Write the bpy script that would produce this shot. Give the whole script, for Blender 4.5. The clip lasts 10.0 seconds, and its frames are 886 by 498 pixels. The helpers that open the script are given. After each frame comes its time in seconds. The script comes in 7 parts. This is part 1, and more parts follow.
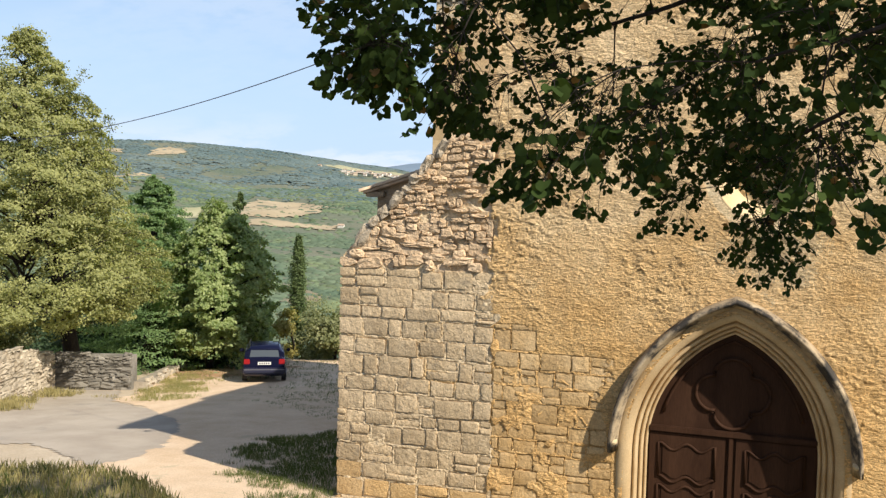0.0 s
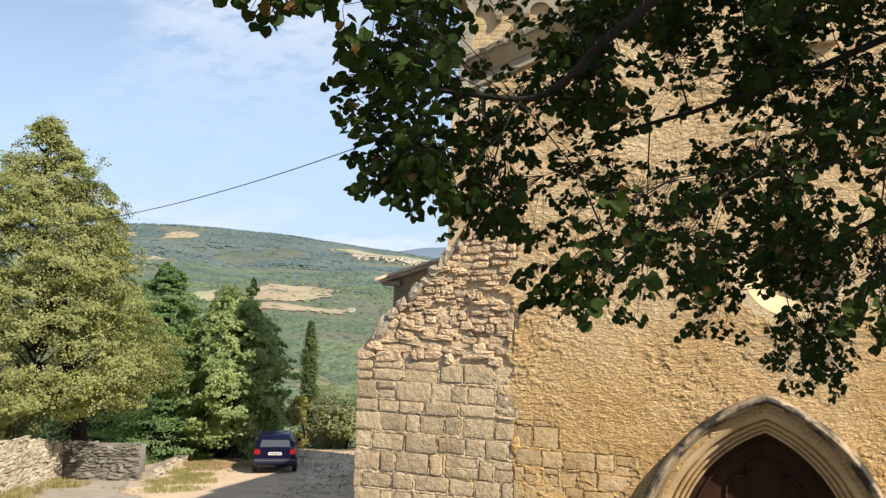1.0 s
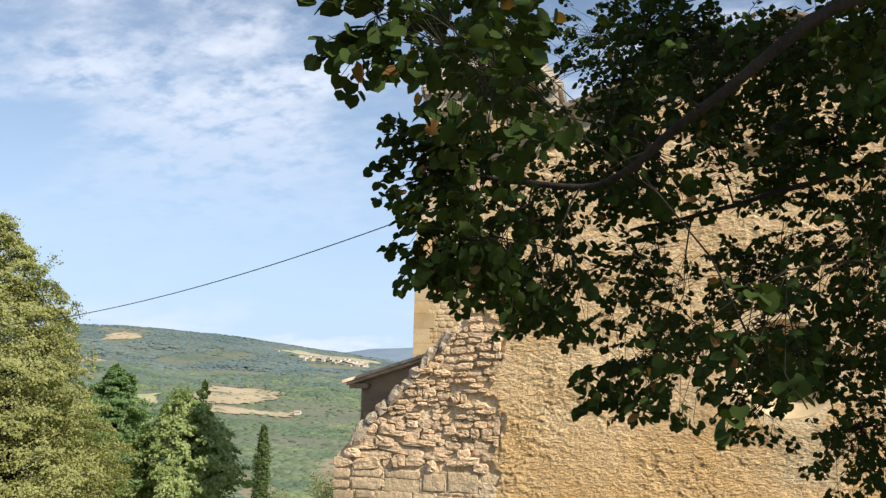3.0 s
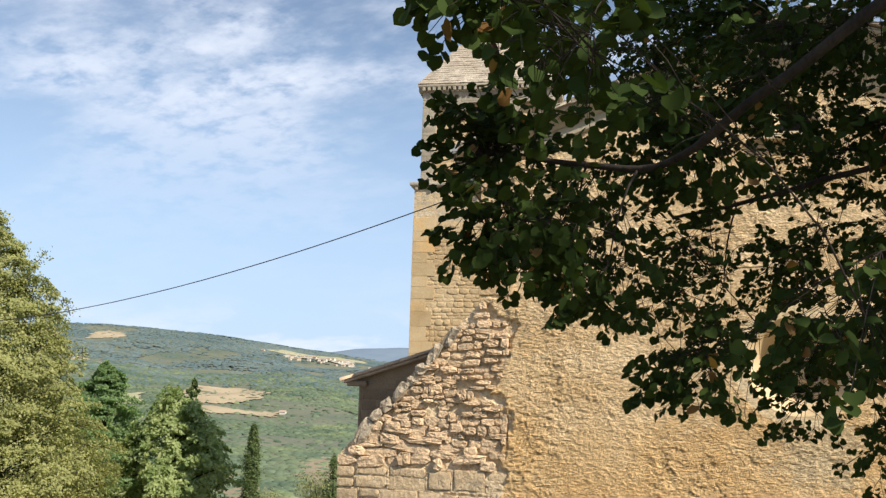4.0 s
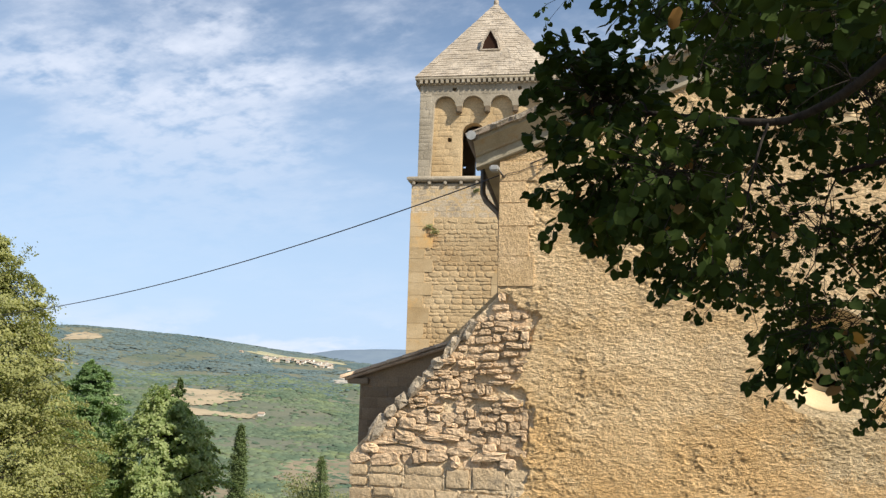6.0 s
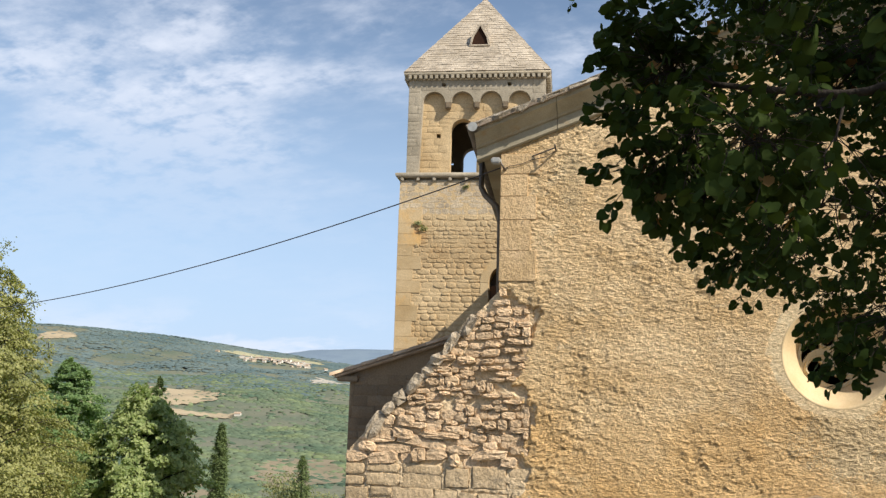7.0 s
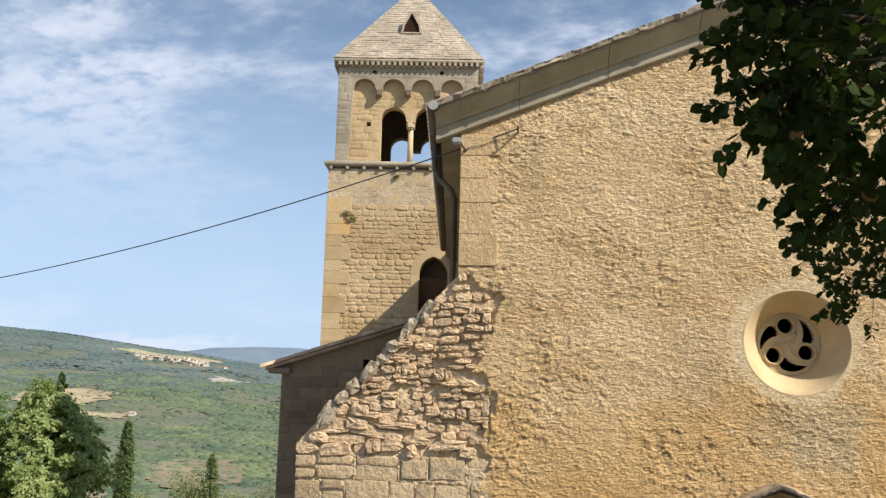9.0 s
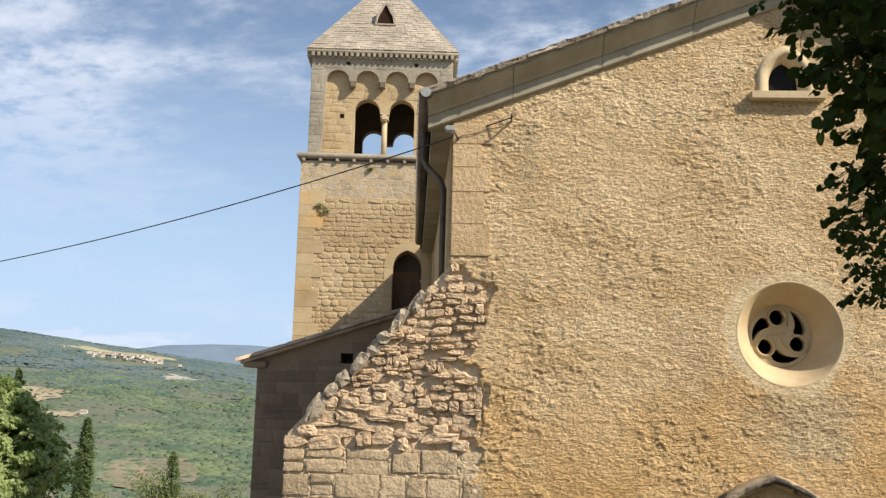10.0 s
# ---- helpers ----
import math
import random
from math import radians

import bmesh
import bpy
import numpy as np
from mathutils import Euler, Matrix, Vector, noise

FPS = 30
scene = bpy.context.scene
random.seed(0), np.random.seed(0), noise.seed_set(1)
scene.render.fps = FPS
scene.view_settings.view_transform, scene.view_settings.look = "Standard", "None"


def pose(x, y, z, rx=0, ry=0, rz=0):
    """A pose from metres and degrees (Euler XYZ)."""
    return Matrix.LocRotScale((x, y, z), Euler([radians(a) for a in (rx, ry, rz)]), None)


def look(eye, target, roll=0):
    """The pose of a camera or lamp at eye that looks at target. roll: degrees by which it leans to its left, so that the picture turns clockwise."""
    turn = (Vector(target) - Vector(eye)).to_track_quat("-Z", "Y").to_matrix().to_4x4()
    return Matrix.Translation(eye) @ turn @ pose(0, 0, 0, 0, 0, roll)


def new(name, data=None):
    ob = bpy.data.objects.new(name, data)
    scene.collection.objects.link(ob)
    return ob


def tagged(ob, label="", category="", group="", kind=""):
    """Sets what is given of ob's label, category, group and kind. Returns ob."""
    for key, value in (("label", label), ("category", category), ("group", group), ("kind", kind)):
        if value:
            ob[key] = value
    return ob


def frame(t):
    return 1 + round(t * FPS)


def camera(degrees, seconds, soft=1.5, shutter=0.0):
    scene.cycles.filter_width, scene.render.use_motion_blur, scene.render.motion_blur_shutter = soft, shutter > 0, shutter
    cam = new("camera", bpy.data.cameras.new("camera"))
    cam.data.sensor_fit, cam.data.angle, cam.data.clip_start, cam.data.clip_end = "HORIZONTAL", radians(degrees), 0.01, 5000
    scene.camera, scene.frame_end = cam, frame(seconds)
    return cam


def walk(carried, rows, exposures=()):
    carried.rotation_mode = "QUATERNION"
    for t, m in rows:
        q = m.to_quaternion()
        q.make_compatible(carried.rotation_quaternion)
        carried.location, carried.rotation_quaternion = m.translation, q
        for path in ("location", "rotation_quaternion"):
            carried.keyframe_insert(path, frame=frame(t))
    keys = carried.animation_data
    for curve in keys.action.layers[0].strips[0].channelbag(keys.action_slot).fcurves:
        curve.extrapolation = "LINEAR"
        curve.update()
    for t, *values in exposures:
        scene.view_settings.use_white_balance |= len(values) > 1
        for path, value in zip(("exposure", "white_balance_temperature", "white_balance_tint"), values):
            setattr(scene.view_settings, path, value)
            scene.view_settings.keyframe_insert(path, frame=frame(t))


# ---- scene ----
cam = camera(52.1, 10.0, 1.35)
PATH = [
    (0, (0.033, -0.118, 4.211), (-0.576, 1.784, 4.109), 1.5),
    (0.5, (-0.046, -0.037, 4.268), (-0.68, 1.86, 4.257), 1.7),
    (1, (-0.167, 0.03, 4.333), (-0.804, 1.924, 4.416), 1.7),
    (1.5, (-0.311, 0.079, 4.374), (-0.932, 1.973, 4.546), 1.6),
    (2, (-0.427, 0.179, 4.375), (-1.023, 2.071, 4.631), 1.8),
    (2.2, (-0.507, 0.213, 4.366), (-1.086, 2.107, 4.644), 1.6),
    (3.5, (-0.996, 0.355, 4.311), (-1.506, 2.265, 4.619), 1.7),
    (4, (-1.178, 0.431, 4.276), (-1.676, 2.343, 4.584), 1.7),
    (4.5, (-1.365, 0.478, 4.255), (-1.85, 2.394, 4.563), 1.7),
    (5, (-1.515, 0.585, 4.228), (-1.995, 2.501, 4.538), 1.7),
    (5.5, (-1.665, 0.688, 4.197), (-2.135, 2.606, 4.508), 1.6),
    (7, (-2.224, 1.022, 4.112), (-2.63, 2.955, 4.426), 1.7),
    (7.5, (-2.382, 1.111, 4.084), (-2.753, 3.051, 4.398), 1.6),
    (8, (-2.59, 1.213, 4.047), (-2.9, 3.163, 4.362), 1.6),
    (8.5, (-2.802, 1.312, 4.013), (-3.05, 3.271, 4.328), 1.5),
    (9, (-3.057, 1.421, 3.957), (-3.254, 3.386, 4.273), 1.5),
    (9.5, (-3.306, 1.518, 3.899), (-3.457, 3.487, 4.216), 1.4),
    (10, (-3.545, 1.608, 3.873), (-3.649, 3.581, 4.186), 1.4),
]
walk(cam, [(t, look(eye, target, roll)) for t, eye, target, roll in PATH], [(0, 0.44), (4, 0.42), (10, 0.31)])


# ---- light ----
SUN = Vector((0.877 * 0.766, -0.480 * 0.766, 0.643))
sun = new("sun", bpy.data.lights.new("sun", "SUN"))
sun.data.energy, sun.data.angle, sun.data.color = 5.0, radians(0.53), (1.0, 0.905, 0.765)
sun.matrix_world = look(SUN * 60, (0, 0, 0))

world = bpy.data.worlds.new("sky")
scene.world = world
world.use_nodes = True
wn, wl = world.node_tree.nodes, world.node_tree.links
sky = wn.new("ShaderNodeTexSky")
sky.sky_type, sky.sun_disc = "NISHITA", False
sky.sun_elevation, sky.sun_rotation = radians(40), math.atan2(SUN.x, SUN.y)
sky.air_density, sky.dust_density, sky.ozone_density = 1.1, 0.25, 2.2
# thin high clouds: the sky's directions laid on a flat layer overhead
way = wn.new("ShaderNodeTexCoord")
part_xyz = wn.new("ShaderNodeSeparateXYZ")
wl.new(way.outputs["Generated"], part_xyz.inputs[0])


def wmath(op, a, b=None, clamp=False):
    m = wn.new("ShaderNodeMath")
    m.operation, m.use_clamp = op, clamp
    for i, v in enumerate((a, b)):
        if v is None:
            continue
        if isinstance(v, (int, float)):
            m.inputs[i].default_value = v
        else:
            wl.new(v, m.inputs[i])
    return m.outputs[0]


rise = wmath("ADD", wmath("MAXIMUM", part_xyz.outputs[2], 0.0), 0.28)
flat = wn.new("ShaderNodeCombineXYZ")
wl.new(wmath("DIVIDE", part_xyz.outputs[0], rise), flat.inputs[0])
wl.new(wmath("DIVIDE", part_xyz.outputs[1], rise), flat.inputs[1])


def cloud(scale, stretch, turn, low, high, detail=9.0, shift=0.0):
    mp = wn.new("ShaderNodeMapping")
    mp.inputs["Rotation"].default_value = (0, 0, radians(turn))
    mp.inputs["Scale"].default_value = (scale * stretch, scale, 1)
    mp.inputs["Location"].default_value = (shift, shift * 0.7, 0)
    wl.new(flat.outputs[0], mp.inputs[0])
    nz = wn.new("ShaderNodeTexNoise")
    nz.inputs["Scale"].default_value, nz.inputs["Detail"].default_value = 1.0, detail
    nz.inputs["Roughness"].default_value, nz.inputs["Distortion"].default_value = 0.60, 0.12
    wl.new(mp.outputs[0], nz.inputs["Vector"])
    mr = wn.new("ShaderNodeMapRange")
    mr.interpolation_type = "SMOOTHSTEP"
    mr.inputs["From Min"].default_value, mr.inputs["From Max"].default_value = low, high
    wl.new(nz.outputs["Fac"], mr.inputs["Value"])
    return mr.outputs["Result"]


high_veil = wmath("MULTIPLY", cloud(1.6, 0.75, 30, 0.435, 0.60), cloud(15.0, 0.75, 25, 0.28, 0.58, 4.0, 3.1))
streaks = wmath("MULTIPLY", cloud(4.0, 0.30, 12, 0.50, 0.78, 7.0, 7.7), 0.55)
bank = wn.new("ShaderNodeMapRange")
bank.interpolation_type = "SMOOTHSTEP"
bank.inputs["From Min"].default_value, bank.inputs["From Max"].default_value = 0.10, 0.02
wl.new(part_xyz.outputs[2], bank.inputs["Value"])
low_bank = wmath("MULTIPLY", wmath("MULTIPLY", bank.outputs["Result"], cloud(2.4, 1.0, 0, 0.46, 0.60, 8.0, 1.3)), 0.85)
haze = wn.new("ShaderNodeMapRange")
haze.interpolation_type = "SMOOTHSTEP"
haze.inputs["From Min"].default_value, haze.inputs["From Max"].default_value = 0.46, 0.02
haze.inputs["To Max"].default_value = 0.85
wl.new(part_xyz.outputs[2], haze.inputs["Value"])
aloft = wn.new("ShaderNodeMapRange")
aloft.interpolation_type = "SMOOTHSTEP"
aloft.inputs["From Min"].default_value, aloft.inputs["From Max"].default_value = 0.15, 0.36
aloft.inputs["To Min"].default_value, aloft.inputs["To Max"].default_value = 0.12, 1.0
wl.new(part_xyz.outputs[2], aloft.inputs["Value"])
clearing = wn.new("ShaderNodeMapRange")  # unseen overhead cloud thins towards the zenith, to lower the fill light
clearing.interpolation_type = "SMOOTHSTEP"
clearing.inputs["From Min"].default_value, clearing.inputs["From Max"].default_value = 0.50, 0.95
clearing.inputs["To Min"].default_value, clearing.inputs["To Max"].default_value = 1.0, 0.12
wl.new(part_xyz.outputs[2], clearing.inputs["Value"])
layer = wmath("MULTIPLY", wmath("MULTIPLY", wmath("ADD", high_veil, streaks), aloft.outputs["Result"]), clearing.outputs["Result"])
veil = wmath("ADD", wmath("MULTIPLY", layer, 0.84), wmath("ADD", low_bank, 0.05), True)
mix = wn.new("ShaderNodeMix")
mix.data_type = "RGBA"
wl.new(veil, mix.inputs["Factor"])
air = wn.new("ShaderNodeMix")
air.data_type = "RGBA"
wl.new(haze.outputs["Result"], air.inputs["Factor"])
wl.new(sky.outputs[0], air.inputs["A"])
air.inputs["B"].default_value = (4.4, 6.0, 8.5, 1)
wl.new(air.outputs["Result"], mix.inputs["A"])
mix.inputs["B"].default_value = (7.1, 7.6, 8.7, 1)
back = wn["Background"]
wl.new(mix.outputs["Result"], back.inputs["Color"])
back.inputs["Strength"].default_value = 0.093


# ---- materials ----
def surface(name, low, high, scale=2.0, fine=40.0, rough=0.85, bump=0.4, grain=0.25, relief=0.012, spots=None, per_object=0.0, per_island=0.0, metal=0.0, squash=1.0, spot_scale=1.2, spot_cut=0.58, spec=0.3, stain=None):
    """Two-tone stony or earthy surface: broad patches, fine grain, optional stains with a shape of their own, relief."""
    m = bpy.data.materials.new(name)
    m.use_nodes = True
    n, l = m.node_tree.nodes, m.node_tree.links
    bsdf = n["Principled BSDF"]
    bsdf.inputs["Roughness"].default_value, bsdf.inputs["Metallic"].default_value = rough, metal
    bsdf.inputs["Specular IOR Level"].default_value = spec
    geo = n.new("ShaderNodeNewGeometry")
    mp = n.new("ShaderNodeMapping")
    mp.inputs["Scale"].default_value = (1, 1, squash)
    l.new(geo.outputs["Position"], mp.inputs[0])

    def noise_at(sc, detail=6.0, rg=0.6):
        t = n.new("ShaderNodeTexNoise")
        t.inputs["Scale"].default_value, t.inputs["Detail"].default_value, t.inputs["Roughness"].default_value = sc, detail, rg
        l.new(mp.outputs[0], t.inputs["Vector"])
        return t.outputs["Fac"]

    def blend(fac, a, b, mode="MIX"):
        x = n.new("ShaderNodeMix")
        x.data_type, x.blend_type = "RGBA", mode
        for key, v in (("Factor", fac), ("A", a), ("B", b)):
            if isinstance(v, (int, float)):
                x.inputs[key].default_value = v
            elif isinstance(v, tuple):
                x.inputs[key].default_value = (*v, 1)
            else:
                l.new(v, x.inputs[key])
        return x.outputs["Result"]

    def span(v, a, b, c=0.0, d=1.0):
        r = n.new("ShaderNodeMapRange")
        for key, val in zip(("From Min", "From Max", "To Min", "To Max"), (a, b, c, d)):
            r.inputs[key].default_value = val
        l.new(v, r.inputs["Value"])
        return r.outputs["Result"]

    colour = blend(span(noise_at(scale), 0.34, 0.66), low, high)
    if spots:
        colour = blend(span(noise_at(spot_scale, 7.0, 0.65), spot_cut, spot_cut + 0.12), colour, spots)
    if stain:
        colour = blend(span(noise_at(0.45, 8.0, 0.72), 0.50, 0.64, 0.0, 0.85), colour, stain)
    f = noise_at(fine, 4.0, 0.65)
    colour = blend(1.0, colour, span(f, 0.25, 0.75, 1 - grain, 1 + grain * 0.6), "MULTIPLY")
    if per_object:
        info = n.new("ShaderNodeObjectInfo")
        colour = blend(1.0, colour, span(info.outputs["Random"], 0, 1, 1 - per_object, 1 + per_object), "MULTIPLY")
    if per_island:
        colour = blend(1.0, colour, span(geo.outputs["Random Per Island"], 0, 1, 1 - per_island, 1 + per_island), "MULTIPLY")
    l.new(colour, bsdf.inputs["Base Color"])
    if bump:
        add = n.new("ShaderNodeMath")
        add.operation = "MULTIPLY_ADD"
        add.inputs[1].default_value = 0.45
        l.new(f, add.inputs[0])
        l.new(noise_at(fine * 0.3, 5.0, 0.6), add.inputs[2])
        b = n.new("ShaderNodeBump")
        b.inputs["Strength"].default_value, b.inputs["Distance"].default_value = bump, relief
        l.new(add.outputs[0], b.inputs["Height"])
        l.new(b.outputs[0], bsdf.inputs["Normal"])
    return m


def leafy(name, low, high, sheer=0.35, rough=0.55, gloss=0.3):
    """Leaves: colour from leaf to leaf, light through them."""
    m = bpy.data.materials.new(name)
    m.use_nodes = True
    n, l = m.node_tree.nodes, m.node_tree.links
    bsdf, out = n["Principled BSDF"], n["Material Output"]
    geo = n.new("ShaderNodeNewGeometry")
    x = n.new("ShaderNodeMix")
    x.data_type = "RGBA"
    x.inputs["A"].default_value, x.inputs["B"].default_value = (*low, 1), (*high, 1)
    drift = n.new("ShaderNodeTexNoise")  # whole sprays differ, and each leaf a little
    drift.inputs["Scale"].default_value, drift.inputs["Detail"].default_value = 1.1, 2.0
    l.new(geo.outputs["Position"], drift.inputs["Vector"])
    both = n.new("ShaderNodeMath")
    both.operation = "MULTIPLY_ADD"
    both.inputs[1].default_value = 0.55
    l.new(geo.outputs["Random Per Island"], both.inputs[0])
    reach = n.new("ShaderNodeMapRange")
    for key, val in zip(("From Min", "From Max", "To Min", "To Max"), (0.34, 0.66, 0.0, 0.45)):
        reach.inputs[key].default_value = val
    l.new(drift.outputs["Fac"], reach.inputs["Value"])
    l.new(reach.outputs["Result"], both.inputs[2])
    l.new(both.outputs[0], x.inputs["Factor"])
    l.new(x.outputs["Result"], bsdf.inputs["Base Color"])
    bsdf.inputs["Roughness"].default_value, bsdf.inputs["Specular IOR Level"].default_value = rough, gloss
    tr = n.new("ShaderNodeBsdfTranslucent")
    gain = n.new("ShaderNodeMix")
    gain.data_type, gain.blend_type = "RGBA", "MULTIPLY"
    gain.inputs["Factor"].default_value, gain.inputs["B"].default_value = 1.0, (1.5, 1.6, 0.6, 1)
    l.new(x.outputs["Result"], gain.inputs["A"])
    l.new(gain.outputs["Result"], tr.inputs["Color"])
    mixs = n.new("ShaderNodeMixShader")
    mixs.inputs[0].default_value = sheer
    l.new(bsdf.outputs[0], mixs.inputs[1])
    l.new(tr.outputs[0], mixs.inputs[2])
    l.new(mixs.outputs[0], out.inputs["Surface"])
    return m


def plain(name, colour, rough=0.5, metal=0.0, spec=0.5):
    m = bpy.data.materials.new(name)
    m.use_nodes = True
    b = m.node_tree.nodes["Principled BSDF"]
    b.inputs["Base Color"].default_value = (*colour, 1)
    b.inputs["Roughness"].default_value, b.inputs["Metallic"].default_value, b.inputs["Specular IOR Level"].default_value = rough, metal, spec
    return m


def thrown_render(name, low, high, pale, stain, relief=0.055, dabs=0.5, wash=None):
    """Hand-thrown lime render: broad drifts of colour, paler dabs, stains, and flaky relief along the throw."""
    m = bpy.data.materials.new(name)
    m.use_nodes = True
    n, l = m.node_tree.nodes, m.node_tree.links
    bsdf = n["Principled BSDF"]
    bsdf.inputs["Roughness"].default_value, bsdf.inputs["Specular IOR Level"].default_value = 0.95, 0.2
    geo = n.new("ShaderNodeNewGeometry")

    def noise_at(scale, stretch=(1, 1, 1), detail=5.0, rg=0.6, twist=0.0):
        mp = n.new("ShaderNodeMapping")
        mp.inputs["Scale"].default_value = stretch
        l.new(geo.outputs["Position"], mp.inputs[0])
        t = n.new("ShaderNodeTexNoise")
        t.inputs["Scale"].default_value, t.inputs["Detail"].default_value = scale, detail
        t.inputs["Roughness"].default_value, t.inputs["Distortion"].default_value = rg, twist
        l.new(mp.outputs[0], t.inputs["Vector"])
        return t.outputs["Fac"]

    def span(v, a, b, c=0.0, d=1.0):
        r = n.new("ShaderNodeMapRange")
        for key, val in zip(("From Min", "From Max", "To Min", "To Max"), (a, b, c, d)):
            r.inputs[key].default_value = val
        l.new(v, r.inputs["Value"])
        return r.outputs["Result"]

    def blend(fac, a, b, mode="MIX"):
        x = n.new("ShaderNodeMix")
        x.data_type, x.blend_type = "RGBA", mode
        for key, v in (("Factor", fac), ("A", a), ("B", b)):
            if isinstance(v, (int, float)):
                x.inputs[key].default_value = v
            elif isinstance(v, tuple):
                x.inputs[key].default_value = (*v, 1)
            else:
                l.new(v, x.inputs[key])
        return x.outputs["Result"]

    def add(a, b, gain):
        x = n.new("ShaderNodeMath")
        x.operation = "MULTIPLY_ADD"
        x.inputs[1].default_value = gain
        l.new(b, x.inputs[0])
        l.new(a, x.inputs[2])
        return x.outputs[0]

    colour = blend(span(noise_at(0.8, (1, 1, 1.5), 6.0), 0.36, 0.64), low, high)
    colour = blend(span(noise_at(3.2, (1, 1, 1.8), 4.0), 0.60, 0.70, 0.0, dabs), colour, pale)
    colour = blend(span(noise_at(0.5, (1.3, 1, 0.8), 8.0, 0.72), 0.54, 0.68, 0.0, 0.75), colour, stain)
    if wash:  # the old ochre wash has held on the lower wall
        xyz = n.new("ShaderNodeSeparateXYZ")
        l.new(geo.outputs["Position"], xyz.inputs[0])
        level = add(xyz.outputs[2], noise_at(0.7, (1, 1, 1), 5.0), 5.0)
        colour = blend(span(level, 7.2, 4.2), colour, blend(1.0, colour, wash, "MULTIPLY"))
    pits = noise_at(34.0, (0.7, 1, 1.2), 4.0, 0.7)
    colour = blend(1.0, colour, span(pits, 0.34, 0.60, 0.58, 1.14), "MULTIPLY")
    l.new(colour, bsdf.inputs["Base Color"])
    flakes = noise_at(15.0, (0.55, 1, 1.25), 3.0, 0.55, 0.7)
    tall = add(add(flakes, pits, 0.55), noise_at(80.0, (0.8, 1, 1.2), 2.0), 0.22)
    b = n.new("ShaderNodeBump")
    b.inputs["Strength"].default_value, b.inputs["Distance"].default_value = 1.0, relief
    l.new(tall, b.inputs["Height"])
    l.new(b.outputs[0], bsdf.inputs["Normal"])
    return m


RENDER_COAT = thrown_render("ochre_render", (0.65, 0.46, 0.245), (0.80, 0.61, 0.37), (0.80, 0.66, 0.44), (0.61, 0.475, 0.30), wash=(0.96, 0.83, 0.62))
GREY_COAT = thrown_render("greyed_render", (0.52, 0.385, 0.215), (0.66, 0.515, 0.315), (0.70, 0.58, 0.39), (0.48, 0.385, 0.255))
RING_COAT = thrown_render("smoothed_render", (0.62, 0.475, 0.285), (0.74, 0.60, 0.385), (0.80, 0.69, 0.48), (0.58, 0.46, 0.29), 0.018, 0.8)
GREY_STONE = surface("weathered_limestone", (0.46, 0.345, 0.21), (0.63, 0.49, 0.315), 2.2, 26, 0.95, 1.0, 0.40, 0.035, spots=(0.36, 0.29, 0.20), spot_scale=4.0, spot_cut=0.58, per_object=0.16)
RUBBLE_STONE = surface("rubble_limestone", (0.575, 0.412, 0.255), (0.775, 0.580, 0.380), 2.2, 24, 0.95, 1.0, 0.45, 0.05, spots=(0.35, 0.285, 0.205), spot_scale=5.0, spot_cut=0.57, per_object=0.17)
OCHRE_STONE = surface("ochre_limestone", (0.50, 0.325, 0.145), (0.64, 0.46, 0.25), 1.2, 34, 0.95, 1.0, 0.38, 0.03, spots=(0.58, 0.38, 0.17), spot_scale=1.4, spot_cut=0.56, per_object=0.15)
LICHEN_STONE = surface("lichen_stone", (0.33, 0.275, 0.205), (0.50, 0.425, 0.32), 7, 40, 0.95, 1.0, 0.45, 0.04, spots=(0.48, 0.45, 0.39), spot_scale=14, spot_cut=0.66, per_object=0.15)
# Colour darkened for shade on the annex and in the belfry; corbels are dark themselves.
ANNEX_STONE = surface("dark_shaded_stone", (0.16, 0.125, 0.085), (0.24, 0.19, 0.13), 0.8, 30, 0.95, 0.8, 0.3, 0.02, spots=(0.20, 0.17, 0.13), spot_scale=2.0, per_object=0.1, per_island=0.15)
MORTAR = surface("lime_mortar", (0.60, 0.46, 0.29), (0.74, 0.59, 0.39), 1.6, 30, 0.95, 1.0, 0.38, 0.035, spots=(0.66, 0.45, 0.22), spot_scale=0.7, spot_cut=0.58)
SMOOTH_COAT = surface("smooth_plaster", (0.54, 0.41, 0.235), (0.64, 0.505, 0.315), 2.5, 50, 0.9, 0.3, 0.14, 0.006, per_object=0.06)
QUOIN = surface("quoin_stone", (0.57, 0.405, 0.22), (0.68, 0.50, 0.295), 2.0, 50, 0.92, 1.0, 0.35, 0.03, spots=(0.52, 0.38, 0.21), spot_scale=3, per_object=0.05)
CUT_STONE = surface("cut_stone", (0.50, 0.39, 0.23), (0.62, 0.51, 0.33), 2.0, 50, 0.88, 0.3, 0.18, 0.006, spots=(0.40, 0.30, 0.17), spot_scale=2.2, per_object=0.08)
PORTAL_STONE = surface("portal_stone", (0.45, 0.315, 0.165), (0.60, 0.455, 0.27), 1.6, 50, 0.88, 0.35, 0.2, 0.008, spots=(0.36, 0.24, 0.12), spot_scale=2.2)
SOOTY_STONE = surface("blackened_stone", (0.34, 0.26, 0.165), (0.48, 0.385, 0.26), 1.6, 50, 0.9, 0.5, 0.25, 0.01, spots=(0.05, 0.045, 0.04), spot_scale=2.3, spot_cut=0.46)
CORNICE_STONE = surface("cornice_stone", (0.29, 0.255, 0.18), (0.42, 0.375, 0.28), 1.4, 50, 0.9, 0.35, 0.18, 0.006, spots=(0.36, 0.26, 0.15), spot_scale=3.0, spot_cut=0.62, per_object=0.07)
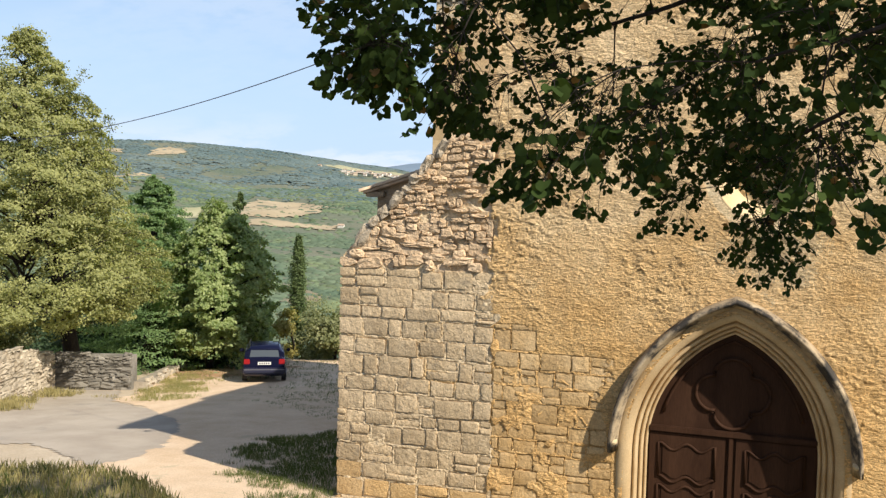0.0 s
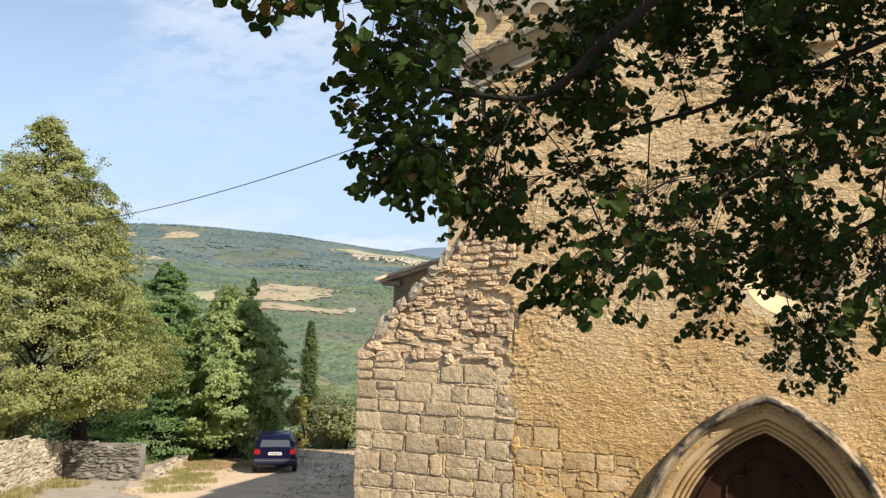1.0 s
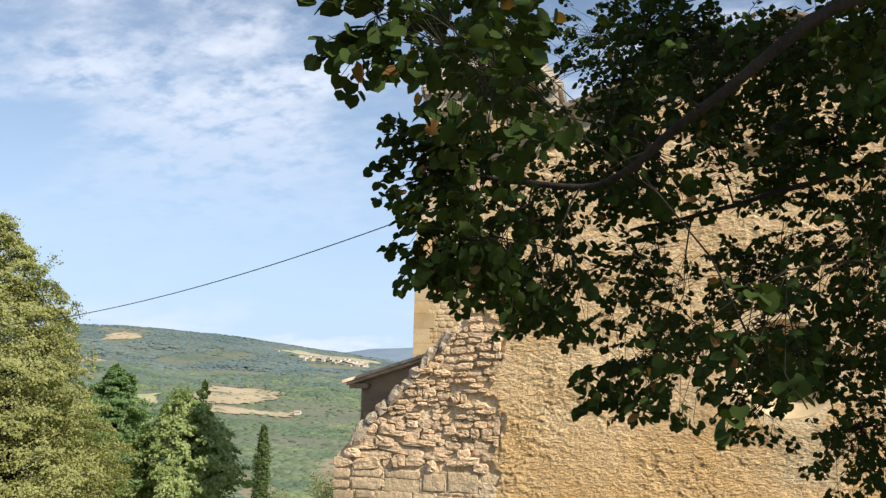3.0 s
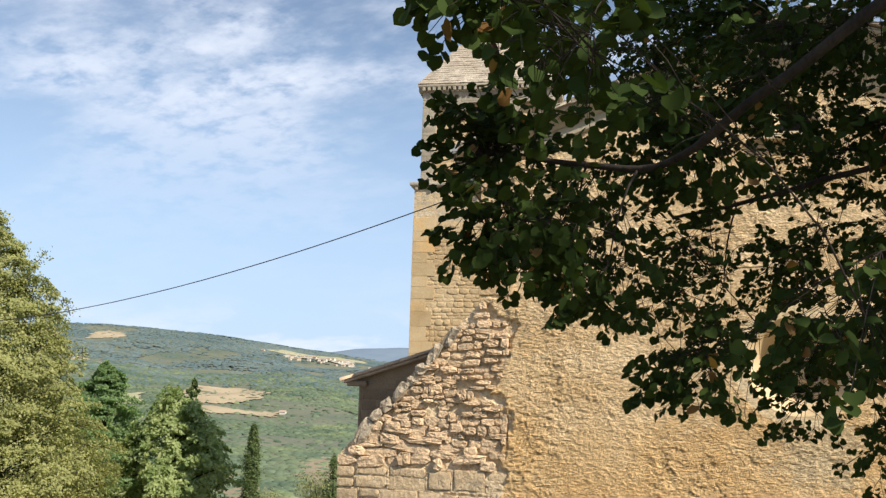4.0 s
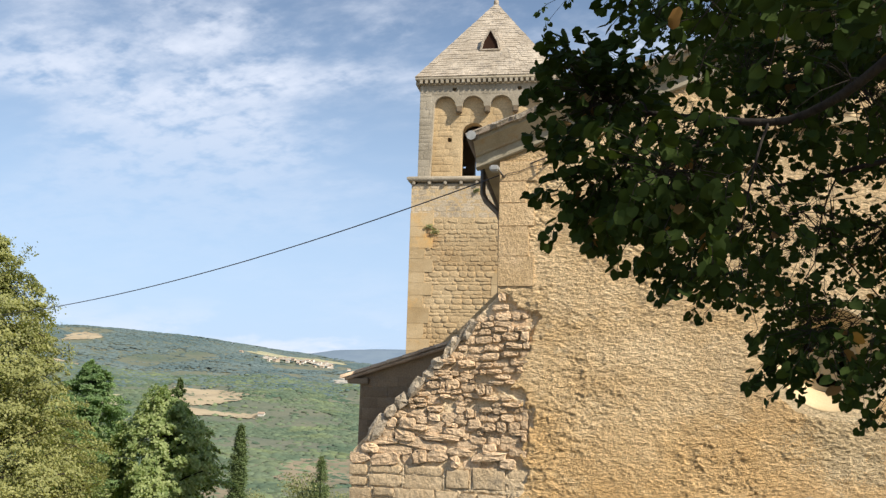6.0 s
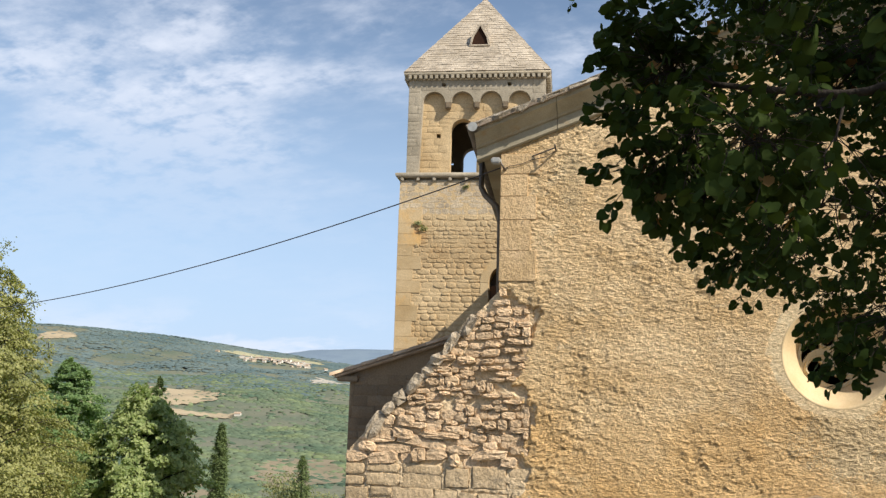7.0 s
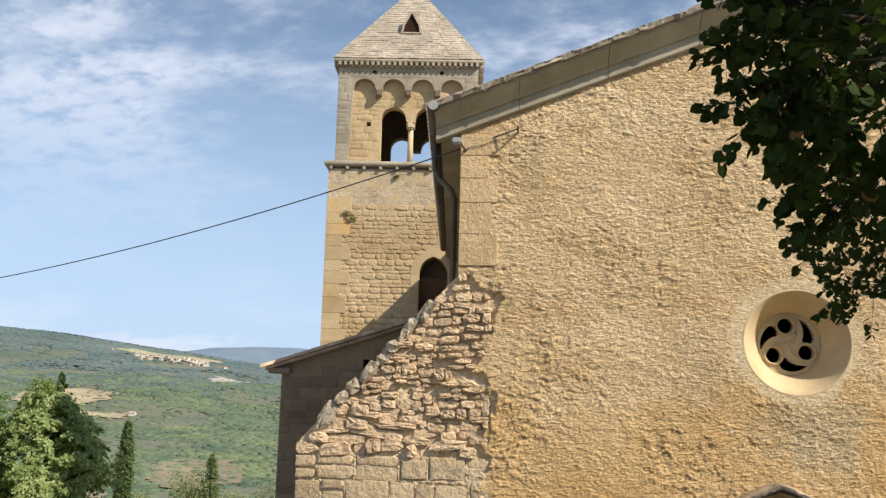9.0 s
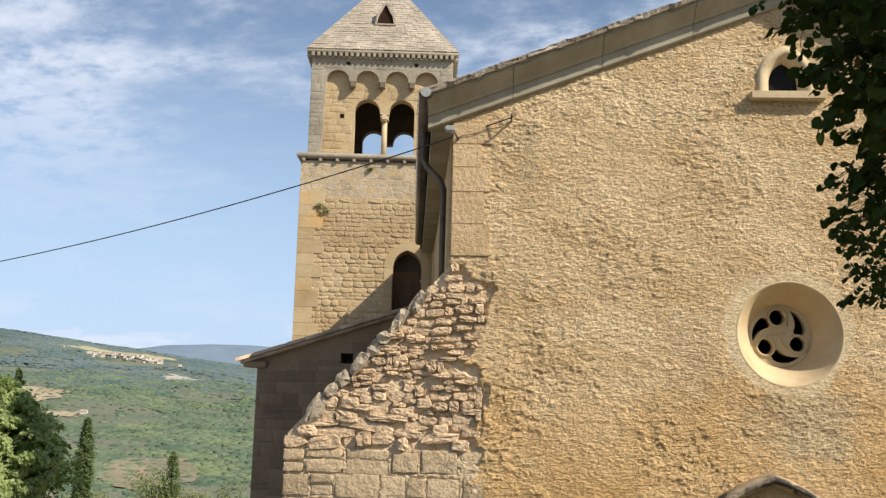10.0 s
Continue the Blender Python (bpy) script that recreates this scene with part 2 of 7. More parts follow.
TOWER_STONE = surface("tower_stone", (0.45, 0.32, 0.17), (0.58, 0.45, 0.27), 0.55, 24, 0.94, 0.8, 0.32, 0.025, spots=(0.50, 0.30, 0.13), spot_scale=0.9, spot_cut=0.60, per_island=0.10)
TOWER_QUOIN = surface("tower_quoin_stone", (0.45, 0.325, 0.17), (0.57, 0.445, 0.27), 1.0, 40, 0.93, 0.6, 0.25, 0.012, spots=(0.58, 0.37, 0.15), spot_scale=0.9, spot_cut=0.56, per_object=0.08)
TOWER_PALE = surface("tower_pale_stone", (0.43, 0.35, 0.245), (0.58, 0.485, 0.345), 0.9, 24, 0.94, 0.8, 0.32, 0.025, spots=(0.34, 0.285, 0.21), spot_scale=1.2, spot_cut=0.58, per_object=0.10)
TOWER_GREY = surface("tower_grey_stone", (0.28, 0.245, 0.183), (0.43, 0.38, 0.295), 0.9, 26, 0.93, 0.7, 0.32, 0.02, spots=(0.26, 0.23, 0.18), spot_scale=1.1, spot_cut=0.60, per_island=0.06)
VERGE = surface("lichened_verge", (0.22, 0.185, 0.14), (0.42, 0.37, 0.29), 7.0, 45, 0.95, 0.9, 0.5, 0.03, spots=(0.13, 0.11, 0.09), spot_scale=9.0, spot_cut=0.56)
ROOF_SLAB = surface("stone_shingle", (0.36, 0.305, 0.235), (0.53, 0.46, 0.365), 1.6, 26, 0.94, 0.9, 0.40, 0.03, spots=(0.33, 0.29, 0.24), spot_scale=3.5, spot_cut=0.54, per_island=0.12)
TILE = surface("clay_tile", (0.20, 0.16, 0.12), (0.34, 0.275, 0.21), 3.0, 45, 0.9, 0.4, 0.3, 0.008, spots=(0.22, 0.17, 0.13), spot_scale=5, per_object=0.2, per_island=0.2)
DARK_WOOD = surface("dark_stained_wood", (0.032, 0.0145, 0.008), (0.058, 0.028, 0.016), 3.0, 70, 0.75, 0.25, 0.3, 0.004, squash=0.12, spec=0.12)
ZINC = surface("old_zinc", (0.10, 0.085, 0.07), (0.17, 0.15, 0.13), 4, 60, 0.5, 0.1, 0.2, 0.003, metal=0.6)
PALE_METAL = surface("pale_metal", (0.34, 0.34, 0.32), (0.45, 0.45, 0.43), 6, 60, 0.45, 0.1, 0.15, 0.002, metal=0.2)
CABLE = plain("black_cable", (0.03, 0.03, 0.035), 0.6)
BARK = surface("bark", (0.022, 0.018, 0.015), (0.048, 0.039, 0.031), 9, 60, 0.95, 0.9, 0.4, 0.02, squash=0.3)
# Dark colour that stands for the shade inside rooms and openings.
DARK_VOID = surface("interior_shade", (0.10, 0.08, 0.06), (0.16, 0.13, 0.10), 2, 30, 0.95, 0.2, 0.2)

GROUND = surface("dry_earth_and_grass", (0.46, 0.37, 0.26), (0.58, 0.49, 0.37), 0.5, 22, 0.97, 0.5, 0.25, 0.02, spots=(0.50, 0.34, 0.20), spot_scale=0.25, spot_cut=0.60)
BANK_TURF = surface("trodden_turf", (0.20, 0.165, 0.085), (0.31, 0.255, 0.14), 0.8, 24, 0.97, 0.6, 0.3, 0.02, spots=(0.13, 0.14, 0.06), spot_scale=1.6, spot_cut=0.52)
GRAVEL = surface("pale_gravel", (0.63, 0.465, 0.305), (0.75, 0.585, 0.415), 0.9, 30, 0.97, 0.6, 0.25, 0.02, spots=(0.42, 0.37, 0.25), spot_scale=0.8, spot_cut=0.60)
ASPHALT = surface("worn_asphalt", (0.37, 0.315, 0.255), (0.47, 0.41, 0.335), 0.8, 60, 0.9, 0.3, 0.18, 0.006, spots=(0.32, 0.29, 0.25), spot_scale=0.7, spot_cut=0.62)
DIRT = surface("ochre_dirt", (0.40, 0.24, 0.13), (0.52, 0.36, 0.22), 0.8, 25, 0.97, 0.5, 0.25, 0.02)
# The ridge's blue is distance haze put into its base colour.
HILL_FAR = surface("hazy_ridge", (0.15, 0.205, 0.27), (0.18, 0.24, 0.30), 0.01, 0.2, 1.0, 0.0, 0.1)
HILL = surface("hill_ground", (0.104, 0.136, 0.094), (0.182, 0.182, 0.124), 0.012, 0.25, 1.0, 0.0, 0.25)
FIELD_PALE = surface("stubble_field", (0.33, 0.265, 0.17), (0.44, 0.36, 0.235), 0.02, 0.3, 1.0, 0.0, 0.1)
FIELD_GREEN = surface("meadow_field", (0.32, 0.31, 0.18), (0.43, 0.40, 0.25), 0.02, 0.3, 1.0, 0.0, 0.1)
ROCK_PALE = surface("pale_outcrop", (0.36, 0.33, 0.27), (0.48, 0.44, 0.37), 0.05, 0.4, 1.0, 0.0, 0.2)
HILL_BARE = surface("bare_hillside", (0.185, 0.165, 0.105), (0.275, 0.225, 0.15), 0.03, 0.3, 1.0, 0.0, 0.2)
# Grey stone with the yard wall's tree shade put into its colour.
YARD_STONE = surface("shaded_yard_stone", (0.15, 0.138, 0.115), (0.27, 0.25, 0.215), 2.0, 40, 0.95, 0.7, 0.3, 0.012, per_object=0.22)
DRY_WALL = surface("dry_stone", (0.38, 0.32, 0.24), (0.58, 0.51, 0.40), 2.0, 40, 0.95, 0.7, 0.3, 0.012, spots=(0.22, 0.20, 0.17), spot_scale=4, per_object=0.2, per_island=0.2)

LIME_LEAF = leafy("lime_leaf", (0.020, 0.037, 0.011), (0.046, 0.071, 0.018), 0.18, 0.7, 0.05)
LIME_BROWN = leafy("withered_lime_leaf", (0.16, 0.085, 0.03), (0.24, 0.14, 0.05), 0.3)
OAK_LEAF = leafy("pale_oak_leaf", (0.185, 0.205, 0.078), (0.42, 0.42, 0.180), 0.36)
BRIGHT_LEAF = leafy("bright_leaf", (0.15, 0.22, 0.075), (0.43, 0.48, 0.23), 0.38)
CEDAR_LEAF = leafy("conifer_needles", (0.110, 0.190, 0.085), (0.245, 0.345, 0.145), 0.36)
# Leaf colour darkened to stand for the shade below the trees.
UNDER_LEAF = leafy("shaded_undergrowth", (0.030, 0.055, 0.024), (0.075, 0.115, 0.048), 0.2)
CYPRESS_LEAF = leafy("cypress_needles", (0.07, 0.11, 0.04), (0.15, 0.20, 0.07), 0.15)
SHRUB_LEAF = leafy("shrub_leaf", (0.15, 0.17, 0.075), (0.32, 0.32, 0.16), 0.3)
YELLOW_LEAF = leafy("autumn_leaf", (0.26, 0.24, 0.08), (0.38, 0.33, 0.12), 0.35)
def soft_crowns(m):
    """Far crowns scatter light all round: lean their shading towards the sky."""
    n, l = m.node_tree.nodes, m.node_tree.links
    geo = n.new("ShaderNodeNewGeometry")
    x = n.new("ShaderNodeMix")
    x.data_type = "VECTOR"
    x.inputs["Factor"].default_value = 0.62
    x.inputs[5].default_value = (0, 0, 1)
    l.new(geo.outputs["Normal"], x.inputs[4])
    l.new(x.outputs[1], n["Principled BSDF"].inputs["Normal"])
    return m


# Haze is mixed into both woods' colours, bluer in the far one.
WOODS_NEAR = surface("near_slope_woods", (0.082, 0.128, 0.090), (0.150, 0.188, 0.120), 0.013, 0.12, 1.0, 0.0, 0.15, spots=(0.170, 0.210, 0.112), spot_scale=0.016, spot_cut=0.50, per_island=0.20, spec=0.0)
WOODS_FAR = surface("hazy_far_woods", (0.095, 0.142, 0.150), (0.148, 0.192, 0.188), 0.007, 0.06, 1.0, 0.0, 0.12, per_island=0.12, spec=0.0)
for woods in (WOODS_NEAR, WOODS_FAR):
    soft_crowns(woods)
GRASS = leafy("dry_grass", (0.24, 0.215, 0.085), (0.48, 0.41, 0.21), 0.3)
GRASS_GREEN = leafy("green_grass", (0.08, 0.12, 0.03), (0.17, 0.20, 0.07), 0.3)


# ---- building blocks ----
PLACE = {}


def part(name, data, material, parent=None, label="", at=None):
    """One mesh object under a thing or a part. data: a bmesh or a mesh; at: its pose in the world."""
    if isinstance(data, bmesh.types.BMesh):
        me = bpy.data.meshes.new(name)
        data.to_mesh(me)
        data.free()
    else:
        me = data
    if material is not None and not me.materials:
        me.materials.append(material)
    ob = new(name, me)
    m = at if at is not None else Matrix()
    PLACE[ob.name] = m
    if parent is not None:
        ob.parent = parent
        ob.matrix_basis = PLACE[parent.name].inverted() @ m
    else:
        ob.matrix_basis = m
    if label:
        ob["label"] = label
    return ob


def thing(name, label, category, where=(0, 0, 0), group="", kind=""):
    ob = new(name)
    ob.empty_display_size = 0.2
    PLACE[ob.name] = Matrix.Translation(where)
    ob.matrix_basis = PLACE[ob.name]
    return tagged(ob, label, category, group, kind)


def mesh_from(name, verts, faces, smooth=False):
    me = bpy.data.meshes.new(name)
    me.from_pydata([tuple(v) for v in verts], [], [tuple(f) for f in faces])
    if smooth:
        me.shade_smooth()
    return me


def box(bm, x0, x1, y0, y1, z0, z1, bevel=0.0):
    r = bmesh.ops.create_cube(bm, size=1.0, matrix=Matrix.LocRotScale(((x0 + x1) / 2, (y0 + y1) / 2, (z0 + z1) / 2), None, (x1 - x0, y1 - y0, z1 - z0)))
    if bevel:
        edges = list({e for v in r["verts"] for e in v.link_edges})
        bmesh.ops.bevel(bm, geom=edges, offset=bevel, segments=2, affect="EDGES")
    return bm


def boxed(*a, bevel=0.0):
    return box(bmesh.new(), *a, bevel=bevel)


def slab(loops, y0, y1, axis="y"):
    """A wall from an outline and holes, each a loop of (x, z), between two planes."""
    bm = bmesh.new()
    for loop in loops:
        vs = [bm.verts.new((x, y0, z)) for x, z in loop]
        for a, b in zip(vs, vs[1:] + vs[:1]):
            bm.edges.new((a, b))
    bmesh.ops.triangle_fill(bm, use_beauty=True, use_dissolve=False, edges=bm.edges[:])
    bm.normal_update()
    r = bmesh.ops.extrude_face_region(bm, geom=bm.faces[:])
    for v in r["geom"]:
        if isinstance(v, bmesh.types.BMVert):
            v.co.y = y1
    bmesh.ops.recalc_face_normals(bm, faces=bm.faces[:])
    if axis == "x":
        for v in bm.verts:
            v.co.x, v.co.y = v.co.y, v.co.x
        bmesh.ops.reverse_faces(bm, faces=bm.faces[:])
    return bm


def tube(points, radii, sides=8, bm=None):
    """A tapered tube along points."""
    bm = bm or bmesh.new()
    pts = [Vector(p) for p in points]
    if isinstance(radii, (int, float)):
        radii = [radii] * len(pts)
    rings = []
    for i, p in enumerate(pts):
        d = (pts[min(i + 1, len(pts) - 1)] - pts[max(i - 1, 0)]).normalized()
        side = d.cross(Vector((0, 0, 1)))
        side = side.normalized() if side.length > 1e-3 else Vector((1, 0, 0))
        up = side.cross(d)
        rings.append([bm.verts.new(p + radii[i] * (math.cos(a) * side + math.sin(a) * up)) for a in (2 * math.pi * k / sides for k in range(sides))])
    for a, b in zip(rings, rings[1:]):
        for k in range(sides):
            f = bm.faces.new((a[k], a[(k + 1) % sides], b[(k + 1) % sides], b[k]))
            f.smooth = True
    bm.faces.new(rings[0][::-1])
    bm.faces.new(rings[-1])
    return bm


def sweep(paths, close=False, smooth=True):
    """A skin between paths of equal length, each a list of points."""
    bm = bmesh.new()
    rows = [[bm.verts.new(p) for p in path] for path in paths]
    pairs = list(zip(rows, rows[1:])) + ([(rows[-1], rows[0])] if close else [])
    for a, b in pairs:
        for k in range(len(a) - 1):
            f = bm.faces.new((a[k], a[k + 1], b[k + 1], b[k]))
            f.smooth = smooth
    if close:
        bm.faces.new([r[0] for r in rows][::-1])
        bm.faces.new([r[-1] for r in rows])
    bmesh.ops.recalc_face_normals(bm, faces=bm.faces[:])
    return bm


def smoothstep(a, b, v):
    t = min(1.0, max(0.0, (v - a) / (b - a)))
    return t * t * (3 - 2 * t)


def stone_mesh(name, rng, rough=0.06, inset=0.09, nx=4, nz=3, smooth=True):
    """A worn block: unit wide and high, back at y = 0, face at y = -1."""
    verts, faces = [], []
    grid = {}
    for j in range(nz):
        for i in range(nx):
            x, z = i / (nx - 1) - 0.5, j / (nz - 1) - 0.5
            k = 1 - 2 * inset
            grid[i, j] = len(verts)
            verts.append((x * k + rng.uniform(-1, 1) * rough * 0.5, -1 + rng.uniform(-0.6, 1.0) * rough * 3, z * k + rng.uniform(-1, 1) * rough * 0.6))
    for j in range(nz - 1):
        for i in range(nx - 1):
            faces.append((grid[i, j], grid[i + 1, j], grid[i + 1, j + 1], grid[i, j + 1]))
    border = [(i, 0) for i in range(nx)] + [(nx - 1, j) for j in range(1, nz)] + [(i, nz - 1) for i in range(nx - 2, -1, -1)] + [(0, j) for j in range(nz - 2, 0, -1)]
    ring, base = [], []
    for i, j in border:
        x, z = i / (nx - 1) - 0.5, j / (nz - 1) - 0.5
        x, z = x + rng.uniform(-1, 1) * rough * 0.5, z + rng.uniform(-1, 1) * rough * 0.8
        ring.append(len(verts))
        verts.append((x, -0.62, z))
        base.append(len(verts))
        verts.append((x, 0.0, z))
    n = len(border)
    for k in range(n):
        a, b = border[k], border[(k + 1) % n]
        faces.append((grid[b], grid[a], ring[k], ring[(k + 1) % n]))
        faces.append((ring[(k + 1) % n], ring[k], base[k], base[(k + 1) % n]))
    return mesh_from(name, verts, faces, smooth)


def rubble_mesh(name, rng, corners=11, craggy=0.16):
    """A broken stone: a many-cornered lump, unit wide and high, back at y = 0, face near y = -1."""
    turn = [2 * math.pi * (k + rng.uniform(-0.32, 0.32)) / corners for k in range(corners)]
    reach = []
    for a in turn:
        c, q = abs(math.cos(a)), abs(math.sin(a))
        reach.append(0.5 / (c ** 6 + q ** 6) ** (1 / 6) * rng.uniform(0.86, 1.04))
    verts, faces = [], []
    for k_in, deep in ((1.0, 0.0), (1.02, -0.62), (0.93, -0.90), (0.55, -0.98)):
        for a, r in zip(turn, reach):
            q = r * k_in * (1 + rng.uniform(-0.5, 0.5) * craggy * (k_in < 1.0))
            verts.append((q * math.cos(a), deep * (1 + rng.uniform(-1.0, 0.8) * craggy * 1.3), q * math.sin(a)))
    for i in range(3):
        for k in range(corners):
            a, b = i * corners + k, i * corners + (k + 1) % corners
            faces.append((b, a, a + corners, b + corners))
    verts.append((rng.uniform(-0.1, 0.1), -1.0 + rng.uniform(-1, 1) * craggy, rng.uniform(-0.1, 0.1)))
    faces += [(3 * corners + (k + 1) % corners, 3 * corners + k, 4 * corners) for k in range(corners)]
    return mesh_from(name, verts, faces, False)


def courses(x0, x1, z0, z1, high, long, rng):
    """Blocks of a coursed wall: (x, z, width, height)."""
    out, z = [], z0
    while z < z1:
        h = min(rng.uniform(*high), z1 - z + 0.02)
        x = x0 - rng.uniform(0, long[1]) * 0.6
        while x < x1:
            w = rng.uniform(*long)
            a, b = max(x, x0), min(x + w, x1)
            if b - a > 0.06:
                if rng.random() < 0.24 and h > 0.2:
                    q = h * rng.uniform(0.4, 0.6)
                    out.append(((a + b) / 2, z + q / 2, b - a, q))
                    out.append(((a + b) / 2, z + (h + q) / 2, b - a, h - q))
                else:
                    out.append(((a + b) / 2, z + h / 2 + rng.uniform(-0.04, 0.04) * h, b - a, h * rng.uniform(0.9, 1.04)))
            x += w
        z += h
    return out


def lay(blocks, meshes, material, parent, name, rng, face, deep, gap=0.02, lean=1.5, pose_of=None):
    """Blocks as parts on shared meshes, their faces near the plane y = face."""
    for x, z, w, h in blocks:
        d = rng.uniform(*deep)
        m = pose(x, face + 0.03, z, rng.uniform(-1, 1), rng.uniform(-lean, lean), rng.uniform(-1, 1))
        m = m @ Matrix.Diagonal((max(0.03, w - gap * rng.uniform(0.5, 1.7)), 0.03 + d, max(0.03, h - gap * rng.uniform(0.5, 1.6)), 1))
        part(name, rng.choice(meshes), material, parent, at=m)


def joined(blocks, rng, meshes, deep, gap, place):
    """The same blocks as one mesh, each put where place(x, z, depth) says."""
    verts, faces = [], []
    for x, z, w, h in blocks:
        me = rng.choice(meshes)
        d = rng.uniform(*deep)
        o = len(verts)
        for v in me.vertices:
            verts.append(place(x + v.co.x * (w - gap), z + v.co.z * (h - gap), -v.co.y * d))
        faces += [tuple(o + i for i in p.vertices) for p in me.polygons]
    return verts, faces


# ---- the lie of the land ----
RIDGE_AZ = (-180, -20, 15, 17.5, 20, 23, 25.8, 29.3, 32, 34.6, 37.7, 39, 42, 60, 180)
RIDGE_EL = (1.2, 1.2, 1.35, 1.58, 1.92, 2.27, 2.60, 3.00, 3.16, 3.25, 3.24, 3.07, 2.9, 2.4, 1.2)
BACK_AZ = (-180, 10, 14.5, 17, 19.9, 23, 180)
BACK_EL = (1.6, 2.3, 2.62, 2.60, 2.43, 1.9, 1.5)
EYE_Z = 4.2


def lot(x, y):
    """Height near the church: a grassed bank by the walk, and a yard that falls away from it."""
    u = -0.53 * x + 0.85 * y
    yard = -0.85 - 0.097 * (max(u, 8.0) - 15.1)
    bank = max(1.9, 2.55 + 0.08 * min(0.0, x))
    edge = 5.0 - 1.2 * smoothstep(-4.4, -2.2, x)
    return yard + (bank - yard) * (1 - smoothstep(edge, edge + 3.2, y + 0.12 * math.sin(1.7 * x)))


def height(x, y):
    r = math.hypot(x, y)
    if r < 42:
        return lot(x, y) + 0.05 * noise.noise((x * 0.35, y * 0.35, 3.0)) * smoothstep(7, 12, r)
    az = math.degrees(math.atan2(-x, y))
    ridge = EYE_Z + 2300 * math.tan(radians(float(np.interp(az, RIDGE_AZ, RIDGE_EL))))
    behind = EYE_Z + 4200 * math.tan(radians(float(np.interp(az, BACK_AZ, BACK_EL))))
    far = float(np.interp(r, (42, 70, 150, 300, 450, 600, 800, 1000, 1100, 1250, 1400, 1850, 2300, 2500, 3000, 3500, 4200, 4600),
                          (-4.3, -9, -30, -58, -66, -60, -50, -40, -32, -18, 0, 0.45 * ridge, ridge, ridge - 15, 10, 20, behind, behind - 60)))
    far += noise.fractal((x * 0.004, y * 0.004, 1.0), 1.0, 2.0, 4) * min(14.0, 0.012 * max(0, r - 80)) * (0.25 if r > 2000 else 1.0)
    return far if r > 70 else far + (lot(x, y) - far) * (1 - smoothstep(42, 70, r))


def polar(az, r, lift=0.0):
    a = radians(az)
    x, y = -r * math.sin(a), r * math.cos(a)
    return (x, y, height(x, y) + lift)


def inside(px, py, poly):
    hit = False
    for (x0, y0), (x1, y1) in zip(poly, poly[1:] + poly[:1]):
        if (y0 > py) != (y1 > py) and px < x0 + (py - y0) / (y1 - y0) * (x1 - x0):
            hit = not hit
    return hit


def build_ground():
    turns = [-180 + 6 * k for k in range(28)] + [-12 + 0.4 * k for k in range(180)] + [60 + 6 * k for k in range(20)]
    radii = [0.5 + 0.35 * k for k in range(128)]
    while radii[-1] < 4600:
        radii.append(radii[-1] * 1.035)
    verts = [(0, 0, height(0, 0))] + [polar(a, r) for r in radii for a in turns]
    n = len(turns)
    faces = [(0, 1 + (k + 1) % n, 1 + k) for k in range(n)]
    for i in range(len(radii) - 1):
        for k in range(n):
            a, b = 1 + i * n + k, 1 + i * n + (k + 1) % n
            faces.append((a, b, b + n, a + n))
    me = mesh_from("ground", verts, faces, True)
    me.materials.append(GROUND)
    me.materials.append(HILL)
    me.materials.append(HILL_FAR)
    me.materials.append(BANK_TURF)
    first = n + 100 * n
    for p in me.polygons:
        # Bank turf also covers unseen ground before the front, to lower its bounce light.
        if p.center.to_2d().length < 16 and (p.center.y < 9.4 or p.center.x > -5.5):
            p.material_index = 3
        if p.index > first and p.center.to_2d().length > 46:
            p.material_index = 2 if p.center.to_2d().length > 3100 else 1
    tagged(part("ground", me, None), "dry earth falling away to a wooded valley and hills", "ground", kind="structure")


build_ground()


def drape(name, poly, step, lift, material, label, category, ragged=0.0):
    """A patch of another surface laid on the ground."""
    xs, ys = [p[0] for p in poly], [p[1] for p in poly]
    nx, ny = int((max(xs) - min(xs)) / step) + 2, int((max(ys) - min(ys)) / step) + 2
    x0, y0 = min(xs), min(ys)
    keep, verts, faces = {}, [], []

    def vert(i, j):
        if (i, j) not in keep:
            x, y = x0 + i * step, y0 + j * step
            x += ragged * noise.noise((x / step * 0.3, y / step * 0.3, 0.5))
            y += ragged * noise.noise((x / step * 0.3, y / step * 0.3, 7.5))
            keep[i, j] = len(verts)
            verts.append((x, y, height(x, y) + lift))
        return keep[i, j]

    for j in range(ny):
        for i in range(nx):
            x, y = x0 + (i + 0.5) * step, y0 + (j + 0.5) * step
            w = ragged * noise.noise((x * 0.9 / step * 0.25, y * 0.9 / step * 0.25, 2.0)) * 1.5
            if inside(x + w, y + w, poly):
                faces.append((vert(i, j), vert(i + 1, j), vert(i + 1, j + 1), vert(i, j + 1)))
    return tagged(part(name, mesh_from(name, verts, faces, True), material), label, category, kind="structure")


drape("gravel_yard", [(-5.5, 9.5), (-12, 13.4), (-13, 17), (-13.2, 19.6), (-18.4, 24), (-19.5, 27.2), (-25.5, 38), (-18, 41), (-12, 34), (-6.5, 22), (-6.4, 14)], 0.2, 0.010, GRAVEL, "pale gravel yard beside the church", "gravel yard", 0.16)
drape("road", [(-22.4, 25.6), (-19.8, 26.0), (-18.2, 23.4), (-15.9, 22.2), (-13.6, 20.3), (-12.3, 17.9), (-11.6, 15.6), (-12.0, 14.7), (-13.4, 15.6), (-15.0, 16.4), (-16.5, 15.6), (-24, 14), (-24, 20), (-21.0, 22.0)], 0.12, 0.014, ASPHALT, "worn grey asphalt lane", "road", 0.10)
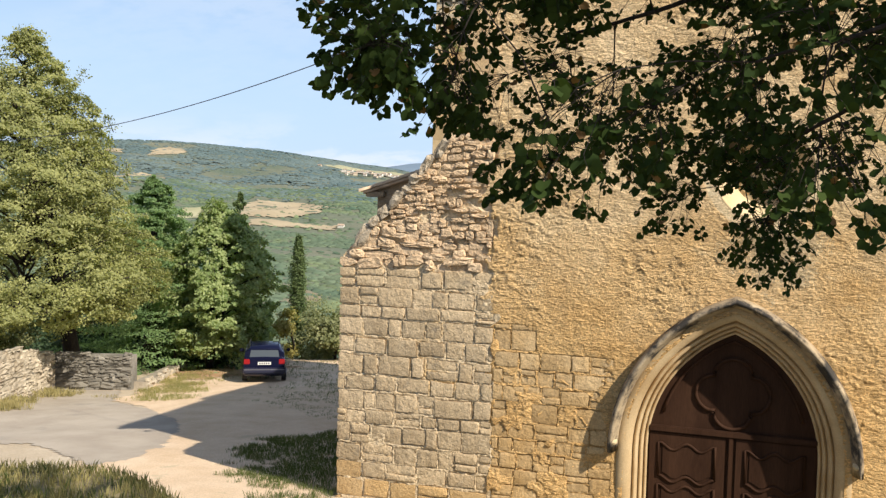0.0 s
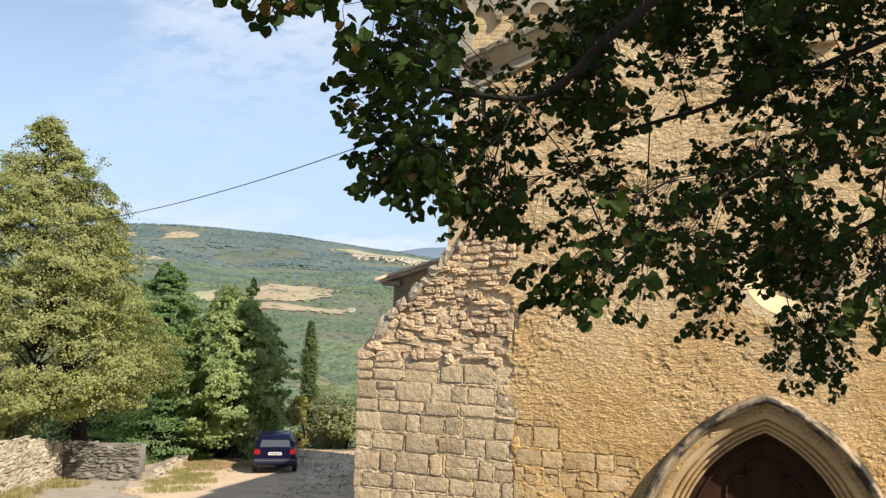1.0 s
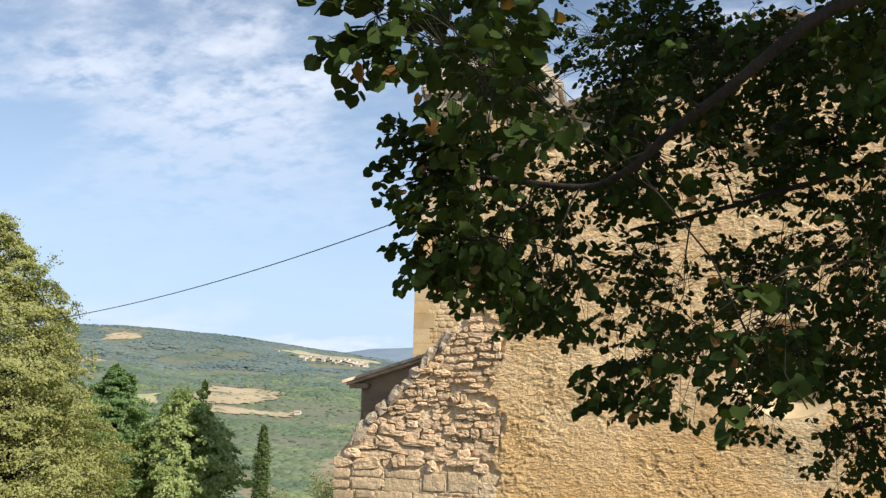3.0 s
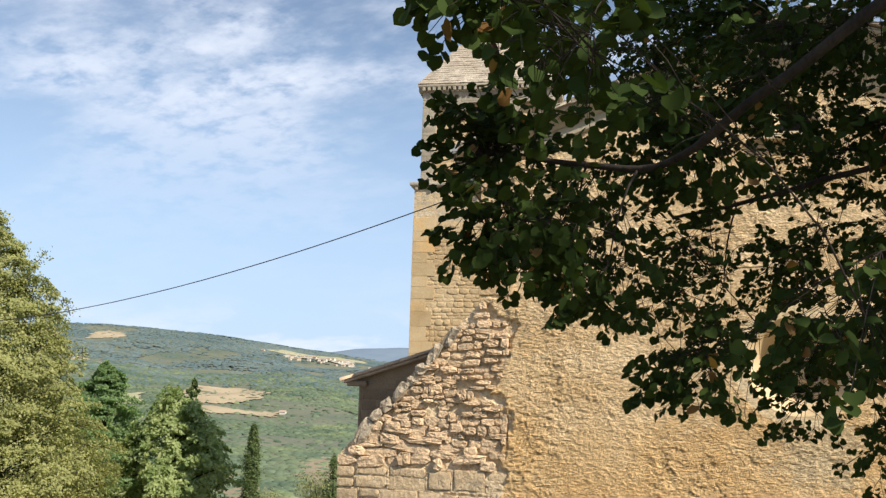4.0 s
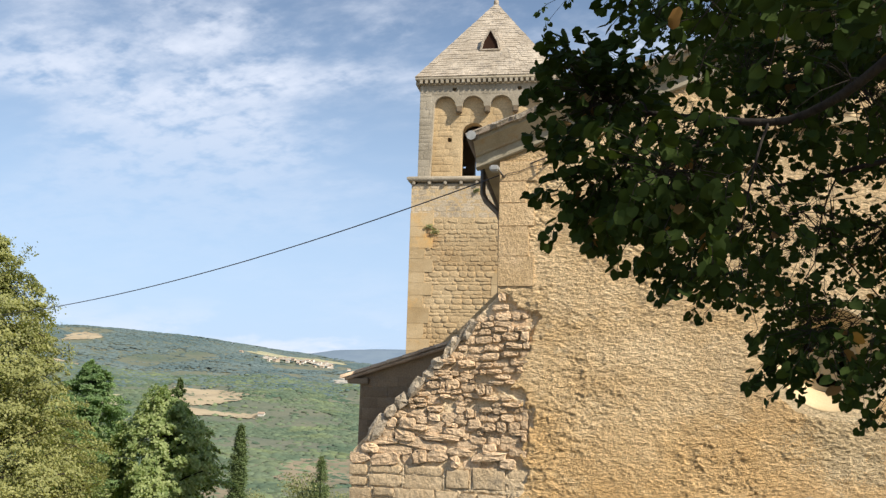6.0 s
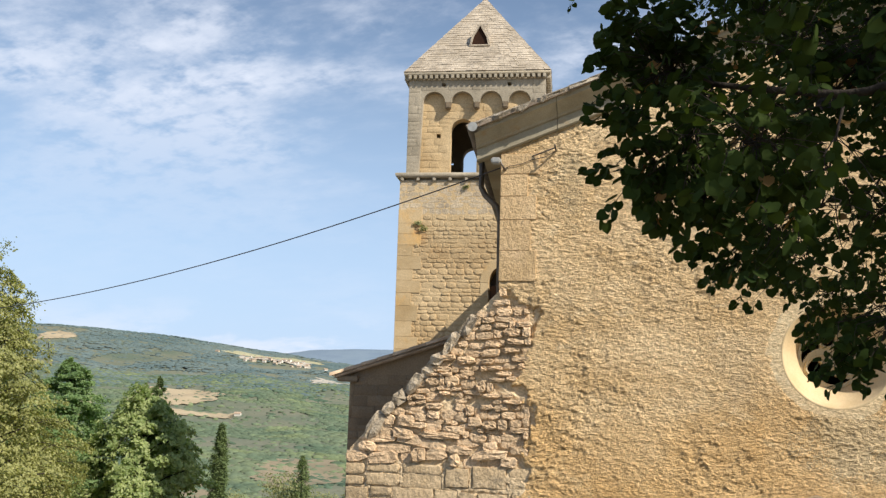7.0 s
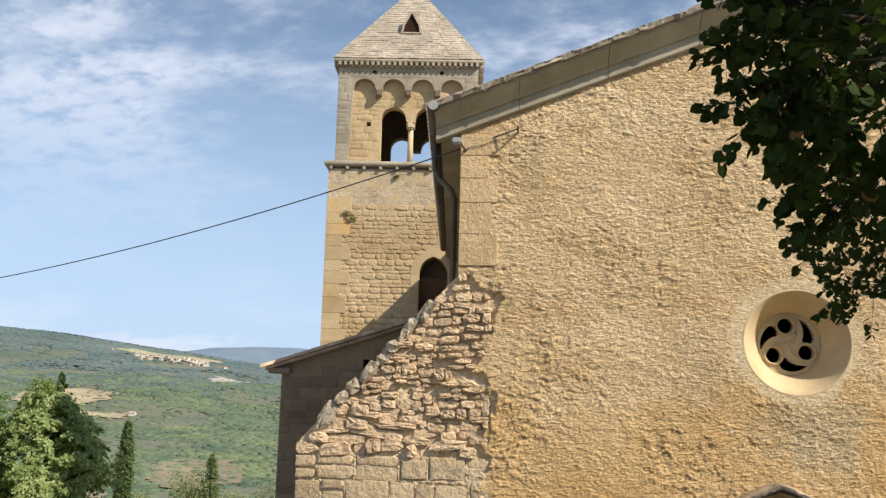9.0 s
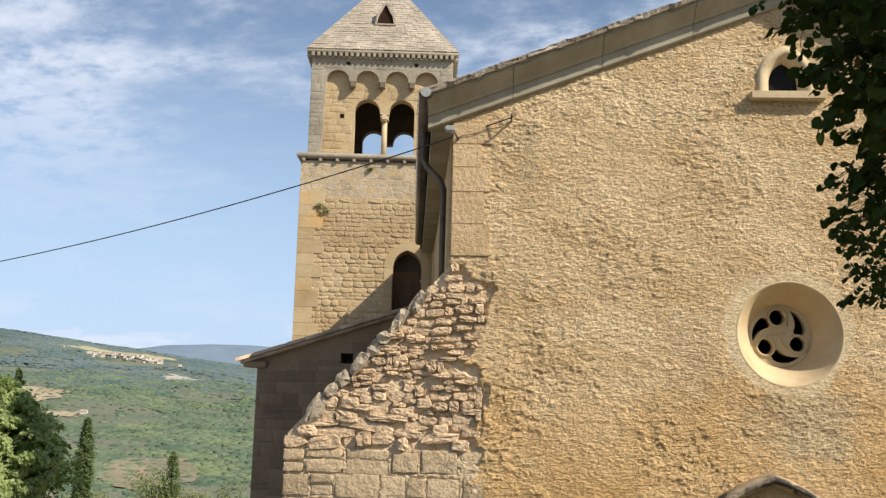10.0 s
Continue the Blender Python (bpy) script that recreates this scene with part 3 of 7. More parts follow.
drape("dirt_strip", [(-19.6, 30), (-22.0, 31.8), (-25.6, 38), (-21.5, 39.8), (-18.4, 36.2), (-18.4, 32.4)], 0.2, 0.030, DIRT, "bare ochre dirt under the trees", "dirt", 0.3)


def far_field(poly, material, label):
    pts = [polar(a, r)[:2] for a, r in poly]
    drape("field", pts, 6.0, 1.0, material, label, "field", 5.0)


FIELDS = [
    ([(30.8, 1260), (29.5, 1410), (26.4, 1390), (25.4, 1330), (25.2, 1240), (28, 1180), (30.2, 1180)], FIELD_PALE, "pale stubble field on the hillside"),
    ([(30.0, 1100), (24.3, 1100), (24.4, 1150), (29.8, 1160)], FIELD_PALE, "pale vineyard strip in the valley"),
    ([(34.0, 1220), (32.4, 1210), (32.5, 1300), (33.9, 1310)], FIELD_GREEN, "dry meadow between woods"),
    ([(37.9, 1640), (34.6, 1640), (34.8, 1690), (36.3, 1720), (37.8, 1680)], FIELD_PALE, "narrow pale field on the hillside"),
    ([(35.8, 2020), (33.6, 2080), (33.7, 2150), (34.7, 2170), (35.7, 2110)], FIELD_PALE, "pale field high on the ridge"),
    ([(38.3, 2080), (37.3, 2050), (37.3, 2110), (38.2, 2140)], FIELD_PALE, "pale field high on the ridge"),
    ([(25.4, 2130), (24.4, 2200), (22.9, 2150), (21.1, 2190), (19.2, 2120), (19.3, 2060), (21.2, 2090), (23.0, 2050)], FIELD_GREEN, "long dry meadow below the ridge"),
    ([(22.8, 620), (21.4, 600), (20.9, 680), (21.6, 740), (22.6, 700)], HILL_BARE, "bare dry clearing in the woods"),
    ([(19.9, 1650), (17.6, 1620), (17.4, 1700), (19.6, 1760)], ROCK_PALE, "pale rocky clearing on the slope"),
    ([(24.3, 1970), (22.2, 1950), (20.0, 1925), (19.9, 2000), (22.0, 2040), (24.2, 2060)], ROCK_PALE, "pale rocky clearing round the hillside village"),
    ([(22.2, 650), (19.6, 620), (17.4, 660), (18.4, 760), (20.8, 740)], HILL_BARE, "bare dry clearing in the woods"),
    ([(27.4, 520), (26.2, 500), (25.9, 620), (27.0, 650)], HILL_BARE, "bare dry clearing in the woods"),
]
for outline, material, label in FIELDS:
    far_field(outline, material, label)


def build_woods():
    rng = random.Random(11)
    bm = bmesh.new()
    bmesh.ops.create_icosphere(bm, subdivisions=1, radius=1.0)
    pv = np.array([v.co[:] for v in bm.verts])
    pf = np.array([[v.index for v in f.verts] for f in bm.faces if f.calc_center_median().z > -0.3])
    bm.free()
    for name, r0, r1, count, material, label in (
            ("valley_woods", 110, 520, 9000, WOODS_NEAR, "oak woods and scrub in the valley below"),
            ("hillside_woods", 520, 1640, 32000, WOODS_NEAR, "mixed woods and scrub on the slope"),
            ("ridge_woods", 1380, 2500, 30000, WOODS_FAR, "woods towards the ridge, haze blue in their colour")):
        verts, faces, n = [], [], 0
        tries = 0
        while n < count and tries < count * 4:
            tries += 1
            r = math.sqrt(rng.uniform(r0 * r0, r1 * r1))
            az = rng.uniform(8, 46)
            if any((inside(az, r, f[0]) or inside(az, r + 45, f[0])) and rng.random() < (0.50 if f[1] is HILL_BARE else 0.90) for f in FIELDS):
                continue
            x, y, z = polar(az, r)
            open_land = noise.noise((x * 0.006, y * 0.006, 4.0))
            if open_land > 0.28 and rng.random() < 0.88:
                continue
            s = rng.uniform(2.0, 5.2) * (0.95 if r < 520 else 1.0 if r < 1500 else 1.35) * (1.9 if r > 3000 else 1.0)
            k = np.array((s * rng.uniform(0.8, 1.25), s * rng.uniform(0.8, 1.25), s * rng.uniform(0.26, 0.46) * (0.6 if r > 1500 else 1.0)))
            wob = 1 + np.random.default_rng(n).uniform(-0.18, 0.18, (len(pv), 1))
            verts.append(pv * wob * k + np.array((x, y, z + s * 0.01)))
            faces.append(pf + n * len(pv))
            n += 1
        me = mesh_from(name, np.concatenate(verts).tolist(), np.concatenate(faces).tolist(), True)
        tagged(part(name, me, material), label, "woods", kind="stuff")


build_woods()



def hill_house(az, r, wide, deep, tall, turn, rg):
    """A small village house far up the slope: walls under a low gabled roof."""
    x, y, z = polar(az, r)
    at = Matrix.Translation((x, y, z - 1.0)) @ pose(0, 0, 0, 0, 0, turn)
    ob = thing("house", "small pale house with a clay roof on the hillside", "house", (x, y, z), "houses of the hillside village")
    w, d, h = wide / 2, deep / 2, tall + 1.0
    up = 0.28 * deep
    walls = [(-w, -d, 0), (w, -d, 0), (w, d, 0), (-w, d, 0), (-w, -d, h), (w, -d, h), (w, d, h), (-w, d, h), (-w, 0, h + up), (w, 0, h + up)]
    me = mesh_from("wall", [at @ Vector(p) for p in walls], [(0, 1, 5, 4), (1, 2, 6, 9, 5), (2, 3, 7, 6), (3, 0, 4, 8, 7)])
    part("wall", me, rg.choice((HOUSE_WHITE, HOUSE_WHITE, HOUSE_TAN)), ob)
    eaves = [(sx * (w + 0.4), y, zz) for y, zz in ((-d - 0.5, h - 0.25), (0, h + up + 0.1), (d + 0.5, h - 0.25), (d + 0.5, h - 0.5), (0, h + up - 0.15), (-d - 0.5, h - 0.5)) for sx in (-1, 1)]
    me = mesh_from("roof", [at @ Vector(p) for p in eaves], [(2 * k, 2 * k + 1, (2 * k + 3) % 12, (2 * k + 2) % 12) for k in range(6)])
    part("roof", me, HOUSE_ROOF, ob)


HOUSE_WHITE = surface("pale_house_plaster", (0.58, 0.54, 0.47), (0.70, 0.66, 0.58), 0.3, 2.0, 0.9, 0.0, 0.1, per_object=0.1)
HOUSE_TAN = surface("tan_house_plaster", (0.46, 0.38, 0.28), (0.56, 0.47, 0.36), 0.3, 2.0, 0.9, 0.0, 0.1, per_object=0.1)
HOUSE_ROOF = surface("village_roof_tile", (0.34, 0.25, 0.18), (0.44, 0.34, 0.26), 0.3, 2.0, 0.9, 0.0, 0.2, per_object=0.15)
village = random.Random(14)
for k in range(30):
    az = 20.1 + 4.0 * (k + village.random()) / 30
    hill_house(az, 2015 - 14 * (24.2 - az) + village.uniform(-75, 30), village.uniform(4.5, 8.5), village.uniform(4.5, 6), village.uniform(2.5, 4.5), village.uniform(-40, 40), village)
for az, r in ((24.2, 1140), (19.0, 1880), (25.6, 2080)):  # and scattered farms
    hill_house(az, r, village.uniform(7, 9), 6, village.uniform(3, 4), village.uniform(-40, 40), village)

# ---- the church ----
FACE = 13.86
CORNER, RIGHT, APEX_X = -4.08, 5.3, 0.62
SLOPE = 0.374
church = thing("church", "small ochre-rendered stone church with gabled front", "church", (0.6, FACE, -1.0))


def rake(x):
    """Underside of the gable's cornice."""
    return 7.62 + SLOPE * (min(x, 2 * APEX_X - x) - CORNER)


def pointed(cx, spring, half, radius, off, foot, steps=14):
    """A pointed opening from foot to foot, off outside its edge."""
    lean = radius - half
    r = radius + off
    top = math.acos(lean / r)
    left = [(cx - half - off, foot)] + [(cx + lean - r * math.cos(top * k / steps), spring + r * math.sin(top * k / steps)) for k in range(steps + 1)]
    return left + [(2 * cx - x, z) for x, z in left[-2::-1]]


DOOR = (0.12, 0.49, 1.235, 2.0)
SMALL = (0.50, 8.25, 0.20, 0.32)
ROSE = (0.44, 4.75)


def circle(cx, cz, r, n=48):
    return [(cx + r * math.cos(2 * math.pi * k / n), cz + r * math.sin(2 * math.pi * k / n)) for k in range(n)]


outline = [(CORNER, -2.2), (RIGHT, -2.2), (RIGHT, rake(RIGHT) + 0.3), (APEX_X, rake(APEX_X) + 0.3), (CORNER, rake(CORNER) + 0.3)]
SKEW = -0.084


def along_nave(bm):
    """The nave runs back a little askew from its front."""
    for v in bm.verts:
        v.co.x += SKEW * (v.co.y - FACE)
    return bm


facade = part("facade_wall", slab([outline, pointed(*DOOR, 0.30, -1.5), circle(*ROSE, 0.68), pointed(*SMALL, 0.1, 8.06)], FACE + 0.05, FACE + 0.75), MORTAR, church)
side = part("side_wall", along_nave(boxed(CORNER, CORNER + 0.7, FACE + 0.752, 27.5, -3.2, rake(CORNER) + 0.3)), RENDER_COAT, church)
part("side_wall", along_nave(boxed(RIGHT - 0.7, RIGHT, FACE + 0.752, 27.5, -3.2, rake(CORNER) + 0.3)), RENDER_COAT, church)
part("back_wall", along_nave(boxed(CORNER + 0.702, RIGHT - 0.702, 26.8, 27.4, -3.2, 9.4)), RENDER_COAT, church)
part("floor", along_nave(boxed(CORNER + 0.702, RIGHT - 0.702, FACE + 0.752, 26.798, -1.4, -1.2)), DARK_VOID, church)


def bare(x, z):
    """How far the render has gone from the stones: 0 whole, 1 bare."""
    edge = -3.62 + 2.05 * smoothstep(2.75, 1.5, z)
    if z > 5.2:
        edge -= 0.55 * smoothstep(5.2, 5.9, z)
    edge += (0.28 + 0.75 * smoothstep(3.0, 2.2, z)) * noise.noise((x * 1.3, z * 1.3, 2.0)) + 0.22 * noise.noise((x * 5, z * 5, 6.0)) + 0.10 * noise.noise((x * 13, z * 13, 6.0))
    wide = 0.06 if x < -3.75 or z > 3.0 else 0.55
    gone = smoothstep(wide, -wide, x - edge)
    if x > -3.6:
        gone *= smoothstep(-0.55, -0.30, noise.noise((x * 2.1, z * 2.1, 9.0)) + 0.35 * noise.noise((x * 7, z * 7, 4.0)))
    return gone


def crest(x):
    """Top of the ruined wall beside the front."""
    return 3.19 + 1.08 * (x + 6.37)


def ledge_over(x, z):
    """Height over a slanting mortar ledge with a hollow above it; far off beyond its ends."""
    return z - (4.38 - 0.48 * (x + 4.31)) + 0.07 * noise.noise((x * 6, z * 6, 41.0)) if -4.46 < x < -3.60 else 9.0


lay_rng = random.Random(3)
LOW = [b for b in courses(-6.27, -3.55, -1.6, 3.10, (0.17, 0.36), (0.20, 0.68), lay_rng) if bare(b[0], b[1]) > 0.4]
MID = [b for b in courses(-3.55, -1.62, -1.6, 2.3, (0.20, 0.34), (0.22, 0.58), lay_rng) if bare(b[0], b[1]) > 0.45 and b[0] + b[2] / 2 < -1.58]
HIGH = courses(-6.3, -3.62, 3.10, 3.50, (0.12, 0.20), (0.15, 0.55), lay_rng) + courses(-6.3, -3.62, 3.50, 5.7, (0.062, 0.135), (0.08, 0.30), lay_rng)
HIGH = [b for b in HIGH if lay_rng.random() > 0.07 and b[1] < crest(b[0] - b[2] / 2) - 0.05 and not -0.05 < ledge_over(b[0], b[1]) < 0.06 + 0.12 * (b[0] > -4.0)]
HIGH = [(bx + 0.05 * noise.noise((bx * 2.0, bz * 2.0, 13.0)), bz + 0.11 * noise.noise((bx * 1.3, bz * 0.9, 3.0)), bw * lay_rng.uniform(0.90, 1.12), bh * lay_rng.uniform(0.82, 1.22)) for bx, bz, bw, bh in HIGH]
LOW = [(bx, bz + 0.03 * noise.noise((bx * 1.1, bz * 0.8, 5.0)), bw * lay_rng.uniform(0.93, 1.0), bh * lay_rng.uniform(0.90, 1.02)) for bx, bz, bw, bh in LOW]
CELL = 0.02
BEDDED = set()  # where a flush block sits, so that the mortar stands back from its face
for bx, bz, bw, bh in LOW + MID:
    for i in range(int((bx - bw / 2 + 0.022) / CELL), int((bx + bw / 2 - 0.022) / CELL) + 1):
        for j in range(int((bz - bh / 2 + 0.020) / CELL), int((bz + bh / 2 - 0.020) / CELL) + 1):
            BEDDED.add((i, j))


def flake(x, z, often, seed):
    """A lip of thrown render: a sharp edge below, fading upwards, broken along its length."""
    p = z * often + 1.25 * noise.noise((x * often * 0.36, z * often * 0.5, seed)) + 0.45 * noise.noise((x * often * 1.2, z * often * 1.2, seed + 1))
    s = p - math.floor(p)
    return smoothstep(0.0, 0.22, s) * (1 - s) * smoothstep(-0.22, 0.30, noise.noise((x * often * 0.42, z * often * 0.5, seed + 2)))


def coat(name, x0, x1, z0, top, parent, step=0.0155):
    """The rough hand-thrown render, thinning out to mortar where the stones show."""
    nx, nz = int(round((x1 - x0) / step)), int((max(top(x0), top(x1), top(min(max(APEX_X, x0), x1))) - z0) / step) + 1
    verts, faces, bareness, index = [], [], [], {}
    holes = [pointed(*DOOR, 0.33, -3), circle(*ROSE, 0.70), pointed(*SMALL, 0.14, 8.04)]

    def vert(i, j):
        if (i, j) not in index:
            x, z = x0 + (x1 - x0) * i / nx, z0 + step * j
            z = min(z, top(x))
            b = bare(x, z)
            warp = noise.noise((x * 0.55, z * 0.55, 5.0))
            zw = z + 0.42 * warp + 0.10 * noise.noise((x * 1.9, z * 1.9, 7.0))
            trowel = noise.noise((x * 6.0, zw * 12.0, 1.0))
            lumps = noise.noise((x * 2.2, z * 2.6, 8.0))
            fine = noise.noise((x * 17, z * 22, 3.0))
            off_rose = math.hypot(x - ROSE[0], z - ROSE[1]) - 0.10 * noise.noise((x * 2.0, z * 2.0, 17.0)) - 0.05 * noise.noise((x * 7.0, z * 7.0, 18.0)) - 0.06 * (z > ROSE[1])
            calm = 0.10 + 0.90 * smoothstep(0.78, 0.90, off_rose)
            deep = (0.008 if x < -3.5 else -0.002) + 0.044 * smoothstep(2.95, 3.3, z)
            wx, wz = x + 0.020 * noise.noise((x * 9, z * 9, 1.0)), z + 0.020 * noise.noise((x * 9, z * 9, 5.0))
            smear = noise.noise((x * 2.6, z * 2.6, 11.0)) + 0.5 * noise.noise((x * 8, z * 8, 12.0))
            if (int(wx / CELL), int(wz / CELL)) in BEDDED and smear < 0.34:
                deep = 0.030
            patch = 0.62 + 0.55 * smoothstep(-0.25, 0.40, noise.noise((x * 0.8, z * 0.8, 21.0)) + 0.4 * noise.noise((x * 2.4, z * 2.4, 22.0)))
            patch += 0.15 * smoothstep(-2.3, -3.3, x) * smoothstep(5.4, 4.4, z)
            rough = 0.010 * flake(x, zw, 6.0, 40) + 0.018 * flake(x, zw, 14.0, 50) + 0.012 * flake(x, zw, 25.0, 60) + 0.005 * trowel + 0.004 * lumps + 0.006 * noise.noise((x * 20, zw * 34, 2.0)) + 0.012 * noise.noise((x * 36, z * 50, 17.0))
            y = FACE - (1 - b) * (0.014 + calm * patch * rough) + b * (deep - (0.008 + 0.014 * (z > 3.1)) * lumps - 0.012 * fine - 0.006 * trowel)
            over = ledge_over(x, z)
            far_on = min(1.0, max(0.0, (x + 4.46) / 0.8))
            y += b * (0.05 + 0.13 * far_on) * smoothstep(0.06 + 0.16 * far_on, 0.02 + 0.10 * far_on, over) * smoothstep(-0.03, 0.03, over) - b * 0.020 * smoothstep(-0.16, -0.03, over) * smoothstep(0.03, -0.03, over)
            index[i, j] = len(verts)
            verts.append((x, y, z))
            bareness.append(b)
        return index[i, j]

    for j in range(nz):
        for i in range(nx):
            x, z = x0 + (x1 - x0) * (i + 0.5) / nx, z0 + step * (j + 0.5)
            if z - step * 0.5 > top(x) - 0.004 or any(abs(x - h[0][0]) < 4 and inside(x, z, h) for h in holes):
                continue
            faces.append((vert(i, j), vert(i + 1, j), vert(i + 1, j + 1), vert(i, j + 1)))
    me = mesh_from(name, verts, faces, True)
    me.materials.append(RENDER_COAT)
    me.materials.append(MORTAR)
    me.materials.append(GREY_COAT)
    me.materials.append(RING_COAT)
    dust = random.Random(6)
    for p in me.polygons:
        px, pz = p.center.x, p.center.z
        ring = math.hypot(px - ROSE[0], pz - ROSE[1]) - 0.10 * noise.noise((px * 2.0, pz * 2.0, 17.0)) - 0.05 * noise.noise((px * 7.0, pz * 7.0, 18.0)) - 0.06 * (pz > ROSE[1])
        if bareness[p.vertices[0]] > 0.5:
            p.material_index = 1 if px < -3.5 + 0.3 * noise.noise((px * 3, pz * 3, 51.0)) else 0
        elif ring < 0.82:
            p.material_index = 3
        else:  # grey weathering below the round window and by the hook
            worn = noise.noise((px * 2.5, pz * 2.5, 31.0)) + 0.5 * noise.noise((px * 9, pz * 9, 32.0))
            d = min(math.hypot((px - 0.62) / 0.75, (pz - 3.62) / 0.62), math.hypot((px + 3.02) / 0.22, (pz - 6.9) / 0.75)) + 0.7 * worn
            if dust.random() < smoothstep(1.05, 0.35, d):
                p.material_index = 2
    return part(name, me, None, parent)


coat("render_coat", CORNER, RIGHT, -2.0, lambda x: rake(x) + 0.02, church)

# cornice up both slopes of the gable, in cut blocks
CORNICE = ((0.0, 0.06), (0.0, -0.07), (0.02, -0.09), (0.17, -0.09), (0.18, -0.13), (0.21, -0.15), (0.33, -0.29), (0.35, -0.33), (0.41, -0.34), (0.41, 0.06))


def cornice_block(x0, x1):
    a, b = x0 + 0.004, x1 - 0.004
    return sweep([[(x, FACE + dy, rake(x) + dz) for x in (a, b)] for dz, dy in CORNICE], True, False)


cornice = part("cornice", boxed(CORNER, RIGHT, FACE + 0.062, FACE + 0.2, rake(CORNER) - 0.1, rake(CORNER)), CORNICE_STONE, church, "moulded grey stone cornice")
rng = random.Random(5)
x = CORNER - 0.36
while x < APEX_X:
    w = min(rng.uniform(0.9, 1.35), APEX_X - x)
    if APEX_X - x - w < 0.3:
        w = APEX_X - x
    part("cornice_block", cornice_block(x, x + w), CORNICE_STONE, cornice)
    part("cornice_block", cornice_block(2 * APEX_X - x - w, 2 * APEX_X - x), CORNICE_STONE, cornice)
    x += w


def roof_sheet(x0, x1, lift):
    return sweep([[(x, y, rake(x) + lift + dz) for x in (x0, x1)] for y, dz in ((FACE - 0.40, 0), (FACE - 0.40, 0.05), (27.6, 0.05), (27.6, 0))], True, False)


roof = part("roof", along_nave(roof_sheet(CORNER - 0.36, APEX_X, 0.42)), TILE, church, "weathered clay-tile roof")
part("roof", along_nave(roof_sheet(APEX_X, 2 * APEX_X - CORNER + 0.36, 0.42)), TILE, church)


def canal_tile(length=0.42, r0=0.085, r1=0.07):
    out = []
    for r, s in ((r0, 0), (r0 - 0.014, 0), (r1 - 0.014, length), (r1, length)):
        out.append([(s, r * math.cos(math.pi * k / 8), r * math.sin(math.pi * k / 8)) for k in range(9)])
    bm = sweep(out + [out[0]])
    me = bpy.data.meshes.new("tile")
    bm.to_mesh(me)
    bm.free()
    me.materials.append(TILE)
    return me


TILE_MESH = canal_tile()
VERGE_TILE = canal_tile()
VERGE_TILE.materials.clear()
VERGE_TILE.materials.append(VERGE)
# Tile colour lightened for the sun along the annex eaves.
SUNNY_TILE = canal_tile()
SUNNY_TILE.materials.clear()
SUNNY_TILE.materials.append(surface("sunlit_clay_tile", (0.40, 0.29, 0.185), (0.56, 0.43, 0.30), 3.0, 45, 0.9, 0.4, 0.3, 0.008, per_object=0.2))
for k in range(13):  # verge tiles up the gable's edge
    x = CORNER - 0.42 + 0.36 * k
    part("tile", VERGE_TILE, None, roof, at=pose(x, FACE - 0.32 + rng.uniform(-0.015, 0.015), rake(x) + 0.415 + rng.uniform(0, 0.02), 0, -math.degrees(math.atan(SLOPE)), rng.uniform(-3, 3)))
for k in range(44):  # eaves tiles down the nave
    y = FACE - 0.12 + 0.21 * k
    part("tile", TILE_MESH, TILE, roof, at=pose(CORNER - 0.5 + SKEW * (y - FACE), y, rake(CORNER - 0.42) + 0.49, 0, -math.degrees(math.atan(SLOPE)), rng.uniform(-3, 3)))
# bedding mortar under the verge
verts, faces = [], []
n = 110
for k in range(n + 1):
    x = CORNER - 0.36 + (APEX_X - CORNER + 0.36) * k / n
    for dz, dy in ((0.40, -0.34), (0.415, -0.39), (0.475, -0.415), (0.50, -0.34)):
        w = 0.045 * noise.noise((x * 6, dz * 30, 4.0)) + 0.026 * noise.noise((x * 31, dz * 60, 4.0))
        verts.append((x, FACE + dy + w, rake(x) + dz + w))
faces = [(4 * k + i, 4 * k + 4 + i, 4 * k + 5 + i, 4 * k + 1 + i) for k in range(n) for i in range(3)]
part("verge_mortar", mesh_from("verge_mortar", verts, faces), VERGE, roof)

# gutter, its stop end and the downpipe at the corner
gutter = part("gutter", along_nave(sweep([[(CORNER - 0.40 + 0.10 * math.cos(a), y, rake(CORNER - 0.4) + 0.47 + 0.10 * math.sin(a)) for y in (FACE - 0.42, 26.0)] for a in [math.pi + math.pi * k / 8 for k in range(9)]])), ZINC, church, "dark zinc gutter")
sol = gutter.modifiers.new("thick", "SOLIDIFY")
sol.thickness = 0.006
stop = bmesh.new()
bmesh.ops.create_cone(stop, cap_ends=True, segments=24, radius1=0.07, radius2=0.07, depth=0.012, matrix=pose(CORNER - 0.37, FACE - 0.43, rake(CORNER - 0.4) + 0.44, 90))
part("stop_end", stop, PALE_METAL, gutter, "pale metal disc")
zg = rake(CORNER - 0.4) + 0.40
part("downpipe", along_nave(tube([(CORNER - 0.40, FACE + 1.3, zg), (CORNER - 0.40, FACE + 1.3, zg - 0.45), (CORNER - 0.34, FACE + 1.3, zg - 0.58), (CORNER - 0.14, FACE + 1.3, zg - 0.78), (CORNER - 0.085, FACE + 1.3, zg - 0.92), (CORNER - 0.085, FACE + 1.3, -1.5)], 0.05, 10)), ZINC, church, "dark zinc downpipe")
part("eaves_band", along_nave(boxed(CORNER - 0.30, CORNER - 0.002, FACE + 0.08, 26.0, rake(CORNER) + 0.02, rake(CORNER) + 0.26)), CORNICE_STONE, church)

# quoins: smoother cut stones up the corner
z, flip = 5.72, 0
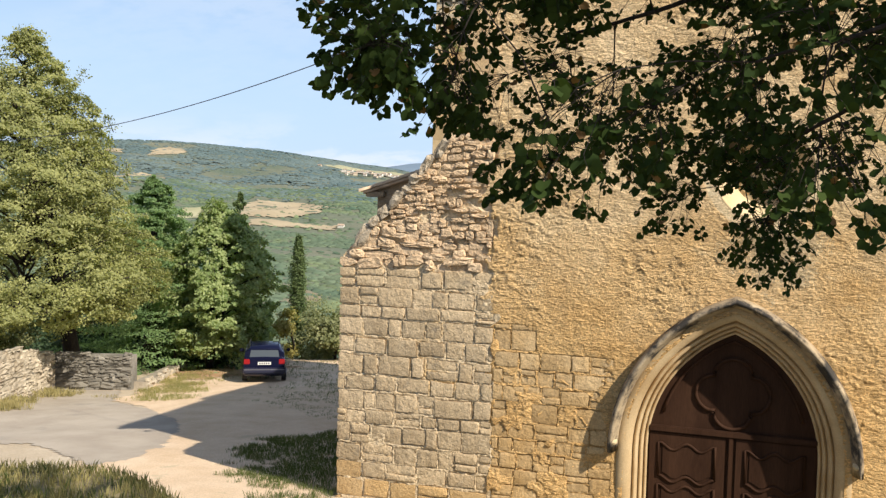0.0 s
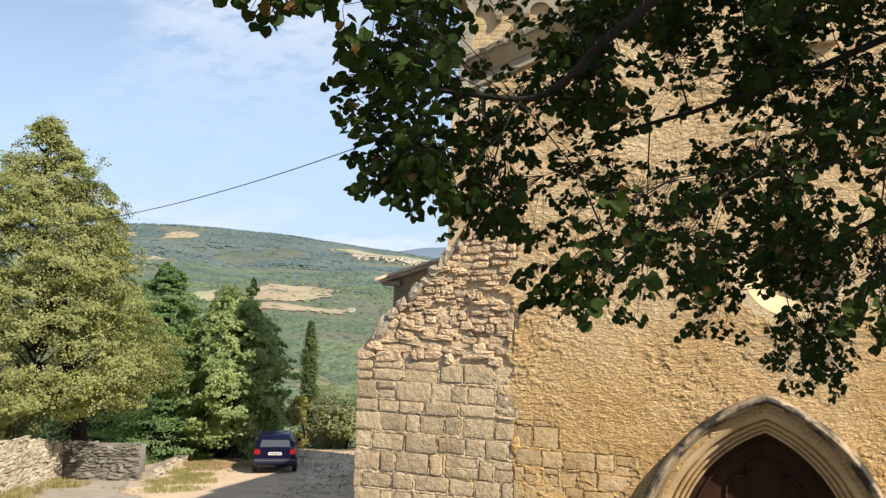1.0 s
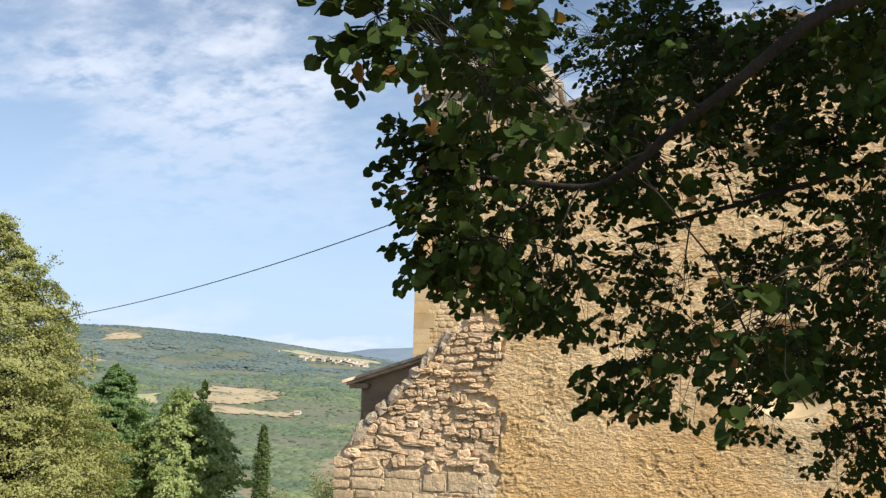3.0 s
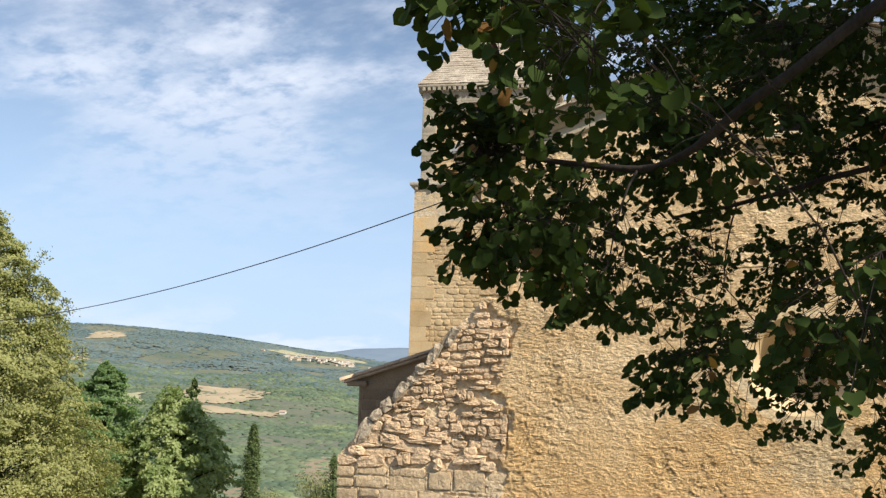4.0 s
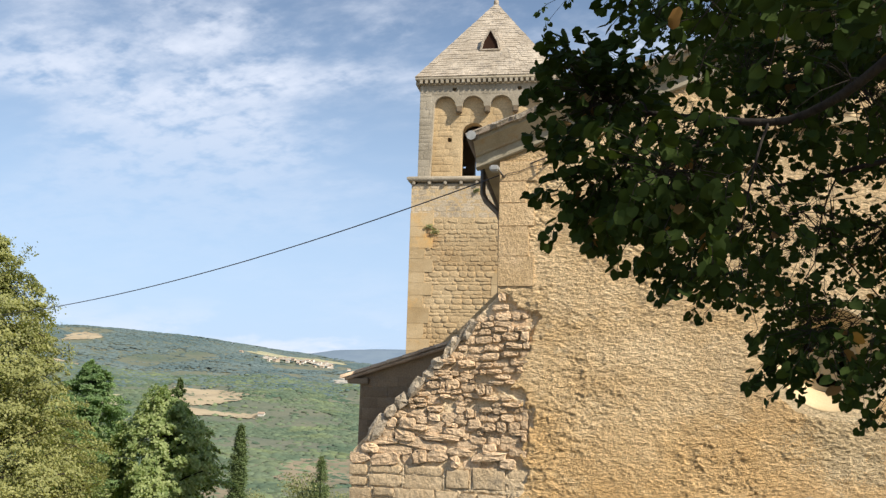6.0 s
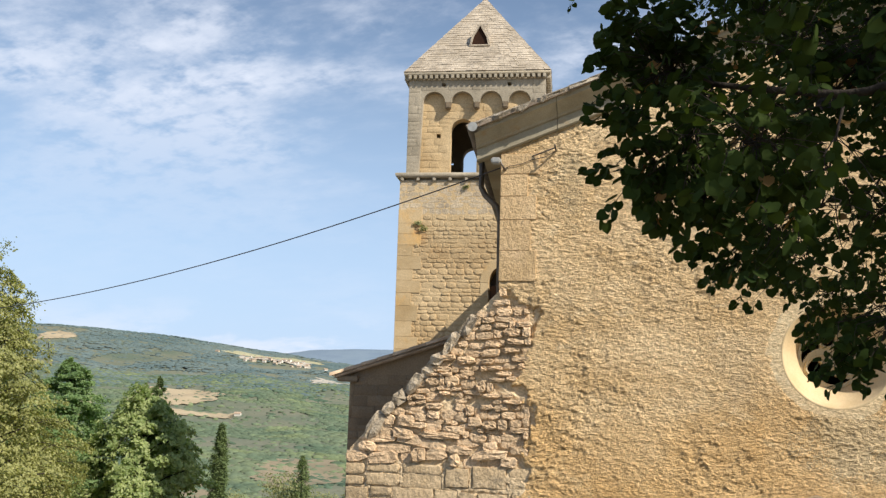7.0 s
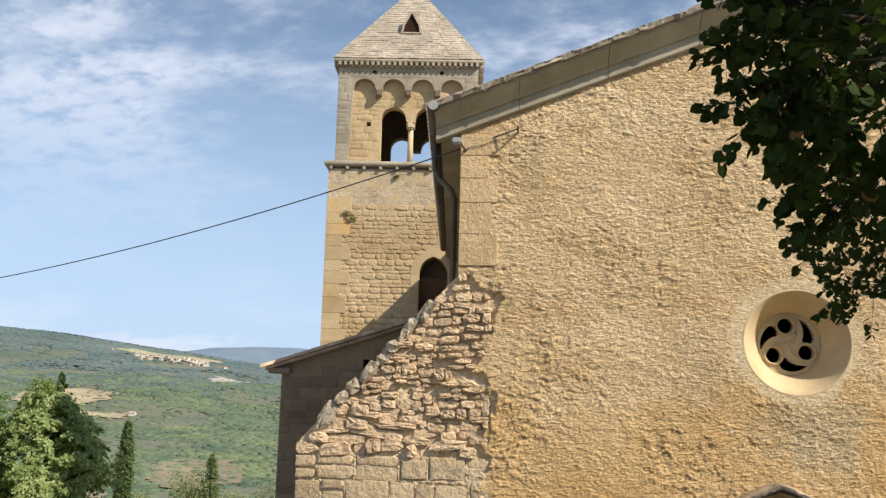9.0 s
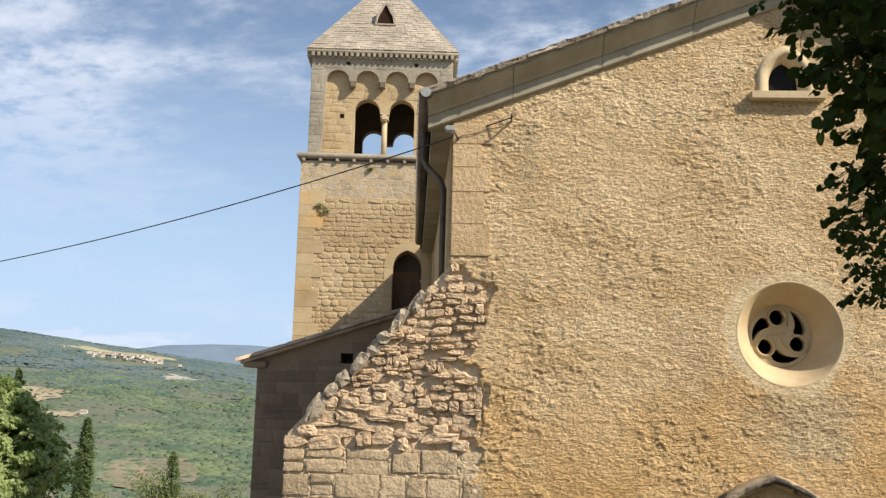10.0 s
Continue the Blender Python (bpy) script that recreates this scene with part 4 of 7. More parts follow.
while z < 7.5:
    h = min(rng.uniform(0.3, 0.46), 7.6 - z)
    w = (0.54, 0.44)[flip] + rng.uniform(-0.05, 0.05)
    part("quoin", boxed(CORNER - 0.006, CORNER + w, FACE - 0.044, FACE + 0.1, z + 0.001, z + h - 0.001, bevel=0.008), QUOIN, facade)
    z, flip = z + h, 1 - flip

# the portal
portal = part("portal", sweep([[(x, FACE + dy, z) for x, z in pointed(*DOOR, off, -1.6)] for off, dy in (
    (0.0, 0.46), (0.0, 0.36), (0.012, 0.335), (0.030, 0.330), (0.046, 0.355), (0.052, 0.385), (0.060, 0.385), (0.066, 0.285), (0.082, 0.258), (0.104, 0.258), (0.118, 0.285),
    (0.124, 0.315), (0.132, 0.315), (0.138, 0.175), (0.156, 0.142), (0.182, 0.138), (0.200, 0.165), (0.206, 0.200), (0.216, 0.200), (0.224, 0.060), (0.240, 0.020), (0.300, -0.006), (0.43, -0.028), (0.45, 0.06))]), PORTAL_STONE, church, "stepped round mouldings of ochre cut stone")
HOOD = ((0.42, 0.04), (0.42, -0.06), (0.44, -0.13), (0.475, -0.215), (0.495, -0.26), (0.525, -0.265), (0.55, -0.21), (0.585, 0.02))
part("hood", sweep([[(x, FACE + dy, z) for x, z in pointed(*DOOR, off, 0.66, 20)] for off, dy in HOOD], True), SOOTY_STONE, portal, "projecting hood mould, blackened in places")
for sx in (-1, 1):
    knob = bmesh.new()
    bmesh.ops.create_icosphere(knob, subdivisions=2, radius=0.085, matrix=Matrix.LocRotScale((0.12 + sx * 1.72, FACE - 0.12, 0.64), None, (0.9, 1.5, 0.75)))
    for v in knob.verts:
        v.co += Vector((1, 1, 1)) * 0.012 * noise.noise(v.co * 14)
    part("label_stop", knob, CUT_STONE, portal)

door = part("door", slab([pointed(*DOOR, 0.02, -1.45)], FACE + 0.38, FACE + 0.46), DARK_WOOD, church, "dark brown carved double door with wooden tympanum")
DY = FACE + 0.38
part("transom", boxed(-1.10, 1.34, DY - 0.06, DY - 0.001, 0.75, 0.85, bevel=0.015), DARK_WOOD, door)
part("astragal", boxed(0.085, 0.155, DY - 0.05, DY - 0.001, -1.40, 0.748, bevel=0.012), DARK_WOOD, door)


def moulding(points, r=0.022):
    return tube([(x, DY - 0.012, z) for x, z in points], r, 6)


for cx in (-0.52, 0.76):
    leaf = part("leaf", boxed(cx - 0.57, cx + 0.57, DY - 0.022, DY - 0.001, -1.38, 0.74, bevel=0.008), DARK_WOOD, door)
    for z0, z1 in ((0.05, 0.58), (-0.78, -0.08), (-1.30, -0.92)):
        wavy = [(cx - 0.42, z0)] + [(cx - 0.42 + 0.84 * k / 20, z1 + 0.055 * math.cos(4 * math.pi * k / 20) - 0.05) for k in range(21)] + [(cx + 0.42, z0)]
        wavy += [(cx + 0.42 - 0.84 * k / 20, z0 + 0.05 * math.cos(4 * math.pi * k / 20) - 0.03) for k in range(21)]
        part("panel_moulding", tube([(x, DY - 0.03, z) for x, z in wavy], 0.022, 6), DARK_WOOD, leaf)
        part("panel", slab([[(cx + (x - cx) * 0.86, (z0 + z1) / 2 + (z - (z0 + z1) / 2) * 0.82) for x, z in wavy]], DY - 0.035, DY - 0.02), DARK_WOOD, leaf)
four = []
for k in range(97):
    a = 2 * math.pi * k / 96 + math.pi / 4
    r = 0.37 + 0.17 * abs(math.cos(2 * a)) ** 0.7
    four.append((0.12 + r * math.cos(a), 1.42 + r * math.sin(a)))
part("quatrefoil", moulding(four, 0.03), DARK_WOOD, door)
part("tympanum_moulding", moulding([(0.12 + (x - 0.12) * 0.86, 0.95 + (z - 0.85) * 0.86) for x, z in pointed(*DOOR, 0, 0.40)[1:-1] if z > 0.87], 0.025), DARK_WOOD, door)

# the round window: a splayed reveal and its whirling tracery
rose = part("rose_window", sweep([[(ROSE[0] + r * math.cos(2 * math.pi * k / 64), FACE + dy, ROSE[1] + r * math.sin(2 * math.pi * k / 64)) for k in range(65)] for r, dy in (
    (0.715, 0.03), (0.712, -0.013), (0.700, -0.017), (0.684, -0.014), (0.675, 0.0), (0.43, 0.38), (0.43, 0.60))]), SMOOTH_COAT, church, "round window with splayed cream plaster reveal")
holes = [circle(ROSE[0], ROSE[1], 0.425, 64)]
TURNS = [radians(a) for a in (98, 216, 334)]


def at_turn(r, a):
    return (ROSE[0] + r * math.cos(a), ROSE[1] + r * math.sin(a))


for a in TURNS:  # three round lights, each trailed by a curved drop
    cx, cz = at_turn(0.255, a)
    holes.append(circle(cx, cz, 0.104, 24))
    outer, inner = [], []
    for k in range(11):
        q = k / 10
        b, r, th = a + radians(45 + 50 * q), 0.272 + 0.105 * q, 0.088 * (1 - q) ** 0.75
        outer.append(at_turn(r + th, b))
        if k < 10:
            inner.append(at_turn(r - th, b))
    b = a + radians(45)
    cx, cz = at_turn(0.272, b)
    cap = [(cx + 0.088 * (math.cos(p) * math.cos(b) + math.sin(p) * math.sin(b)), cz + 0.088 * (math.cos(p) * math.sin(b) - math.sin(p) * math.cos(b))) for p in [math.pi * (1 - k / 7) for k in range(1, 7)]]
    holes.append(cap + outer + inner[::-1])
part("tracery", slab(holes, FACE + 0.40, FACE + 0.52), CUT_STONE, rose, "whirling three-armed stone tracery")
for a in TURNS:
    cx, cz = at_turn(0.255, a)
    part("ring", tube([(cx + 0.122 * math.cos(b), FACE + 0.392, cz + 0.122 * math.sin(b)) for b in [2 * math.pi * j / 24 for j in range(25)]], 0.018, 6), CUT_STONE, rose)

for a in TURNS:  # raised ribs that whirl out from the middle
    part("rib", tube([(at_turn(0.03 + 0.37 * q, a - radians(66 - 62 * q))[0], FACE + 0.396, at_turn(0.03 + 0.37 * q, a - radians(66 - 62 * q))[1]) for q in [k / 10 for k in range(11)]], 0.016, 6), CUT_STONE, rose)

# the small gable window
small = part("gable_window", sweep([[(x, FACE + dy, z) for x, z in pointed(*SMALL, off, 8.07)] for off, dy in ((0.0, 0.55), (0.0, 0.10), (0.02, 0.06), (0.07, 0.0), (0.09, -0.035), (0.19, -0.04), (0.20, 0.05))]), CUT_STONE, church, "small pointed window in a pale stone frame")
part("pane", slab([pointed(*SMALL, -0.004, 8.07)], FACE + 0.14, FACE + 0.15), plain("dark_glass", (0.012, 0.012, 0.014), 0.6, 0.0, 0.1), small, "dark pane")
part("sill", boxed(-0.01, 1.01, FACE - 0.14, FACE + 0.30, 7.95, 8.068, bevel=0.015), CUT_STONE, small)

# floodlight and the overhead cable's hook
lamp = thing("floodlight", "small pale metal floodlight on the church corner", "lamp", (-4.04, FACE - 0.30, 7.44))
part("housing", boxed(-4.19, -4.05, FACE - 0.33, FACE - 0.19, 7.39, 7.48, bevel=0.02), PALE_METAL, lamp)
part("arm", tube([(-4.06, FACE - 0.19, 7.42), (-4.02, FACE - 0.10, 7.36), (-4.00, FACE + 0.01, 7.36)], 0.015, 8), ZINC, lamp)
HOOK = Vector((-3.28, 13.66, 7.63))
cable = thing("overhead_cable", "black overhead cable slung from the church front", "cable", HOOK)
run = []
for k in range(41):
    s = 21 * (k / 40) ** 1.2
    run.append(HOOK + Vector((-0.906 * s, 0.423 * s, -0.200 * s + 0.00528 * s * s)))
part("wire", tube(run, 0.0095, 6), CABLE, cable)
part("wall_bracket", tube([(-3.28, FACE + 0.02, 7.63), (-3.28, 13.64, 7.63), (-3.28, 13.62, 7.67)], 0.014, 6), ZINC, cable, "rusty iron hook")
part("lead", tube([(-3.28, 13.80, 7.62), (-3.45, 13.80, 7.53), (-3.62, 13.80, 7.50), (-3.80, 13.80, 7.43), (-3.95, 13.80, 7.41), (-4.05, 13.81, 7.36)], 0.005, 6), CABLE, cable)

# ---- the ruined wall that stands on beside the front ----
wing = thing("ruined_wall", "broken stone wall with a raked ragged top", "wall", (-5.2, FACE + 0.4, -1.0))
core = part("wall_core", slab([[(-6.22, -2.4), (CORNER - 0.003, -2.4), (CORNER - 0.003, crest(CORNER) - 0.10), (-6.22, crest(-6.22) - 0.10)]], FACE + 0.05, FACE + 0.80), MORTAR, wing)
coat("mortar_face", -6.22, CORNER, -2.0, lambda x: crest(x) - 0.06, wing)

# ---- bell tower ----
TOWER = pose(-8.9, 27.1, 0, 0, 0, 4.0)
tower = thing("bell_tower", "square Romanesque bell tower with stone pyramid roof", "bell tower", (-6.9, 29.3, -1.5))


def on_tower(bm):
    bmesh.ops.transform(bm, matrix=TOWER, verts=bm.verts[:])
    return bm


def round_arch(cx, spring, half, foot, steps=12):
    return [(cx - half, foot)] + [(cx - half * math.cos(math.pi * k / steps), spring + half * math.sin(math.pi * k / steps)) for k in range(steps + 1)] + [(cx + half, foot)]


def tower_wall(loops, y0, y1):
    return on_tower(slab(loops, y0, y1))


W = 4.18
DEEP = 3.55
belfry_door = pointed(2.99, 7.36, 0.41, 0.52, 0, 5.2)
shaft = part("shaft", tower_wall([[(-0.17, -3), (W + 0.17, -3), (W + 0.17, 10.42), (-0.17, 10.42)], belfry_door], -0.12, 0.6), TOWER_STONE, tower)
part("shaft_side", on_tower(boxed(-0.17, 0.45, 0.602, DEEP, -3, 10.42)), TOWER_STONE, tower)
part("shaft_side", on_tower(boxed(W - 0.45, W + 0.17, 0.602, DEEP, -3, 10.42)), TOWER_STONE, tower)
part("shaft_back", on_tower(boxed(-0.17, W + 0.17, DEEP + 0.002, DEEP + 0.5, -3, 10.42)), TOWER_STONE, tower)
part("belfry_floor", on_tower(boxed(-0.17, W + 0.17, -0.1, DEEP + 0.5, 10.422, 10.45)), TOWER_GREY, tower)
part("door_board", on_tower(boxed(2.56, 3.42, 0.28, 0.34, 5.2, 7.30)), surface("weathered_board", (0.09, 0.05, 0.03), (0.15, 0.09, 0.05), 3, 60, 0.8, 0.3, 0.3, squash=0.2), tower, "brown weathered boards")
# A dark sheet behind the doorway stands for the shade inside.
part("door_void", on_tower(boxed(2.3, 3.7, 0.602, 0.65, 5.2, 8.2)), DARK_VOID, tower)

pair = round_arch(1.66, 12.07, 0.375, 10.66)[:-1] + [(2.05, 11.99), (2.30, 11.99)] + round_arch(2.69, 12.07, 0.375, 10.66)[1:]
lights = [pair, [(0.85, 11.84), (0.98, 11.84), (0.98, 11.98), (0.85, 11.98)]]
panel = [(0.36, 10.70)] + [p for c in (0.77, 1.645, 2.52, 3.395) for p in ((c - 0.345, 12.92), *[(c - 0.345 * math.cos(math.pi * k / 10), 12.92 + 0.345 * math.sin(math.pi * k / 10)) for k in range(1, 10)], (c + 0.345, 12.92))] + [(3.79, 10.70)]
PUTLOGS = [[(c - 0.06, 13.42), (c + 0.06, 13.42), (c + 0.06, 13.53), (c - 0.06, 13.53)] for c in (1.06, 3.08)]
# The back wall and inner sides use dark stone in place of interior shade.
for name, y0, y1, yb in (("belfry_front", -0.002, 0.20, 0.55), ("belfry_back", DEEP + 0.5, DEEP + 0.30, DEEP - 0.05)):
    part(name, tower_wall([[(-0.02, 10.46), (W, 10.46), (W, 13.62), (-0.02, 13.62)], panel] + PUTLOGS, y0, y1), TOWER_GREY, tower)
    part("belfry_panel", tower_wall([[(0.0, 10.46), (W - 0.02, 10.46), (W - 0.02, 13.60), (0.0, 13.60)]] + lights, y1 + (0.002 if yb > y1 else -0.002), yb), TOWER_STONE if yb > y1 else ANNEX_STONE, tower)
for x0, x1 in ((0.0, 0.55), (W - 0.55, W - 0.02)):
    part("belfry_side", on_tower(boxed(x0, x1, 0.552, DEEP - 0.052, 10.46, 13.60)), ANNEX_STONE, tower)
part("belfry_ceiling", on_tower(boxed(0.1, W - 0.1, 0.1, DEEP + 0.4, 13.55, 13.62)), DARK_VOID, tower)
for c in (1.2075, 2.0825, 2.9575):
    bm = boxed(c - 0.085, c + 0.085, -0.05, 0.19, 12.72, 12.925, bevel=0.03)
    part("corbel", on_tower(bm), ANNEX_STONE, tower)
col = bmesh.new()
tube([(2.178, 0.34, 10.66), (2.178, 0.34, 11.80)], [0.088, 0.080], 14, col)
part("colonnette", on_tower(col), CUT_STONE, tower, "slim pale stone colonnette")
part("capital", on_tower(boxed(2.06, 2.295, 0.14, 0.54, 11.78, 11.988, bevel=0.05)), CUT_STONE, tower)
part("base", on_tower(boxed(2.06, 2.295, 0.17, 0.43, 10.655, 10.74, bevel=0.03)), CUT_STONE, tower)

stringcourse = part("string_course", on_tower(sweep([[(-0.17 - p, -0.12 - p, z), (W + 0.17 + p, -0.12 - p, z), (W + 0.17 + p, DEEP + 0.5 + p, z), (-0.17 - p, DEEP + 0.5 + p, z), (-0.17 - p, -0.12 - p, z)] for p, z in ((0.0, 10.50), (0.10, 10.52), (0.13, 10.56), (0.14, 10.63), (0.08, 10.66), (-0.2, 10.67))])), TOWER_GREY, tower, "grey moulded string course on corbels")
for k in range(10):
    x = -0.1 + k * (W + 0.2) / 9
    part("corbel", on_tower(boxed(x - 0.05, x + 0.05, -0.225, -0.118, 10.40, 10.518, bevel=0.02)), TOWER_GREY, stringcourse)
crown = part("cornice", on_tower(sweep([[(-p, -p, z), (W - 0.02 + p, -p, z), (W - 0.02 + p, DEEP + 0.5 + p, z), (-p, DEEP + 0.5 + p, z), (-p, -p, z)] for p, z in ((-0.3, 13.60), (0.0, 13.62), (0.03, 13.66), (0.03, 13.74), (0.16, 13.76), (0.17, 13.83), (0.10, 13.86), (-0.4, 13.90))])), TOWER_GREY, tower, "dentilled stone cornice under the roof")
dent = bmesh.new()
box(dent, -0.048, 0.048, -0.165, -0.02, 13.63, 13.765, 0.012)
dent_me = bpy.data.meshes.new("dentil")
dent.to_mesh(dent_me)
dent.free()
dent_me.materials.append(TOWER_GREY)
for k in range(26):
    part("dentil", dent_me, None, crown, at=TOWER @ pose(0.02 + k * (W - 0.06) / 25, 0, 0))
for k in range(26):
    part("dentil", dent_me, None, crown, at=TOWER @ pose(W - 0.02, 0.02 + k * (DEEP + 0.46) / 25, 0, 0, 0, 90))
    part("dentil", dent_me, None, crown, at=TOWER @ pose(0, 0.02 + k * (DEEP + 0.46) / 25, 0, 0, 0, -90))

# stone-slab pyramid, course upon course
PEAK = (W / 2, (DEEP + 0.5) / 2, 17.15)
rng = random.Random(21)
verts, faces = [], []


def prism(corners, thick):
    o = len(verts)
    for p in corners:
        verts.append(TOWER @ p)
    for p in corners:
        verts.append(TOWER @ (p + thick))
    faces.extend([(o + 3, o + 2, o + 1, o), (o + 4, o + 5, o + 6, o + 7)] + [(o + a, o + b, o + b + 4, o + a + 4) for a, b in ((0, 1), (1, 2), (2, 3), (3, 0))])


base = [Vector((-0.16, -0.16, 13.84)), Vector((W + 0.14, -0.16, 13.84)), Vector((W + 0.14, DEEP + 0.66, 13.84)), Vector((-0.16, DEEP + 0.66, 13.84))]
peak = Vector(PEAK)
for s in range(4):
    a, b = base[s], base[(s + 1) % 4]
    out = (b - a).cross(peak - a).normalized()
    rows = 36
    for i in range(rows):
        t0, t1 = i / rows, (i + 1.06) / rows
        wide = (b - a).length * (1 - t0)
        n = max(1, int(wide / 0.21))
        cuts = [0] + sorted(min(0.97, max(0.03, (k + rng.uniform(-0.38, 0.38)) / n)) for k in range(1, n)) + [1]
        for u0, u1 in zip(cuts, cuts[1:]):
            d = rng.uniform(-0.007, 0.007)
            g = 0.003 / max(0.3, wide)
            p = [a.lerp(b, u0 + g).lerp(peak, t0) + out * (0.009 + d), a.lerp(b, u1 - g).lerp(peak, t0) + out * (0.009 + d), a.lerp(b, u1 - g).lerp(peak, t1) + out * d, a.lerp(b, u0 + g).lerp(peak, t1) + out * d]
            prism(p, out * 0.025)
slabs = part("roof", mesh_from("roof", verts, faces), ROOF_SLAB, tower, "pale stone-slab pyramid roof")
core_bm = bmesh.new()
vs = [core_bm.verts.new(TOWER @ p) for p in base] + [core_bm.verts.new(TOWER @ (peak - Vector((0, 0, 0.02))))]
for k in range(4):
    core_bm.faces.new((vs[k], vs[(k + 1) % 4], vs[4]))
core_bm.faces.new(vs[3::-1])
part("roof_core", core_bm, ROOF_SLAB, slabs)
# little pointed dormer: stone hood, its mouth backed by a near-black plate for shade
up = 0.42
dy = -0.16 + (PEAK[1] + 0.16) * up
dz = 13.84 + (17.15 - 13.84) * up
gable = [(-0.33, -0.02), (-0.27, 0.26), (0, 0.74), (0.27, 0.26), (0.33, -0.02)]
mouth = [(-0.26, 0.02), (-0.21, 0.26), (0, 0.64), (0.21, 0.26), (0.26, 0.02)]
bm = slab([[(2.09 + x, dz - 0.30 + z) for x, z in gable], [(2.09 + x, dz - 0.30 + z) for x, z in mouth]], dy - 0.29, dy + 0.30)
part("dormer", on_tower(bm), ROOF_SLAB, slabs, "small pointed stone dormer")
part("dormer_back", on_tower(slab([[(2.09 + 1.08 * x, dz - 0.30 + 1.04 * z) for x, z in mouth]], dy - 0.235, dy - 0.20)), DARK_WOOD, slabs, "dark plate standing for shade in the dormer mouth")
fin = bmesh.new()
tube([TOWER @ Vector((PEAK[0], PEAK[1], 17.05)), TOWER @ Vector((PEAK[0], PEAK[1], 17.22)), TOWER @ Vector((PEAK[0], PEAK[1], 17.30)), TOWER @ Vector((PEAK[0], PEAK[1], 17.48))], [0.07, 0.09, 0.05, 0.025], 8, fin)
part("finial", fin, ROOF_SLAB, slabs)
part("ridge_stub", on_tower(boxed(3.27, 3.37, 1.2, 1.34, 15.05, 15.42, bevel=0.02)), ROOF_SLAB, slabs)

# masonry of the tower's front and left flank
tower_stones = [rubble_mesh("tower_stone", rng, 9, 0.13) for _ in range(16)]
flat_stones = [stone_mesh("flat_stone", rng, 0.02, 0.03, 3, 3) for _ in range(10)]
pale_stones = [me.copy() for me in tower_stones[:8]]
for me in tower_stones:
    me.materials.append(TOWER_STONE)
for me in pale_stones:
    me.materials.append(TOWER_PALE)
lower = [b for b in courses(-0.17, W + 0.17, 3.0, 10.40, (0.09, 0.20), (0.11, 0.44), rng) if not inside(b[0], b[1], round_arch(2.99, 7.5, 0.52, 5.0))]
lower.sort(key=lambda b: -b[1])
for bx, bz, bw, bh in lower[:300]:
    m = TOWER @ pose(bx, -0.115, bz, rng.uniform(-2, 2), rng.uniform(-5, 5), rng.uniform(-2, 2))
    upper = bz > 9.35 + 0.35 * noise.noise((bx * 1.3, bz * 1.3, 2.0))
    m = m @ Matrix.Diagonal((bw * rng.uniform(0.94, 1.06), rng.uniform(0.005, 0.011) if upper else rng.uniform(0.012, 0.036), bh * rng.uniform(0.88, 1.08), 1))
    part("stone", rng.choice(pale_stones if upper else tower_stones), None, shaft, at=m)
v1, f1 = joined(lower[300:], rng, tower_stones, (0.010, 0.034), 0.004, lambda x, z, d: TOWER @ Vector((x, -0.112 - d, z)))
tagged(part("shaft_masonry", mesh_from("shaft_masonry", v1, f1, True), TOWER_STONE, tower), kind="stuff")
edge = [b for b in courses(-0.02, 0.36, 10.68, 13.6, (0.22, 0.32), (0.36, 0.40), rng)] + [b for b in courses(3.79, W, 10.68, 13.6, (0.22, 0.32), (0.4, 0.45), rng)]
edge += [b for b in courses(0.36, 3.79, 13.30, 13.6, (0.15, 0.16), (0.3, 0.5), rng) if min(abs(b[0] - c) for c in (1.06, 3.08)) > b[2] / 2 + 0.06]
v2, f2 = joined(edge, rng, flat_stones, (0.002, 0.004), 0.005, lambda x, z, d: TOWER @ Vector((x, -0.003 - d, z)))
tagged(part("belfry_masonry", mesh_from("belfry_masonry", v2, f2, True), TOWER_GREY, tower), kind="stuff")
inner = [b for b in courses(0.37, 3.78, 10.72, 12.9, (0.16, 0.26), (0.25, 0.5), rng) if not any(inside(b[0] + s * b[2] * 0.5, b[1], round_arch(c, 12.07, 0.40, 10.5)) for c in (1.66, 2.69) for s in (-1, 0, 1)) and abs(b[0] - 2.18) > 0.25 and not (abs(b[0] - 0.915) < b[2] / 2 + 0.07 and abs(b[1] - 11.91) < b[3] / 2 + 0.07)]
v3, f3 = joined(inner, rng, flat_stones, (0.002, 0.005), 0.005, lambda x, z, d: TOWER @ Vector((x, 0.199 - d, z)))
tagged(part("panel_masonry", mesh_from("panel_masonry", v3, f3, True), TOWER_STONE, tower), kind="stuff")
# smooth cut surround of the low door
for z0, z1 in ((5.2, 5.62), (5.62, 6.1), (6.1, 6.5), (6.5, 6.95), (6.95, 7.36)):
    wide = rng.uniform(0.58, 0.74)
    part("jamb_stone", on_tower(boxed(2.99 - wide, 2.578, -0.142, 0.1, z0 + 0.003, z1 - 0.003, bevel=0.008)), TOWER_QUOIN, tower)
    part("jamb_stone", on_tower(boxed(3.402, 2.99 + wide, -0.142, 0.1, z0 + 0.003, z1 - 0.003, bevel=0.008)), TOWER_QUOIN, tower)
arch_in, arch_out = pointed(2.99, 7.36, 0.41, 0.52, 0.002, 7.36, 8)[1:-1], pointed(2.99, 7.36, 0.41, 0.52, 0.25, 7.36, 8)[1:-1]
for k in range(0, 16, 4):
    loop = arch_in[k:k + 5] + arch_out[k:k + 5][::-1]
    part("arch_stone", tower_wall([loop], -0.144, 0.1), TOWER_QUOIN, tower)
# large ochre quoins up the free corner
z, flip = 2.0, 0
